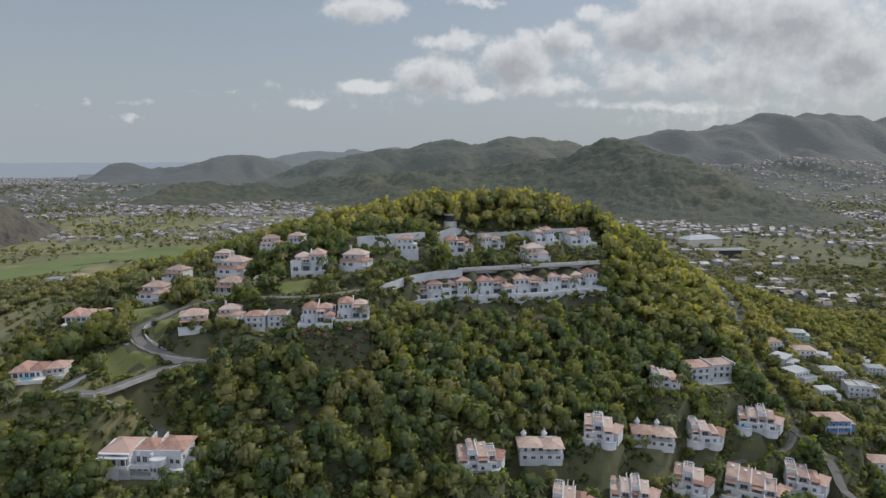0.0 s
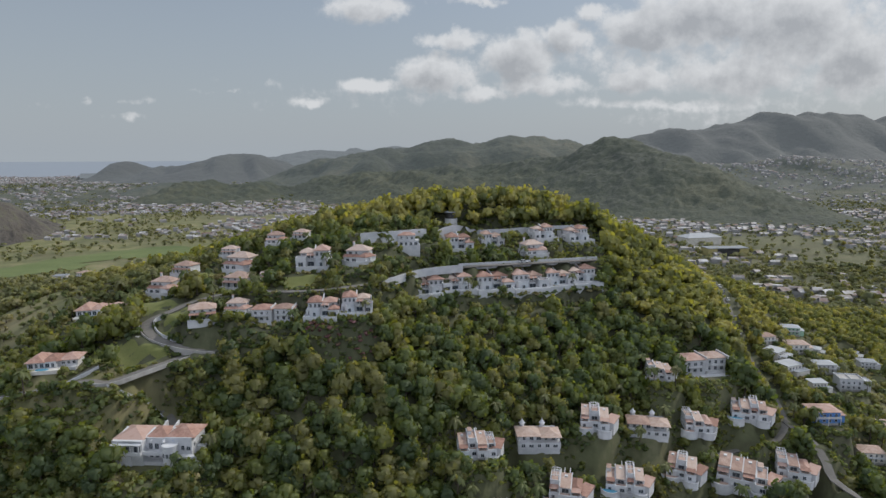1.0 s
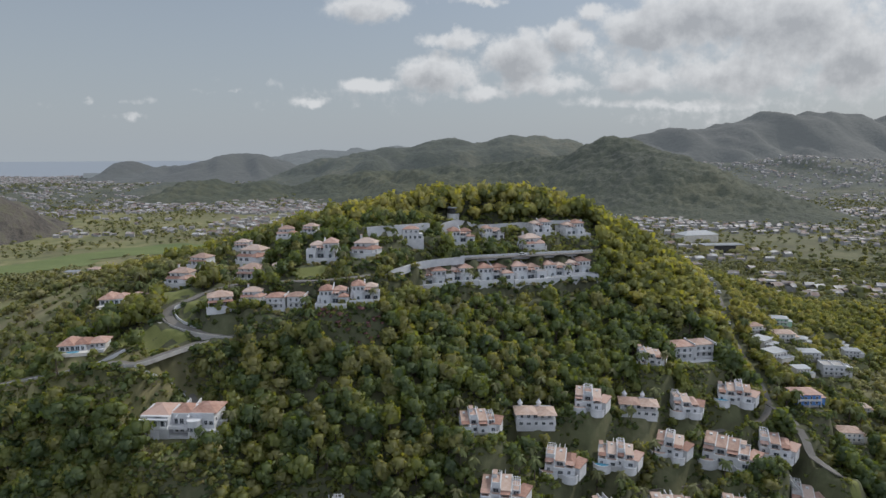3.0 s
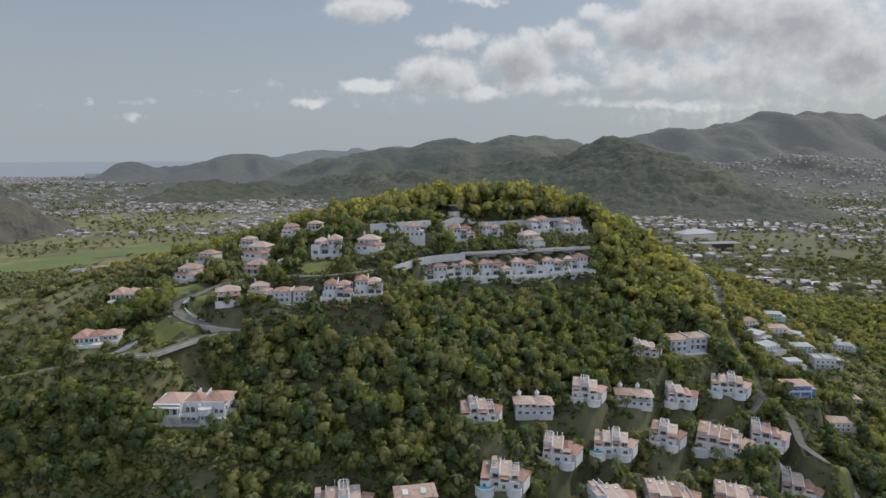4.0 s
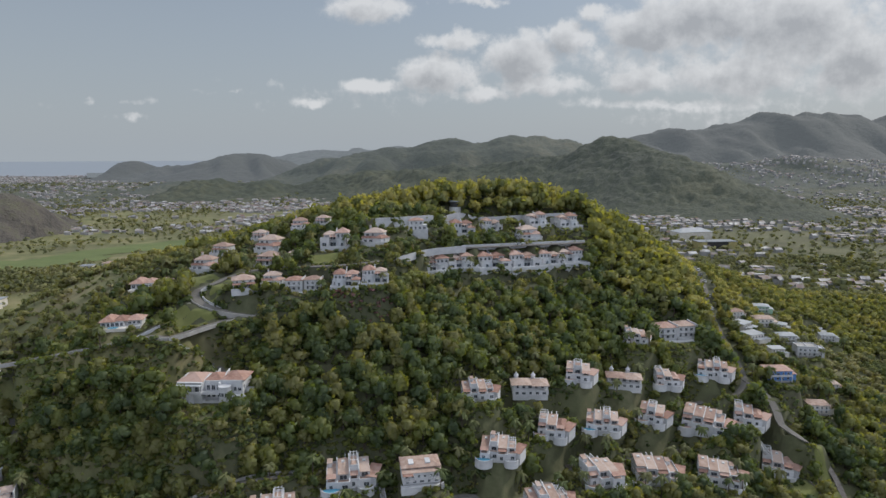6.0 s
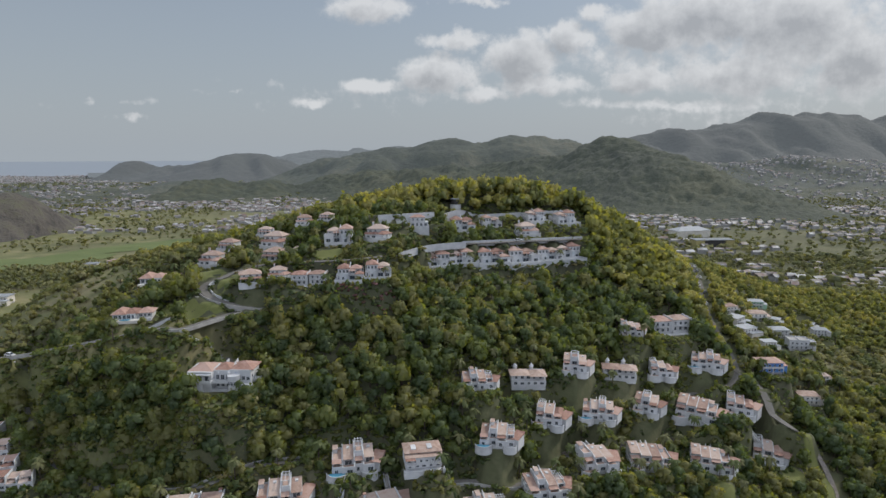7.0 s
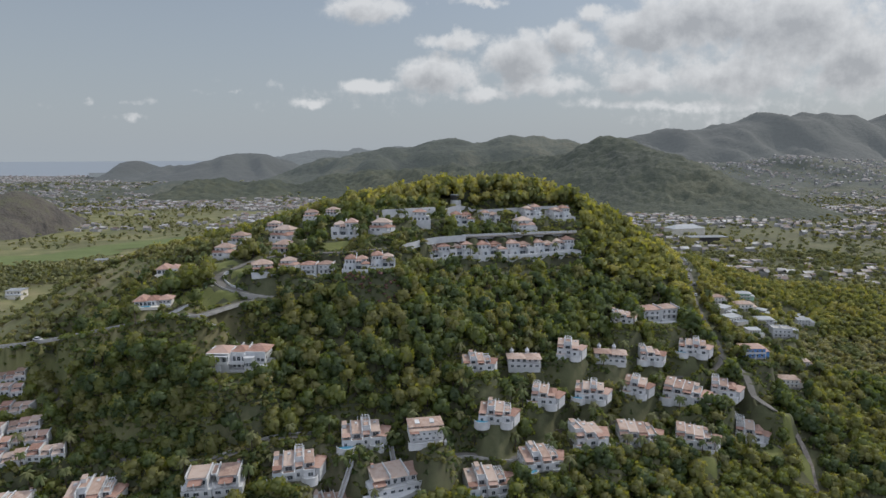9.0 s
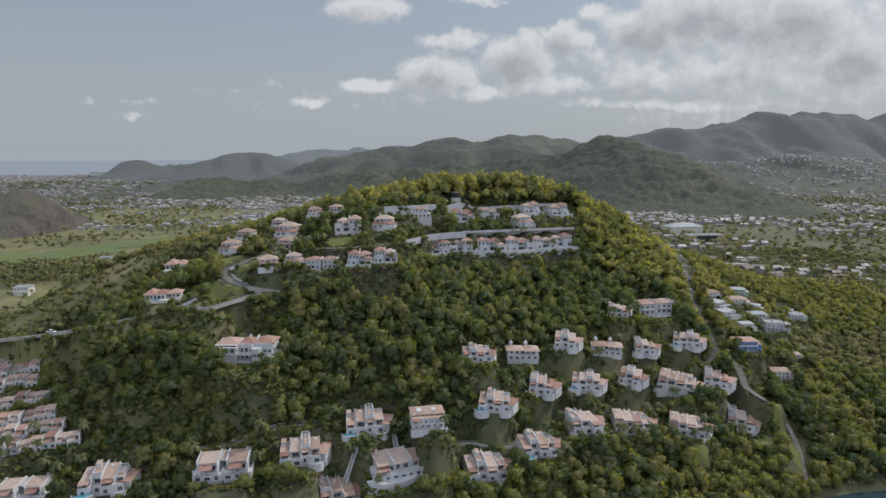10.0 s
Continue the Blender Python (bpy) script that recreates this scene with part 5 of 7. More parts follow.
MAKERS = {
    "stepped": lambda: stepped(BAYS_A, 1, True, "faded roofs, pergola"), "stepped_b": lambda: stepped(BAYS_B, 1, True, "pink roof terraces"),
    "stepped_small": lambda: stepped(BAYS_C, 1, False, "terracotta roof, round terraces"), "stepped_small_b": lambda: stepped(BAYS_D, 1, False, "faded tile roofs, white pergola"),
    "stepped_small_c": lambda: stepped(BAYS_E, 1, False, "small terracotta roofs, white pergola"), "lodge": lambda: stepped(BAYS_L, 1, False, "row of faded lean-to tile roofs"), "twin": twin, "block": block, "broad": broad, "domed": domed,
    "manor": manor, "terrace_villa": lambda: terrace_villa(1, False), "terrace_villa_b": lambda: terrace_villa(-1, True), "terrace_villa_c": lambda: terrace_villa(1, True), "tower": tower, "villa": villa, "cottage": cottage, "pair": pair, "ranch": ranch,
    "village_brown": lambda: village(CREAM, TANROOF, "hip", "pale village house with a brown tiled roof"),
    "village_flat": lambda: village(CREAM, METALROOF, "flat", "village house with flat pale sheet-metal roofs"),
    "village_green": lambda: village(GREENPAINT, METALROOF, "hip", "pale green village house with a sheet-metal roof"),
    "village_white": lambda: village(WHITE, METALROOF, "hip", "white village house with a pale metal roof"),
    "village_frame": lambda: village(WHITE, CONCRETE, "frame", "white flat-roofed village house with parapets"),
    "village_blue": lambda: village(BLUEPAINT, TERRA, "hip", "bright blue village house with an orange tiled roof"),
}
PROTOTYPES = {}
STOREYS = {"lodge": 0.74, "stepped": 0.75, "stepped_b": 0.75, "stepped_small": 0.75, "stepped_small_b": 0.75, "stepped_small_c": 0.75, "block": 0.62, "twin": 0.76, "broad": 0.78, "domed": 0.72}
VARIANTS = {"terrace_villa": ("terrace_villa", "terrace_villa_b", "terrace_villa_c"), "stepped": ("stepped", "stepped_b"), "stepped_small": ("stepped_small", "stepped_small_b", "stepped_small_c")}


def place(kind, x, y, z, turn, size=1.0):
    m = pose(x, y, z, 0, 0, turn)
    if kind not in PROTOTYPES:
        PROTOTYPES[kind] = MAKERS[kind]()
        ob = PROTOTYPES[kind]
    else:
        ob = copy_thing(PROTOTYPES[kind], m)
    wide = 1.22 if kind.startswith("terrace_villa") and y < 290 and x > -20 else 1.0
    deep = 1.15 if kind.startswith(("stepped", "lodge")) else 1.0
    ob.matrix_basis = m @ Matrix.Diagonal((size * wide, size * deep, size * STOREYS.get(kind, 0.95), 1))
    return ob


for i, (kind, x, y, z, turn, size) in enumerate(HOUSES):
    kinds = VARIANTS.get(kind, (kind,))
    place(kinds[(i * 2 + i // 3) % len(kinds)], x, y, z, turn, size * {"stepped": 0.96, "stepped_small": 1.02, "block": 0.94, "domed": 0.94}.get(kind, 1.0))

# row houses of the western slope
MAKERS["row_tan"] = lambda: terrace_unit(TANROOF, False)
MAKERS["row_red"] = lambda: terrace_unit(TERRA, True)
for x, y, z, k in ROW_PLACES:
    place("row_tan" if k % 3 else "row_red", x, y, z - 0.4 * (k % 2), 16 + 5 * ((k * 5) % 4 - 1.5), 0.60 + 0.035 * ((k * 3) % 4))


# ---- roads and walls ----
def ribbon(way, width, lift, thick=0.4):
    """Corners and faces of a strip along a way."""
    p = np.asarray(way)
    d = np.gradient(p[:, :2], axis=0)
    d /= np.linalg.norm(d, axis=1)[:, None] + 1e-9
    s = np.stack([-d[:, 1], d[:, 0]], 1) * width / 2
    z = p[:, 2] + lift
    rows = [np.c_[p[:, :2] + s, z - thick], np.c_[p[:, :2] + s, z], np.c_[p[:, :2] - s, z], np.c_[p[:, :2] - s, z - thick]]
    v = np.stack(rows, 1).reshape(-1, 3)
    i = np.arange(len(p) - 1)[:, None] * 4
    q = np.concatenate([i + np.array([k, k + 1, k + 5, k + 4]) for k in range(3)])
    return v, q


def offset(way, side):
    p = np.asarray(way).copy()
    d = np.gradient(p[:, :2], axis=0)
    d /= np.linalg.norm(d, axis=1)[:, None] + 1e-9
    p[:, :2] += np.stack([-d[:, 1], d[:, 0]], 1) * side
    return p


def road(name, width, label):
    v, q = ribbon(WAYS[name], width, 0.12)
    tagged(new("road_" + name, mesh_from("road", v, q, [ASPHALT])), label, "road", kind="structure")


def wall_along(way, height, thick, mat, label, sink=2.0):
    v, q = ribbon(way, thick, height, height + sink)
    tagged(new("wall_boundary", mesh_from("wall", v, q, [mat])), label, "wall", kind="structure")


for name, width in (("hill_road", 3.5), ("bend_road", 3.6), ("driveway", 3.2), ("bungalow_drive", 2.6), ("village_lane", 2.6), ("valley_road", 2.6), ("lower_road", 3.2), ("west_road", 2.0)):
    road(name, width, "narrow worn grey asphalt road on the hillside")
W = WAYS["bend_road"]
wall_along(offset(W[:14], -2.6), 0.9, 0.3, WHITE, "low pale parapet along the road bend")
wall_along(offset(W[:12], 2.6), 0.5, 0.3, CONCRETE, "low concrete kerb wall along the road")
wall_along(offset(W[int(len(W) * 0.52):int(len(W) * 0.72)], -2.6), 1.5, 0.3, WHITE, "pale roadside wall")
wall_along(offset(W[int(len(W) * 0.70):], 2.6), 1.1, 0.3, WHITE, "white wall along the upper road")
W = WAYS["hill_road"]
wall_along(offset(W, -2.2), 0.6, 0.3, CONCRETE, "low concrete wall along the hill road", 0.9)
wall_along(offset(WAYS["bungalow_drive"], -1.8), 0.8, 0.3, WHITE, "low pale wall along the bungalow drive")
wall_along(offset(WAYS["driveway"], -2.0), 0.9, 0.3, WHITE, "pale wall along the driveway")
wall_along(offset(WAYS["lower_road"][-26:], 2.4), 0.9, 0.3, CONCRETE, "low concrete wall along the lower road")
LOWER = WAYS["lower_road"]
wall_along(offset(LOWER[(LOWER[:, 0] < 134) & (LOWER[:, 1] < 201.2) & (LOWER[:, 0] > 40)], -2.1), 1.5, 0.35, STONE, "low brown stone wall above the lower road")
wall_along(offset(WAYS["west_road"][:22], -2.4), 0.8, 0.3, CONCRETE, "low concrete wall along the west road")


def free_wall(points, height, mat, label, thick=0.4, sink=3.0):
    wall_along(spline_points(points, 2.0), height, thick, mat, label, sink)


# retaining walls of the hill terraces
free_wall(((-37.5, 273, 107.8), (-30, 277, 107.8), (-22.5, 281, 107.8), (-7.7, 292, 107.6)), 4.1, WHITE, "tall white retaining wall on the hilltop", 0.6, 7)
free_wall(((-2.6, 306, 104.6), (1, 309.5, 106), (7.3, 314, 106.8), (13, 316.5, 105.4), (18.4, 318, 103.6)), 4.0, WHITE, "arched white retaining wall on the hilltop", 0.6, 7)
free_wall(((18.4, 318, 103.6), (30, 318, 104), (53.6, 320, 105.2), (77.6, 323, 105.5)), 4.0, WHITE, "tall white retaining wall on the hilltop", 0.6, 7)
free_wall(((-11, 252.5, 86), (8, 257.5, 86.5), (30, 263, 86), (52, 268.5, 86), (76, 275, 86.5)), 1.5, WHITE, "long white retaining wall below the villas", 0.6, 8)
free_wall(((-12, 267, 90), (8, 273.5, 90.5), (30, 279.5, 90), (52, 285, 90), (74, 291, 90.5)), 2.6, WHITE, "long white courtyard wall behind the villas", 0.6, 5)
free_wall(((-62, 250.5, 92), (-55, 248.5, 92), (-47, 250.5, 92.5)), 0.8, WHITE, "curved white garden wall", 0.5, 6)
free_wall(((50, 303, 100), (48, 293, 95), (46, 283, 90)), 0.5, CONCRETE, "narrow concrete stair path on the slope", 1.6, 2)

# water tank hut on the hilltop
hut = thing("hilltop_hut", "dark round water tank on a white base", "tank")
hut.matrix_basis = pose(5, 322, 110.4)
part("base", drum(0, 0, 3.4, 3.4, -4, 3.2, 16), WHITE, hut)
part("tank", drum(0, 0, 3.2, 3.2, 3.2, 6.4, 18), BLACKWOOD, hut, "dark tank wall")
part("roof", drum(0, 0, 4.0, 3.6, 6.4, 6.9, 18), METALROOF, hut, "pale tank roof")

# garden shelter beside the bungalow
shelter = thing("garden_shelter", "small white flat-roofed garden shelter", "shelter")
shelter.matrix_basis = pose(-141, 226, land_at(-141, 226))
part("roof", boxes((-2.2, 2.2, -1.4, 1.4, 2.5, 2.7)), WHITE, shelter)
for x in (-2.0, 2.0):
    for y in (-1.2, 1.2):
        part("post", boxes((x - 0.1, x + 0.1, y - 0.1, y + 0.1, -1, 2.5)), WHITE, shelter)

# blue parasol on the manor's terrace
parasol = thing("parasol", "open bright blue parasol on the villa terrace", "parasol")
parasol.matrix_basis = pose(-80.6, 166.4, 61.0)
part("canopy", drum(0, 0, 1.7, 0.1, 2.1, 2.8, 8), BLUEPAINT, parasol, "bright blue canopy")
part("pole", drum(0, 0, 0.05, 0.05, 0, 2.2, 6), METALROOF, parasol)


def patch(name, cx, cy, rx, ry, mat, label, lift=0.12, turn=0.0):
    """A lawn laid on the land, with an uneven edge."""
    a = np.linspace(0, 2 * np.pi, 49)
    r = np.linspace(0, 1, 12)
    aa, rr = np.meshgrid(a, r, indexing="ij")
    edge = 1 + 0.16 * np.sin(3 * aa + cx) + 0.1 * np.sin(5 * aa + cy)
    u, v = rx * rr * edge * np.cos(aa), ry * rr * edge * np.sin(aa)
    c, s = math.cos(radians(turn)), math.sin(radians(turn))
    x, y = cx + u * c - v * s, cy + u * s + v * c
    tagged(new(name, sheet(name, x, y, land(x, y) + lift, [mat])), label, "lawn", kind="structure")
    LAWNS.append((cx, cy, rx, ry, turn))


LAWNS = []
patch("lawn_1", -107, 201, 8, 6, LAWN, "sunlit mown lawn inside the road bend")
patch("lawn_2", -119, 203, 9, 8, LAWN, "dry lawn beside the hill road")
patch("lawn_3", -118, 234, 9, 7, LAWN, "mown lawn above the road bend")
patch("lawn_4", -101, 222, 5, 8, LAWN, "mown lawn below the villas", turn=-30)
patch("lawn_5", -108, 264, 6, 7, LAWN, "small mown lawn between villas")
patch("lawn_6", -57, 240, 8, 6, LAWN, "terraced lawn above the road")
patch("lawn_7", 141, 178, 5, 6, LAWN, "mown lawn below the villas")
patch("lawn_8", 152, 178, 2.6, 13, LAWN, "narrow mown grass strip beside the track", turn=4)
patch("lawn_9", 103, 157, 4, 3.6, LAWN, "small walled lawn")
patch("lawn_10", 130, 173, 3.5, 3, LAWN, "sunlit mown lawn among garden trees")
patch("field_1", -490, 632, 100, 40, FIELD, "bright green grass field on the plain", 0.6, 22)
patch("field_2", -392, 762, 112, 42, FIELD, "green grass field on the plain", 0.6, 38)
track = spline_points([(x, y, land_at(x, y)) for x, y in ((151, 193), (155.5, 186), (156, 176), (153, 167), (151, 160))], 2)
walkway = spline_points([(x, y, land_at(x, y)) for x, y in ((-138, 225), (-131, 221), (-123.8, 216.5), (-118, 213), (-111.5, 211))], 2)
v, q = ribbon(walkway, 1.1, 0.2)
tagged(new("pavement_walkway", mesh_from("walkway", v, q, [CONCRETE])), "pale concrete garden path across the lawn", "path", kind="structure")
v, q = ribbon(track, 2.2, 0.15)
tagged(new("road_track", mesh_from("track", v, q, [STONE])), "stony track down to the shore", "track", kind="structure")


# ---- plants ----
def ball_quads(n=2):
    """A rough ball of four-cornered faces."""
    g = np.linspace(-1, 1, n + 1)
    u, v = np.meshgrid(g, g, indexing="ij")
    verts, quads = [], []
    for ax in range(3):
        for s in (-1, 1):
            p = np.zeros((n + 1, n + 1, 3))
            p[..., ax], p[..., (ax + 1) % 3], p[..., (ax + 2) % 3] = s, u * s, v
            i = np.arange((n + 1) ** 2).reshape(n + 1, n + 1) + len(verts) * (n + 1) ** 2
            verts.append((p / np.linalg.norm(p, axis=-1, keepdims=True)).reshape(-1, 3))
            quads.append(np.stack([i[:-1, :-1], i[1:, :-1], i[1:, 1:], i[:-1, 1:]], -1).reshape(-1, 4))
    return np.concatenate(verts), np.concatenate(quads)


BALL_V, BALL_Q = ball_quads(1)


def leaf_cards(gen, centre, normal, size):
    """Small bent leaf clumps, one four-cornered card each."""
    n = len(centre)
    nrm = normal + gen.normal(0, 0.7, (n, 3))
    nrm /= np.linalg.norm(nrm, axis=1)[:, None]
    t = np.cross(nrm, gen.normal(0, 1, (n, 3)))
    t /= np.linalg.norm(t, axis=1)[:, None] + 1e-9
    b = np.cross(nrm, t)
    s = size * gen.uniform(0.55, 1.25, (n, 1))
    k = gen.uniform(0.5, 0.9, (n, 1))
    sag = gen.uniform(-0.25, 0.1, (n, 1)) * s
    c = np.stack([centre + t * s, centre + b * s * k + nrm * sag, centre - t * s * gen.uniform(0.6, 1, (n, 1)), centre - b * s * k + nrm * sag], 1)
    return c.reshape(-1, 3), np.arange(4 * n).reshape(n, 4)


def crown_template(seed, blobs, cards, spread=(1.0, 0.8), size=0.15, low=0.35):
    """A crown in a box about 2 wide and 2 high standing on z = 0: lobes, each with an inner mass and outer leaf clumps.
    Returns corners, faces and the way each corner faces."""
    gen = np.random.default_rng(seed)
    V, Q, N, n = [], [], [], 0
    per = cards // blobs
    middle = np.array([0, 0, low + 0.35 * spread[1]])

    def outward(points, lobe):
        d, e = points - lobe, points - middle
        d = d / (np.linalg.norm(d, axis=1)[:, None] + 1e-9)
        e = e / (np.linalg.norm(e, axis=1)[:, None] + 1e-9)
        return 0.7 * d + 0.45 * e

    for k in range(blobs):
        a = gen.uniform(0, 2 * np.pi)
        r = 0.0 if k == 0 else spread[0] * gen.uniform(0.3, 0.62)
        rad = gen.uniform(0.34, 0.56) if k else 0.6
        c = np.array([r * math.cos(a), r * math.sin(a), low + spread[1] * (gen.uniform(0.35, 1.15) if k else 1.05) - 0.35 * r])
        bv = BALL_V * rad * np.array([0.80, 0.80, 0.68]) * (1 + gen.normal(0, 0.07, (len(BALL_V), 1))) + c
        V.append(bv)
        Q.append(BALL_Q + n)
        N.append(outward(bv, c))
        n += len(bv)
        d = gen.normal(0, 1, (per, 3))
        d[:, 2] = np.abs(d[:, 2]) * 0.9 - 0.35
        d /= np.linalg.norm(d, axis=1)[:, None]
        middles = c + d * rad * gen.uniform(0.72, 1.16, (per, 1)) * np.array([1, 1, 0.85])
        cv, cq = leaf_cards(gen, middles, d, size)
        face = np.repeat(outward(middles, c) + gen.normal(0, 0.22, (per, 3)), 4, axis=0)
        # every card turns its front outwards
        q = cv.reshape(-1, 4, 3)
        flip = np.einsum("ij,ij->i", np.cross(q[:, 1] - q[:, 0], q[:, 3] - q[:, 0]), face[::4]) < 0
        cq[flip] = cq[flip][:, ::-1]
        V.append(cv)
        Q.append(cq + n)
        N.append(face)
        n += len(cv)
    N = np.concatenate(N)
    return np.concatenate(V), np.concatenate(Q), N / np.linalg.norm(N, axis=1)[:, None]


def trunk_template(seed, height=0.9):
    """A tapered trunk with three limbs."""
    gen = np.random.default_rng(seed)
    V, Q, N, n = [], [], [], 0

    def limb(a, b, r0, r1):
        nonlocal n
        d = (b - a) / np.linalg.norm(b - a)
        t = np.cross(d, [0.3, 1, 0.2])
        t /= np.linalg.norm(t)
        s = np.cross(d, t)
        ang = np.arange(5) * 2 * np.pi / 5
        ring = np.cos(ang)[:, None] * t + np.sin(ang)[:, None] * s
        V.append(np.concatenate([a + ring * r0, b + ring * r1]))
        N.append(np.concatenate([ring, ring]))
        i = np.arange(5)
        Q.append(np.stack([i, (i + 1) % 5, (i + 1) % 5 + 5, i + 5], 1) + n)
        n += 10

    top = np.array([gen.uniform(-0.08, 0.08), gen.uniform(-0.08, 0.08), height * 0.6])
    limb(np.array([0, 0, -0.15]), top, 0.075, 0.05)
    for k in range(3):
        a = 2.1 * k + gen.uniform(-0.5, 0.5)
        limb(top, np.array([0.42 * math.cos(a), 0.42 * math.sin(a), height + gen.uniform(0, 0.3)]), 0.045, 0.015)
    return np.concatenate(V), np.concatenate(Q), np.concatenate(N)


def grove(name, places, templates, mats, label, category, gen, trunk=True):
    """Many plants as one mesh. places: x, y, z, half width, height."""
    V, Q, M, T, N, n = [], [], [], [], [], 0
    pick = gen.integers(0, len(templates), len(places))
    for k, (tv, tq, tn) in enumerate(templates):
        rows = places[pick == k]
        if not len(rows):
            continue
        sets = [(tv, tq, tn, 0)]
        if trunk:
            sets.append((*TRUNKS[k % len(TRUNKS)], 1))
        a = gen.uniform(0, 2 * np.pi, len(rows))
        tint = np.clip(0.55 * gen.random(len(rows)) + 0.22 + 1.3 * fractal(rows[:, 0], rows[:, 1], 38, 2), 0, 0.999)
        c, s = np.cos(a)[:, None], np.sin(a)[:, None]
        for sv, sq, sn, mi in sets:
            x = (sv[:, 0] * c - sv[:, 1] * s) * rows[:, 3:4] + rows[:, 0:1]
            y = (sv[:, 0] * s + sv[:, 1] * c) * rows[:, 3:4] + rows[:, 1:2]
            z = sv[:, 2] * rows[:, 4:5] / 2 + rows[:, 2:3]
            V.append(np.stack([x, y, z], -1).reshape(-1, 3))
            N.append(np.stack([sn[:, 0] * c - sn[:, 1] * s, sn[:, 0] * s + sn[:, 1] * c, np.broadcast_to(sn[:, 2], x.shape)], -1).reshape(-1, 3))
            Q.append((sq[None] + (np.arange(len(rows)) * len(sv))[:, None, None] + n).reshape(-1, 4))
            M.append(np.full(len(rows) * len(sq), mi))
            T.append(np.repeat(tint, len(sv)))
            n += len(rows) * len(sv)
    me = mesh_from(name, np.concatenate(V), np.concatenate(Q), mats, np.concatenate(M), True, np.concatenate(T), np.concatenate(N))
    return tagged(new(name, me), label, category, kind="stuff")


BACK_CROWNS = [crown_template(45 + k, 6, 114, size=0.19) for k in range(6)]
NEAR_CROWNS = [crown_template(30 + k, 7 + k % 3, 180, size=0.16) for k in range(7)]
MID_CROWNS = [crown_template(60 + k, 5, 40, size=0.29) for k in range(5)]
FAR_CROWNS = [crown_template(80 + k, 2, 9, size=0.48) for k in range(4)]
BUSHES = [crown_template(90 + k, 2, 16, (1.0, 0.6), 0.38, 0.1) for k in range(4)]
TRUNKS = [trunk_template(5 + k) for k in range(3)]

HOUSE_XY = np.array([(x, y, 9.5 if k == "manor" else SIZE.get(k, 7.5) * size) for k, x, y, _, _, size in HOUSES] + [(x, y, 3) for x, y, _, _ in ROW_PLACES])
ROAD_XY = np.concatenate([w[:, :2] for k, w in WAYS.items() if k != "west_road"] + [track[:, :2]])


def clearance(x, y):
    """Distance to house walls, to the open ground before houses, and to roads."""
    dh = np.full(len(x), 1e3)
    front = np.full(len(x), 1e3)
    for hx, hy, hr in HOUSE_XY:
        dh = np.minimum(dh, np.hypot(x - hx, y - hy) - hr)
        front = np.minimum(front, np.hypot(x - hx, y - hy + (hr + 6 if hy > 200 else 9)) - (1.1 * hr if hy > 200 else 6.5))
    dr = np.full(len(x), 1e3)
    for rx, ry in ROAD_XY:
        dr = np.minimum(dr, np.hypot(x - rx, y - ry))
    for rx, ry in WAYS["west_road"][:, :2]:
        dr = np.minimum(dr, np.hypot(x - rx, y - ry) + 1.4)
    dl = np.full(len(x), 1e3)
    for cx, cy, rx, ry, turn in LAWNS:
        c, s = math.cos(radians(turn)), math.sin(radians(turn))
        u, v = (x - cx) * c + (y - cy) * s, -(x - cx) * s + (y - cy) * c
        dl = np.minimum(dl, np.hypot(u / rx, v / ry) - 1)
    return dh, front, dr, dl


def scatter(gen, x0, x1, y0, y1, step):
    """Uneven grid of places."""
    gx, gy = np.meshgrid(np.arange(x0, x1, step), np.arange(y0, y1, step * 0.87), indexing="ij")
    gx = gx + step / 2 * (np.arange(gx.shape[1]) % 2)[None]
    x = gx.ravel() + gen.uniform(-0.42, 0.42, gx.size) * step
    y = gy.ravel() + gen.uniform(-0.42, 0.42, gx.size) * step
    return x, y


gen = np.random.default_rng(21)
x, y = scatter(gen, -300, 330, 118, 420, 5.0)
inside = (np.abs(x) < 0.72 * (y + 100) + 14)
x, y = x[inside], y[inside]
dh, front, dr, dl = clearance(x, y)
z = land(x, y)
garden = dh < np.where(y > 200, 3, 4.5)
wood = (dh > 2.5) & (front > np.where(y > 200, 0.5, -3.0)) & (dr > 4.6) & (dl > 0.25) & (z > 1.0)
openness = 0.3 * fractal(x, y, 60, 3) - 0.05 + 0.06 * (x > 185) * (y > 235) + (0.42 + 2.0 * fractal(x, y, 50, 3)) * (x < -158) * (y > 215)
keep = wood & ~garden & (gen.random(len(x)) > np.clip(openness * 1.1, 0.03, 0.8))
size = gen.uniform(2.9, 5.1, len(x)) * (1 + 0.5 * fractal(x, y, 40, 2))
tall = size * gen.uniform(1.9, 2.7, len(x))
shrink = np.where(((x > 165) & (y > 240)) | ((x < -150) & (y > 210)), 0.7, 1.0)
keep &= ~((np.abs(x) < 130) & (y > 372))
keep &= np.hypot(x + 86, y - 155) > 9
# the bank below the hill road carries only low scrub
for rx, ry in np.concatenate([WAYS["hill_road"][::2, :2], WAYS["driveway"][::2, :2], WAYS["bend_road"][:24:2, :2]]):
    keep &= (np.hypot(x - rx, y - ry + 5) > 4.2) & (np.hypot(x - rx, y - ry + 9) > 3.2)
keep &= ~((x > -42) & (x < 84) & (y > np.where(x < -2, 264, 286)) & (y < np.where(x < -2, 294, 322)) & (gen.random(len(x)) < 0.93))
summit = (y > 316) & (np.abs(x - 25) < 90)
tall = tall * np.where(summit, 1.22, 1.0)
rows = np.stack([x, y, z - 0.2, size * shrink, tall * shrink], 1)
woods = rows[keep]
is_thing = (np.abs(woods[:, 0] + 10) < 75) & (woods[:, 1] > 150) & (woods[:, 1] < 232) & (np.arange(len(woods)) % 3 == 0)
singles = woods[is_thing][:240]
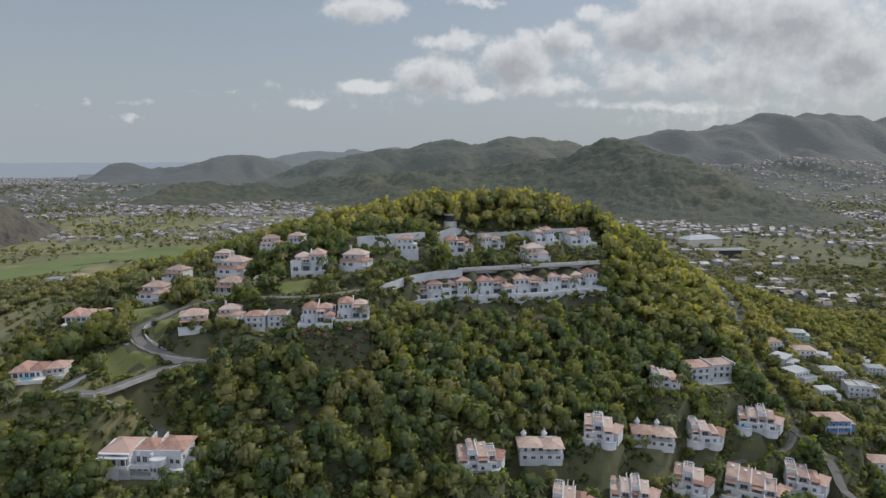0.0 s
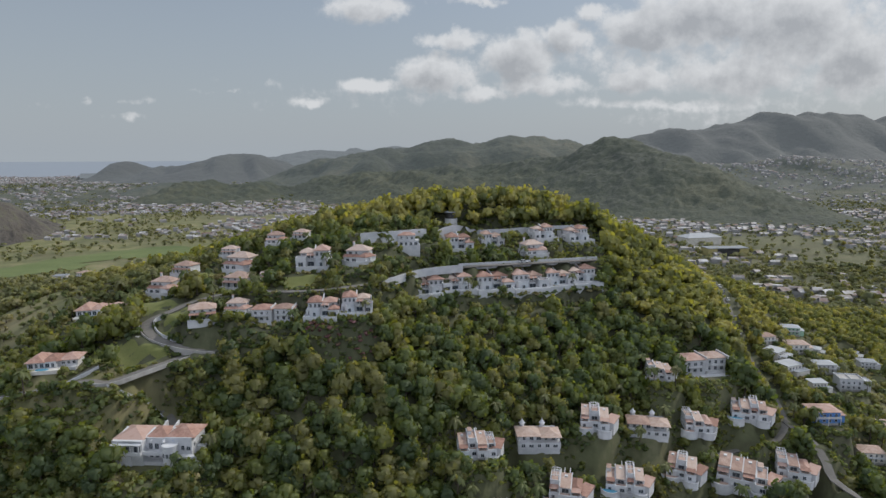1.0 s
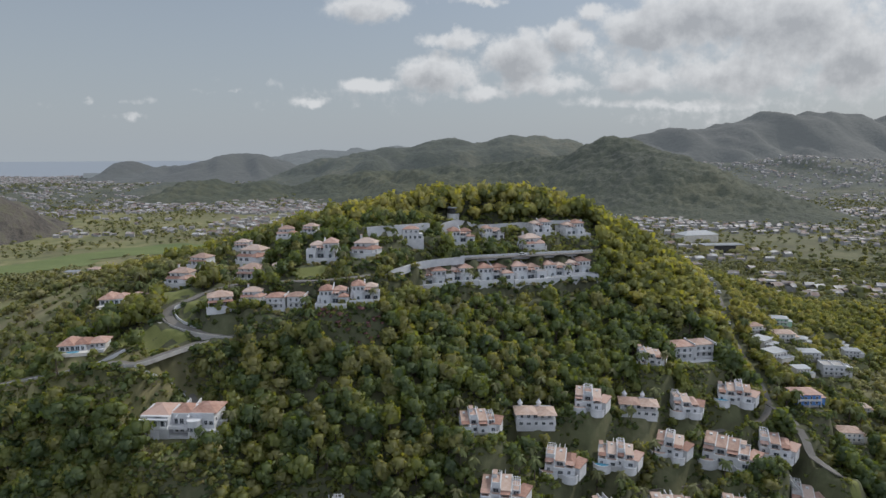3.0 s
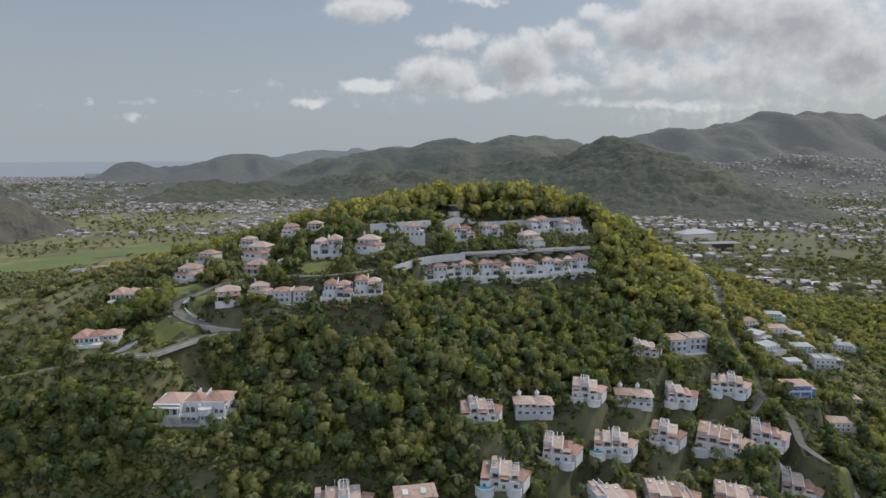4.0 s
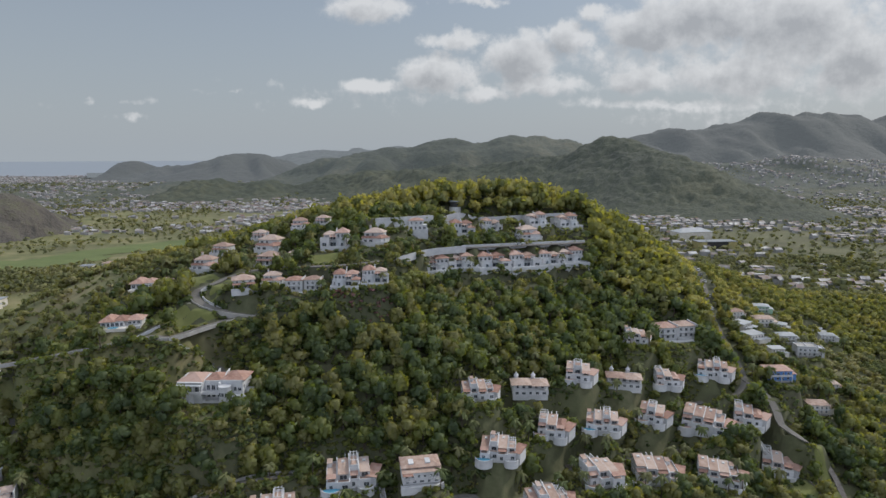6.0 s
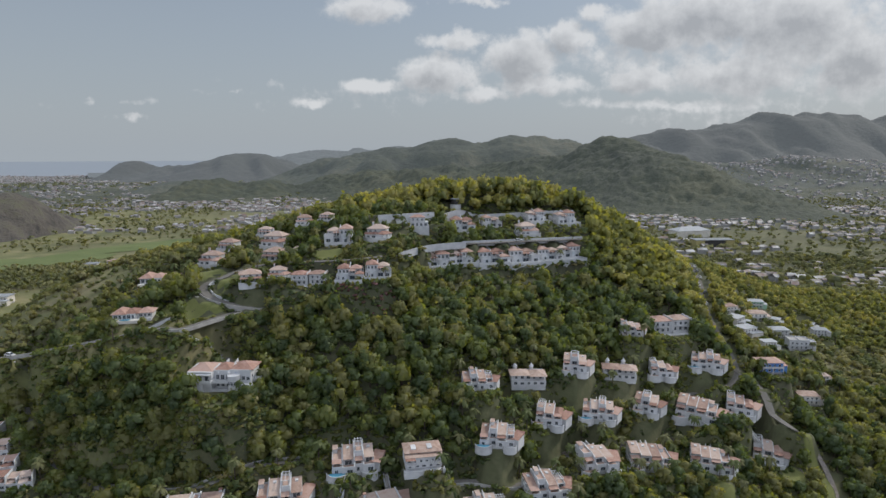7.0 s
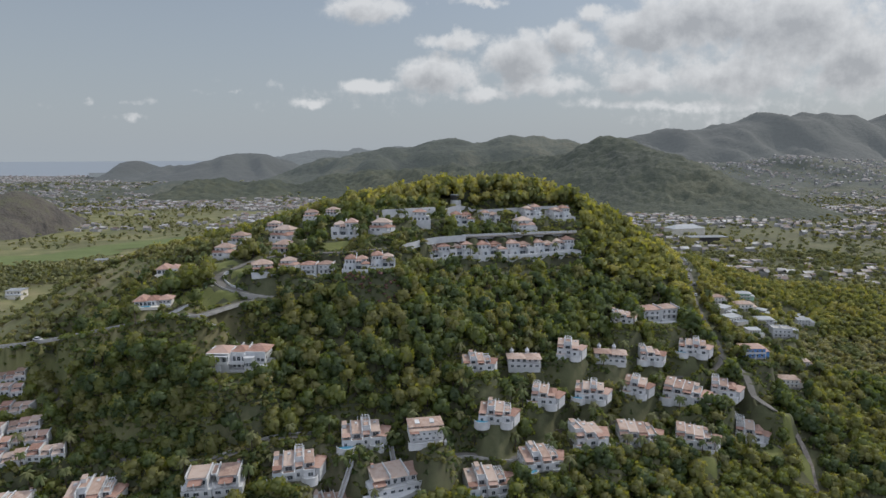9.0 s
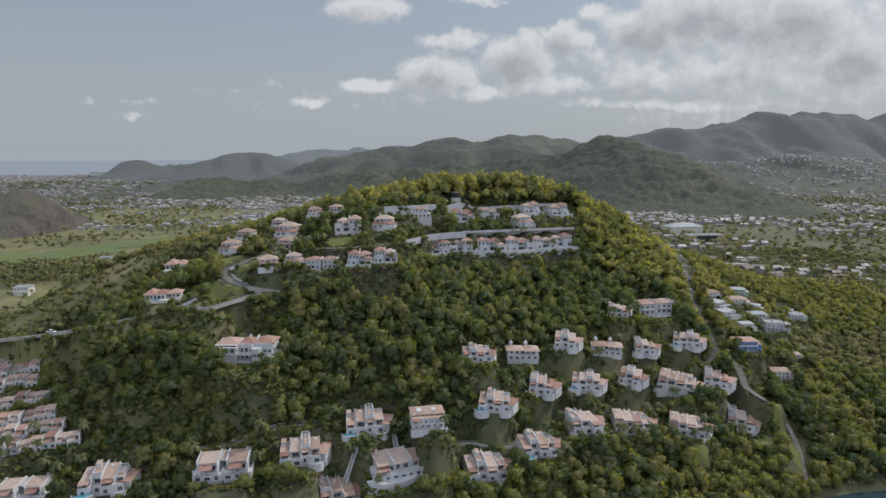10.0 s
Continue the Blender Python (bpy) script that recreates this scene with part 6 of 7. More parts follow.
woods = np.concatenate([woods[~is_thing], woods[is_thing][240:]])
near = woods[:, 1] < 300
back = near & (woods[:, 1] > 205)
near &= ~back
dry = (near | back) & ((woods[:, 0] < -165) | ((woods[:, 0] > 178) & (woods[:, 1] > 235)) | ((woods[:, 0] < -118) & (woods[:, 1] > 240)))
near, back = near & ~dry, back & ~dry
east = ~dry & (woods[:, 0] > 84) & (woods[:, 1] > 262)
near, back = near & ~east, back & ~east
high = woods[dry] * np.array([1, 1, 1, 0.9, 0.75])
grove("flank_scrub", high, MID_CROWNS, [DRYLEAF, BARK], "light olive scrub trees on the lower flanks", "scrub", gen)
grove("forest_near", woods[near], NEAR_CROWNS, [LEAF, BARK], "dense olive-green broadleaf forest on the hillside", "forest", gen)
grove("forest_slope", woods[back], BACK_CROWNS, [LEAF, BARK], "dense olive-green broadleaf forest on the upper slope", "forest", gen)
# both groves below wear the leaf colour lightened for sunlight
grove("forest_east_flank", woods[east], MID_CROWNS, [SUNLIT_LEAF, BARK], "olive forest on the sunny flank, sunlight put into its leaf colour", "forest", gen, False)
grove("forest_hilltop", woods[~near & ~back & ~dry & ~east], MID_CROWNS, [SUNLIT_LEAF, BARK], "olive-green trees along the hilltop", "forest", gen, False)
# undergrowth
x, y = scatter(gen, -300, 330, 118, 420, 3.8)
inside = (np.abs(x) < 0.72 * (y + 100) + 14)
x, y = x[inside], y[inside]
dh, front, dr, dl = clearance(x, y)
z = land(x, y)
ok = (dh > -0.3) & (dr > 2.9) & (dl > 0.05) & (z > 0.6) & (gen.random(len(x)) < np.where(dh < 9, 0.3, 0.55) * np.where(dh < 14, 1.0, np.where((x < -80) & (y < 215), 1.0, np.where((np.abs(x + 10) < 110) & (y < 250), 0.2, 0.3))))
s = gen.uniform(0.8, 2.0, len(x)) * np.where(dh < 3, 0.8, 1.1)
rows = np.stack([x, y, z - 0.15, s, s * gen.uniform(1.1, 1.9, len(x))], 1)[ok]
grove("undergrowth", rows, BUSHES, [SHRUB], "low green shrubs and garden bushes", "shrubs", gen, False)

# garden bushes close round the houses
x, y = scatter(gen, -170, 240, 118, 310, 2.5)
dh, front, dr, dl = clearance(x, y)
z = land(x, y)
ok = (dh > -0.2) & (dh < 8) & ((y > 225) | (x < -60)) & (dr > 2.6) & (dl > 0.03) & (z > 1) & (gen.random(len(x)) < 0.8)
s = gen.uniform(0.7, 2.1, ok.sum())
grove("garden_bushes", np.stack([x[ok], y[ok], z[ok] - 0.15, s, s * gen.uniform(1.2, 2.0, len(s))], 1), BUSHES, [SHRUB], "green garden bushes and hedges round the villas", "shrubs", gen, False)

hedge = []
for kind, hx, hy, hz, turn, size in HOUSES:
    if hy < 235 and not kind.startswith(("village", "ranch", "manor")):
        for k in range(15):
            a = radians(turn) + math.pi * (1.05 + 0.9 * k / 14)
            r = gen.uniform(8.2, 11.5) * size
            hedge.append((hx + r * math.cos(a) * 1.1, hy + r * math.sin(a), gen.uniform(1.0, 2.1)))
hedge = np.array(hedge)
free = clearance(hedge[:, 0], hedge[:, 1])[2] > 2.4
x, y, s = hedge[free].T
grove("terrace_bushes", np.stack([x, y, land(x, y) - 0.2, s, s * gen.uniform(1.6, 2.6, len(x))], 1), BUSHES, [LEAF], "rounded green bushes below the villa terraces", "shrubs", gen, False)

# thick scrub on the steep banks
x, y = scatter(gen, -230, 200, 120, 330, 1.9)
outside = (x < -60) | (y > 232)
x, y = x[outside], y[outside]
steep = np.hypot(land(x + 1, y) - land(x - 1, y), land(x, y + 1) - land(x, y - 1)) / 2
dh, front, dr, dl = clearance(x, y)
ok = (steep > np.where((dh < 16) | ((x < -60) & (y < 215)), 0.36, 0.75)) & (gen.random(len(x)) < np.clip(0.6 * steep - 0.06, 0, 1)) & (dh > 0.2) & (dr > 2.8) & (dl > 0.05)
x, y = x[ok], y[ok]
s = gen.uniform(1.1, 2.7, len(x))
grove("bank_scrub", np.stack([x, y, land(x, y) - 0.4, s, s * gen.uniform(1.4, 2.0, len(x))], 1), BUSHES, [LEAF], "thick green scrub on the steep banks", "shrubs", gen, False)

# shrubs over the garden slopes between the lower villas
x, y = scatter(gen, -64, 170, 118, 234, 1.55)
steep = np.hypot(land(x + 1, y) - land(x - 1, y), land(x, y + 1) - land(x, y - 1)) / 2
dh, front, dr, dl = clearance(x, y)
ok = (gen.random(len(x)) < np.clip((0.62 + 0.9 * fractal(x, y, 14, 2)) * np.sqrt(1 + 1.5 * steep ** 2), 0, 1)) & (dh > 0.0) & (dh < 17) & (dr > 3.0) & (dl > 0.04) & (land(x, y) > 1)
x, y = x[ok], y[ok]
s = gen.uniform(0.7, 1.7, len(x)) * np.where(gen.random(len(x)) < 0.12, 1.5, 1.0)
grove("slope_shrubs", np.stack([x, y, land(x, y) - 0.3, s, s * gen.uniform(1.3, 2.2, len(x))], 1), BUSHES, [LEAF], "green garden shrubs over the slopes between villas", "shrubs", gen, False)

# pink bougainvillea on the bank before the villas
x, y = gen.uniform(-52, -24, 34), gen.uniform(203, 209, 34)
s = gen.uniform(0.8, 1.8, 34)
grove("bougainvillea", np.stack([x, y, land(x, y) - 0.1, s, s * 1.6], 1), BUSHES, [BLOSSOM], "dusty pink bougainvillea bushes on the bank", "shrubs", gen, False)

# scrub covering the slope below the hill road
x, y = scatter(gen, -190, -56, 134, 200, 1.9)
steep = np.hypot(land(x + 1, y) - land(x - 1, y), land(x, y + 1) - land(x, y - 1)) / 2
dh, front, dr, dl = clearance(x, y)
ok = (dh > 0.3) & (dr > 3.0) & (dl > 0.05) & (gen.random(len(x)) < np.clip(0.55 + 1.8 * fractal(x, y, 22, 3) + 0.3 * steep, 0.1, 1))
x, y = x[ok], y[ok]
s = gen.uniform(0.9, 2.3, len(x)) * np.where((y > 168) & (x < -96), 0.7, 1.0)
grove("slope_scrub", np.stack([x, y, land(x, y) - 0.3, s, s * gen.uniform(1.3, 2.0, len(x))], 1), BUSHES, [LEAF], "low olive scrub on the slope below the road", "shrubs", gen, False)

# trees of the wooded gully above the west road
x, y = scatter(gen, -182, -98, 140, 177, 4.2)
dh, front, dr, dl = clearance(x, y)
ok = (dh > 2.5) & (dr > 3.6) & (np.hypot(x + 86, y - 155) > 12) & ((y < 165) | (x < -160))
x, y = x[ok], y[ok]
s = gen.uniform(2.2, 3.8, len(x))
grove("gully_trees", np.stack([x, y, land(x, y) - 0.3, s, s * gen.uniform(1.9, 2.6, len(x))], 1), NEAR_CROWNS, [LEAF, BARK], "broadleaf trees filling the gully below the road", "forest", gen)

# scrub clinging to the steepest banks
x, y = scatter(gen, -185, -60, 136, 206, 1.15)
steep = np.hypot(land(x + 1, y) - land(x - 1, y), land(x, y + 1) - land(x, y - 1)) / 2
dh, front, dr, dl = clearance(x, y)
ok = (steep > 0.95) & (dh > 1) & (dr > 2.2) & (dl > 0.05) & (gen.random(len(x)) < np.clip(0.3 * steep, 0, 0.9))
x, y = x[ok], y[ok]
s = gen.uniform(0.9, 2.0, len(x)) * np.where(y > 170, 0.65, 1.0)
grove("cliff_scrub", np.stack([x, y, land(x, y) - 0.3, s, s * gen.uniform(1.3, 2.0, len(x))], 1), BUSHES, [LEAF], "dark green scrub clinging to the steep bank", "shrubs", gen, False)

# single trees of the wood
TREE_MESHES = []
for k in range(6):
    cv, cq, cn = NEAR_CROWNS[k]
    tv, tq, tn = TRUNKS[k % 3]
    TREE_MESHES.append((mesh_from("crown", cv, cq, [LEAF], None, True, None, cn), mesh_from("trunk", tv, tq, [BARK], None, True, None, tn)))


def tree(x, y, z, half, height, turn, kind, label, group):
    t = thing("tree", label, "tree", group)
    t.matrix_basis = Matrix.LocRotScale((x, y, z), Euler((0, 0, turn)), (half, half, height / 2))
    shared("crown", TREE_MESHES[kind][0], t, Matrix())
    shared("trunk", TREE_MESHES[kind][1], t, Matrix())


for i, (x, y, z, half, height) in enumerate(singles):
    tree(x, y, z, half, height, gen.uniform(0, 6.28), i % 6, "broadleaf forest tree with an olive-green crown", "trees of the hillside wood")
for a, b, half in ((-97, 214.5, 2.2), (-93, 213, 2.6), (-88.5, 212.4, 2.8), (-84, 213, 2.4), (-79.5, 214, 2.6), (-75, 212, 2.4), (-70, 211, 2.2), (-142, 184.6, 2.0), (-137, 185.5, 2.3), (-126, 187.5, 2.0)):
    tree(a, b, land_at(a, b) - 0.2, half, half * 2.3, gen.uniform(0, 6.28), int(abs(a)) % 6, "dark green garden tree on the bank below the villas", "garden trees")
# garden trees between the villas
x, y = scatter(gen, -170, 240, 122, 300, 4.9)
dh, front, dr, dl = clearance(x, y)
z = land(x, y)
ok = (dh > 0.4) & (dh < 8) & (front > np.where(y > 200, -1.5, -6)) & (dr > 3.2) & (gen.random(len(x)) < 0.8) & (dl > 0.1) & (z > 1)
for i, (a, b, c) in enumerate(zip(x[ok], y[ok], z[ok])):
    half = gen.uniform(1.2, 2.4)
    if i % 3 != 0 and i < 330:
        tree(a, b, c - 0.1, half, half * gen.uniform(1.9, 2.5), gen.uniform(0, 6.28), i % 6, "small round garden tree beside the villas", "garden trees")


more = (np.arange(ok.sum()) % 3 != 0) & (np.arange(ok.sum()) >= 330)
s = gen.uniform(1.5, 2.6, more.sum())
grove("garden_trees", np.stack([x[ok][more], y[ok][more], z[ok][more] - 0.1, s, s * 2.2], 1), NEAR_CROWNS, [LEAF, BARK], "small round garden trees among the houses", "trees", gen)


# palms
def palm_mesh(seed):
    g = np.random.default_rng(seed)
    V, Q, n = [], [], 0
    for k in range(15):
        a, lift = k * 2.4 + g.uniform(-0.2, 0.2), g.uniform(-0.1, 0.9)
        pts, L = [], g.uniform(2.4, 3.2)
        for s in np.linspace(0, 1, 5):
            pts.append([L * s * math.cos(a) * (1 - 0.15 * s), L * s * math.sin(a) * (1 - 0.15 * s), 7 + lift * s * 2.2 - 2.0 * s * s * (1.4 - 0.5 * lift)])
        pts = np.array(pts)
        side = np.array([-math.sin(a), math.cos(a), 0])
        w = np.array([0.08, 0.42, 0.5, 0.38, 0.06])[:, None]
        for sgn in (-1, 1):
            edge = pts + side * w * sgn - np.array([0, 0, 0.28]) * w / 0.5
            V.append(np.concatenate([pts, edge]))
            i = np.arange(4)
            Q.append(np.stack([i, i + 1, i + 6, i + 5], 1) + n)
            n += 10
    return mesh_from("fronds", np.concatenate(V), np.concatenate(Q), [PALMLEAF])


PALM_CROWNS = [palm_mesh(3), palm_mesh(4), palm_mesh(5)]
tr = bmesh.new()
for k in range(4):
    r0, r1 = 0.22 - 0.03 * k, 0.19 - 0.03 * k
    lo = [tr.verts.new((0.1 * k * k * 0.3 + r0 * math.cos(a), r0 * math.sin(a), 1.78 * k - 0.3)) for a in np.arange(6) * math.pi / 3]
    hi = [tr.verts.new((0.1 * (k + 1) ** 2 * 0.3 * 0.55 + r1 * math.cos(a), r1 * math.sin(a), 1.78 * (k + 1) - 0.3)) for a in np.arange(6) * math.pi / 3]
    for i in range(6):
        tr.faces.new((lo[i], lo[(i + 1) % 6], hi[(i + 1) % 6], hi[i]))
PALM_TRUNK = mesh_of("trunk", tr, BARK)
for i, (a, b, c) in enumerate(zip(x[ok], y[ok], z[ok])):
    if i % 3 == 0:
        t = thing("palm_tree", "coconut palm with drooping fronds in a villa garden", "palm", "garden palms")
        s = gen.uniform(0.8, 1.2)
        t.matrix_basis = Matrix.LocRotScale((a, b, c - 0.1), Euler((0, 0, gen.uniform(0, 6.28))), (s, s, s))
        shared("fronds", PALM_CROWNS[i % 3], t, Matrix())
        shared("trunk", PALM_TRUNK, t, Matrix())

# ---- the plain: scattered trees, hedges and the towns ----
x, y = scatter(gen, -900, 1000, 470, 1500, 15.6)
inside = np.abs(x) < 0.74 * (y + 90)
x, y = x[inside], y[inside]
dl = clearance(x, y)[3]
keep = (gen.random(len(x)) < np.clip(np.where(x > 150, 0.9, 0.62) + 4.0 * fractal(x, y, 110, 4), np.where(x > 150, 0.5, 0.10), 1)) & (dl > 0.02)
x, y = x[keep], y[keep]
s = gen.uniform(2.4, 5.8, len(x)) * (1 + 1.1 * fractal(x, y, 70, 3)) * np.where((x > 150) & (y < 800), 1.35, 1.0)
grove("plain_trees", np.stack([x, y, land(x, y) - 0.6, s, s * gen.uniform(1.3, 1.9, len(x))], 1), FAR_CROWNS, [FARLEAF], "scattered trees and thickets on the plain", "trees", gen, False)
x, y = scatter(gen, -460, 460, 235, 660, 6.2)
inside = (np.abs(x) < 0.74 * (y + 90)) & (((np.abs(x) > 150) & (y > 420)) | (np.abs(x) > 255) | (y > 480))
x, y = x[inside], y[inside]
belt = np.exp(-((x + 430) / 110) ** 2 - ((y - 545) / 42) ** 2)
keep = gen.random(len(x)) < np.clip(np.where(x < 0, 0.32 + 2.6 * fractal(x, y, 60, 3) + 2 * belt, 0.85 + 1.2 * fractal(x, y, 90, 3)), 0.05, 1)
keep &= clearance(x, y)[3] > 0.02
x, y = x[keep], y[keep]
s = (1 + 0.5 * belt[keep]) * gen.uniform(1.8, 4.2, len(x)) * (1 + 0.8 * fractal(x, y, 60, 3))
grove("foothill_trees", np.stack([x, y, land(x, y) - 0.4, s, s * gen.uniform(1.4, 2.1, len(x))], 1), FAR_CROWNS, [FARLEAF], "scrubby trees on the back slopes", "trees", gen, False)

x, y = scatter(gen, -1700, 1800, 1100, 2500, 35)
r = np.hypot(x, y + 40)
ok = (np.abs(x) < 0.76 * (y + 60)) & (r > 1490) & (gen.random(len(x)) < np.clip(0.7 + 2 * fractal(x, y, 300, 3), 0.2, 1))
x, y = x[ok], y[ok]
s = gen.uniform(5, 11, len(x)) * np.where(x > 0.4 * y, 0.6, 1.0)
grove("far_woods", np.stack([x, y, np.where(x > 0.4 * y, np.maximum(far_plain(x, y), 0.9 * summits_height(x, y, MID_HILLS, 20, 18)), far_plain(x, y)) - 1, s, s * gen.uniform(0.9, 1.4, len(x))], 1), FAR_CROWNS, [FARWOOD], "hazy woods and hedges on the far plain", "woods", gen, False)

TOWNWALL = material("town_walls", ((0.22, 0.217, 0.213), (0.38, 0.375, 0.37)), 0.03, 0.85, 0.0)
TOWNROOF = material("town_roofs", ((0.17, 0.11, 0.09), (0.27, 0.25, 0.235), (0.48, 0.48, 0.48)), 0.035, 0.75, 0.0, 3, spread=(0.42, 0.6))


def town(name, count, area, seed, label, ground_z, size=(6, 13)):
    """Small pitched-roof houses, crowded where the noise is high."""
    g = np.random.default_rng(seed)
    x = g.uniform(area[0], area[1], count * 6)
    y = g.uniform(area[2], area[3], count * 6)
    dens = fractal(x, y, 170, 3)
    ok = (np.abs(x) < 0.74 * (y + 60)) & (g.random(len(x)) < np.clip(0.35 + 2.4 * dens, 0.02, 1))
    x, y = x[ok][:count], y[ok][:count]
    z = ground_z(x, y)
    w, d, h = g.uniform(*size, len(x)), g.uniform(*size, len(x)) * 0.75, g.uniform(2.8, 5.5, len(x))
    rise = g.choice([0.3, 1.6, 2.2], len(x))
    a = g.uniform(-0.5, 0.5, len(x))
    base = np.array([(-1, -1, 0), (1, -1, 0), (1, 1, 0), (-1, 1, 0), (-1, -1, 1), (1, -1, 1), (1, 1, 1), (-1, 1, 1), (-0.95, 0, 2), (0.95, 0, 2)], float)
    faces = np.array([(0, 1, 5, 4), (1, 2, 6, 5), (2, 3, 7, 6), (3, 0, 4, 7), (4, 5, 9, 8), (7, 8, 9, 6), (5, 6, 9, 9), (4, 8, 8, 7)])
    X, Y = base[:, 0] * w[:, None] / 2, base[:, 1] * d[:, None] / 2
    Z = np.where(base[:, 2] == 0, -3, np.where(base[:, 2] == 1, h[:, None], (h + rise)[:, None]))
    V = np.stack([X * np.cos(a)[:, None] - Y * np.sin(a)[:, None] + x[:, None], X * np.sin(a)[:, None] + Y * np.cos(a)[:, None] + y[:, None], Z + z[:, None]], -1).reshape(-1, 3)
    Q = faces[:6][None] + (np.arange(len(x)) * 10)[:, None, None]
    me = mesh_from(name, V, Q.reshape(-1, 4), [TOWNWALL, TOWNROOF], np.tile([0, 0, 0, 0, 1, 1], len(x)))
    tagged(new(name, me), label, "town", kind="stuff")


town("town_east", 1000, (240, 900, 470, 1480), 3, "crowded pale houses of the town on the plain", land)
town("town_west", 800, (-1150, -200, 900, 1500), 4, "pale houses of the western town on the plain", land)
town("town_far_west", 1900, (-2600, -200, 1500, 3500), 5, "hazy far houses of the western town", far_plain, (7, 16))
town("town_far_east", 850, (600, 2200, 1500, 2800), 6, "hazy far houses on the eastern slopes", lambda x, y: np.maximum(far_plain(x, y), summits_height(x, y, MID_HILLS, 20, 18)), (6, 13))

# market hall and yellow-ended hall on the plain
hall = thing("market_hall", "long low hall with a pale metal roof", "hall")
hall.matrix_basis = pose(352, 836, 24, 0, 0, 14)
part("outer_wall", boxes((-26, 26, -12, 12, -4, 9)), CREAM, hall)
part("roof", hip(-26, 26, -12, 12, 9, 5, 1.0), METALROOF, hall, "pale metal roof")
store = thing("yellow_hall", "flat-roofed hall with yellow end walls", "hall")
store.matrix_basis = pose(342, 735, 24, 0, 0, 4)
part("outer_wall", boxes((-24, 24, -9, 9, -4, 8)), BLACKWOOD, store, "dark glazed front")
for s in (-1, 1):
    part("end_wall", boxes((s * 19.5 - 5.5, s * 19.5 + 5.5, -9.6, 9.2, -4, 9)), YELLOWPAINT, store, "yellow end wall")
part("roof", boxes((-25.5, 25.5, -10, 10, 9, 9.6)), METALROOF, store)


# ---- parked cars ----
def car(paint, label):
    c = thing("car", label, "car", "parked cars")
    bm = boxes((-2.1, 2.1, -0.85, 0.85, 0.3, 0.85))
    bmesh.ops.bevel(bm, geom=bm.edges[:], offset=0.12, segments=2, affect="EDGES")
    part("body", bm, paint, c)
    cab = bmesh.new()
    low = [cab.verts.new(p) for p in ((-1.5, -0.78, 0.85), (1.2, -0.78, 0.85), (1.2, 0.78, 0.85), (-1.5, 0.78, 0.85))]
    top = [cab.verts.new(p) for p in ((-1.1, -0.65, 1.42), (0.55, -0.65, 1.42), (0.55, 0.65, 1.42), (-1.1, 0.65, 1.42))]
    for i in range(4):
        cab.faces.new((low[i], low[(i + 1) % 4], top[(i + 1) % 4], top[i]))
    cab.faces.new(low[::-1])
    cab.faces.new(top)
    part("cabin", cab, PANE, c, "dark glazed cabin")
    part("roof", boxes((-1.1, 0.55, -0.65, 0.65, 1.42, 1.47)), paint, c)
    for x in (-1.3, 1.3):
        for y in (-0.8, 0.8):
            w = drum(0, 0, 0.32, 0.32, -0.1, 0.1, 10)
            bmesh.ops.rotate(w, cent=(0, 0, 0), matrix=Matrix.Rotation(math.pi / 2, 3, "X"), verts=w.verts)
            bmesh.ops.translate(w, vec=(x, y, 0.32), verts=w.verts)
            part("wheel", w, BLACKWOOD, c)
    return c


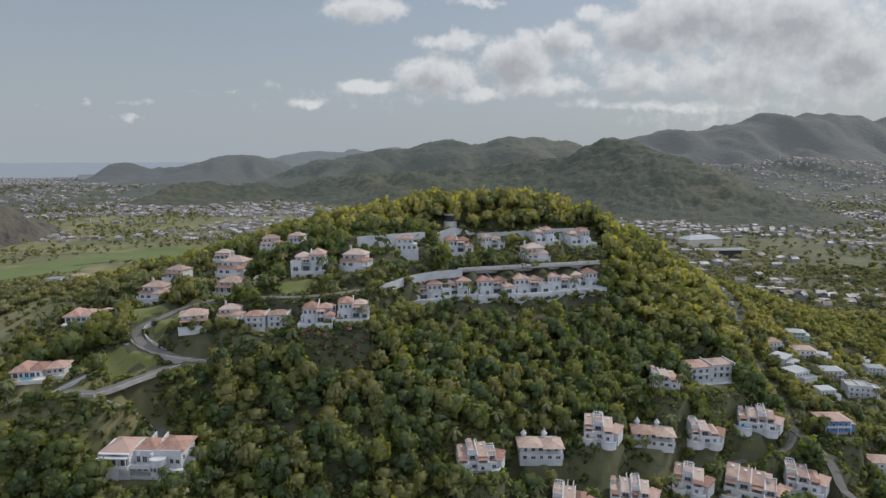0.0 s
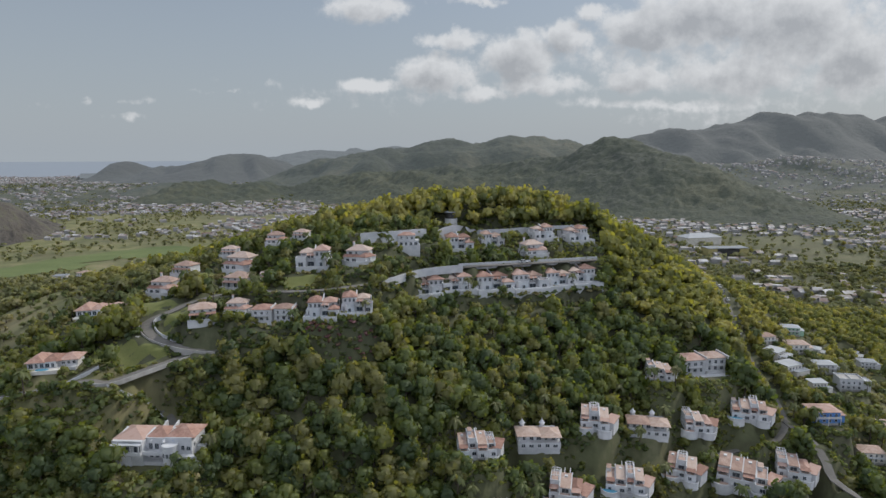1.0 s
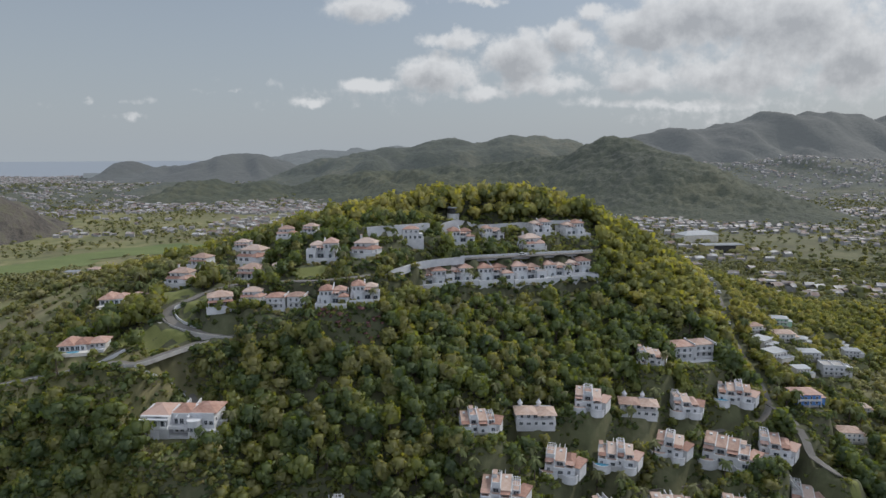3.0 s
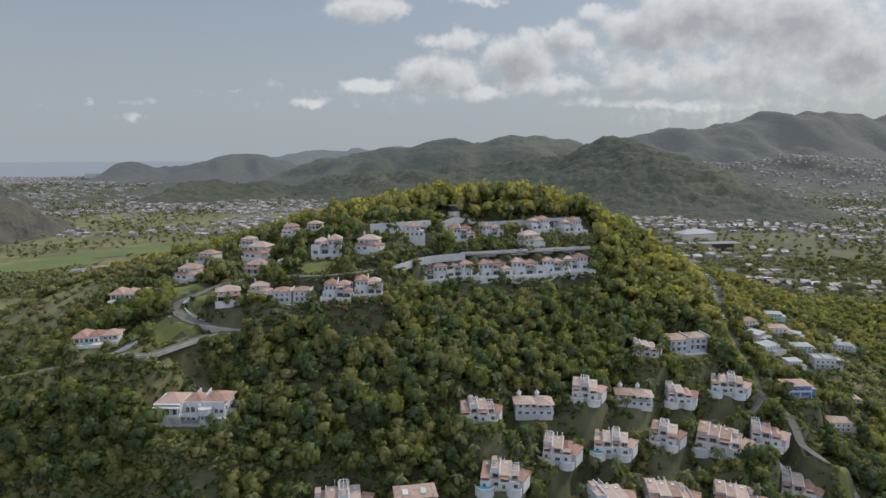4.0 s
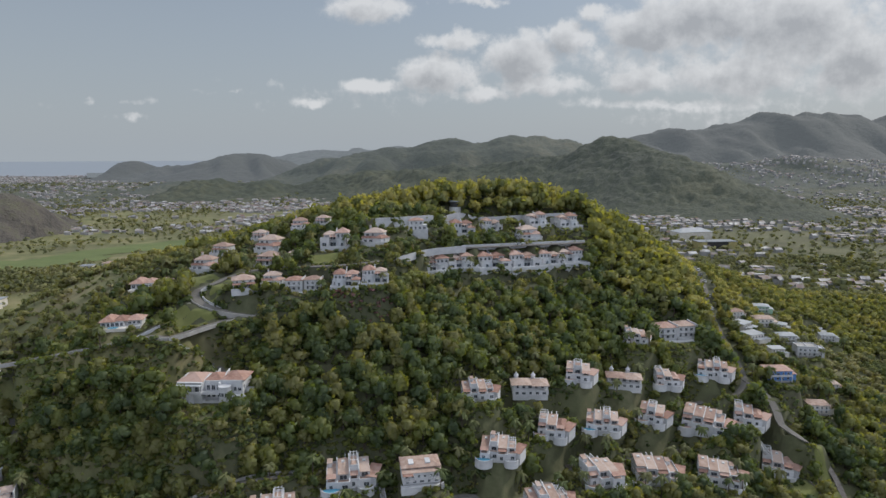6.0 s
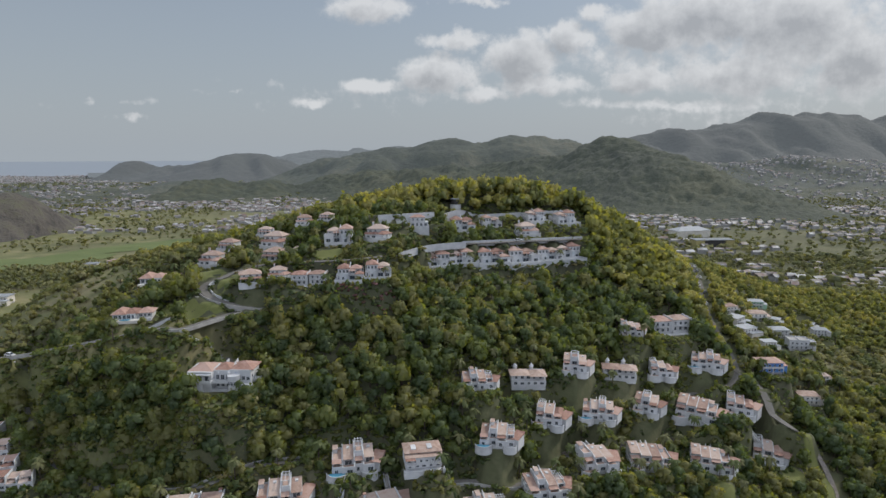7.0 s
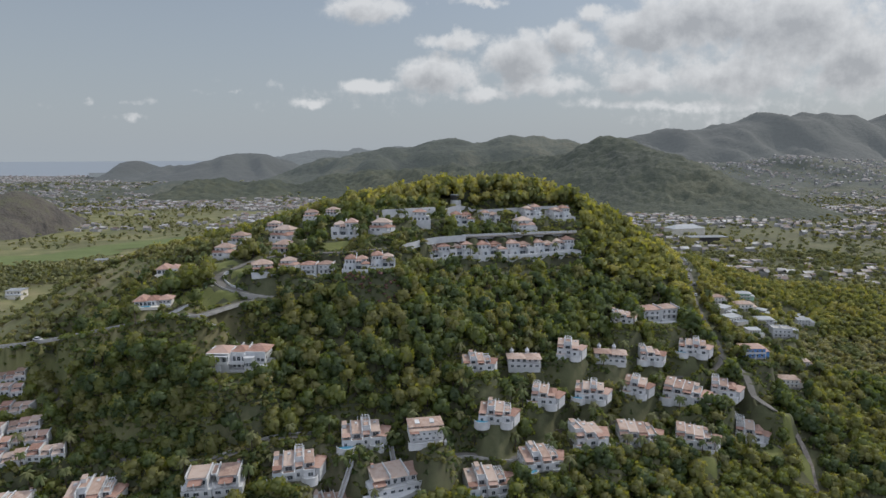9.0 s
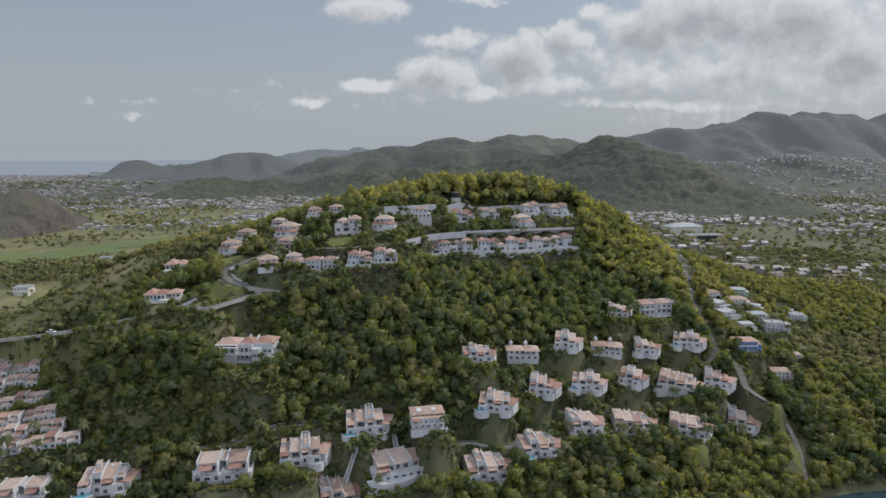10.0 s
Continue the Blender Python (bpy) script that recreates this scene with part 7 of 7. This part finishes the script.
CARWHITE = material("white_car_paint", ((0.6, 0.6, 0.6), (0.66, 0.66, 0.66)), 0.5, 0.3, 0.0)
CARGREY = material("grey_car_paint", ((0.16, 0.17, 0.18), (0.2, 0.21, 0.22)), 0.5, 0.3, 0.0)
white_car, grey_car = car(CARWHITE, "white parked car beside the road"), car(CARGREY, "dark grey parked car beside the road")
used = set()
for way, k, side, grey in (("hill_road", 0.33, 1.0, 0), ("valley_road", 0.06, 1.4, 0), ("valley_road", 0.10, 1.4, 1), ("valley_road", 0.14, 1.4, 0), ("valley_road", 0.19, -1.3, 0),
                           ("valley_road", 0.24, 1.4, 1), ("valley_road", 0.30, 1.4, 0), ("lower_road", 0.80, 1.0, 0), ("lower_road", 0.62, 1.0, 1), ("bend_road", 0.85, 0.8, 0)):
    w = WAYS[way]
    i = int(k * (len(w) - 2))
    q, d = offset(w, side)[i], w[i + 1] - w[i]
    m = pose(q[0], q[1], w[i][2] + 0.14, 0, 0, math.degrees(math.atan2(d[1], d[0])))
    if grey in used:
        copy_thing(grey_car if grey else white_car, m)
    else:
        used.add(grey)
        (grey_car if grey else white_car).matrix_basis = m


# ---- garden stairs ----
def stair(x0, y0, x1, y1, width=1.6):
    """White garden steps down the slope, between low side walls."""
    z0, z1 = land_at(x0, y0), land_at(x1, y1)
    n = max(4, int(abs(z1 - z0) / 0.35))
    length = math.hypot(x1 - x0, y1 - y0)
    st = thing("garden_stair", "white concrete garden steps between low walls", "stairs", "garden stairs")
    st.matrix_basis = pose(x0, y0, z0 + 0.1, 0, 0, math.degrees(math.atan2(y1 - y0, x1 - x0)))
    for i in range(n):
        part("step", boxes((length * i / n, length * (i + 1) / n, -width / 2, width / 2, (z1 - z0) * i / n - 1.2, (z1 - z0) * i / n + 0.1)), CONCRETE, st)
    for s in (-1, 1):
        bm = boxes((0, length, s * width / 2 - 0.12, s * width / 2 + 0.12, -1.2, 0.75))
        for vert in bm.verts:
            vert.co.z += (z1 - z0) * vert.co.x / length
        part("side_wall", bm, WHITE, st)


stair(-24, 150, -20, 138)
stair(-42, 128, -36, 134)
stair(128, 200, 139, 187)
stair(48, 166, 52, 163)
free_wall([(x, y, land_at(x, y)) for x, y in ((144, 186), (146, 178), (146.5, 170))], 0.7, STONE, "low stone wall beside the grass strip", 0.4, 1)
free_wall([(x, y, land_at(x, y)) for x, y in ((96, 151), (103, 150), (110, 153))], 0.8, STONE, "low stone wall below the lawn", 0.4, 1)
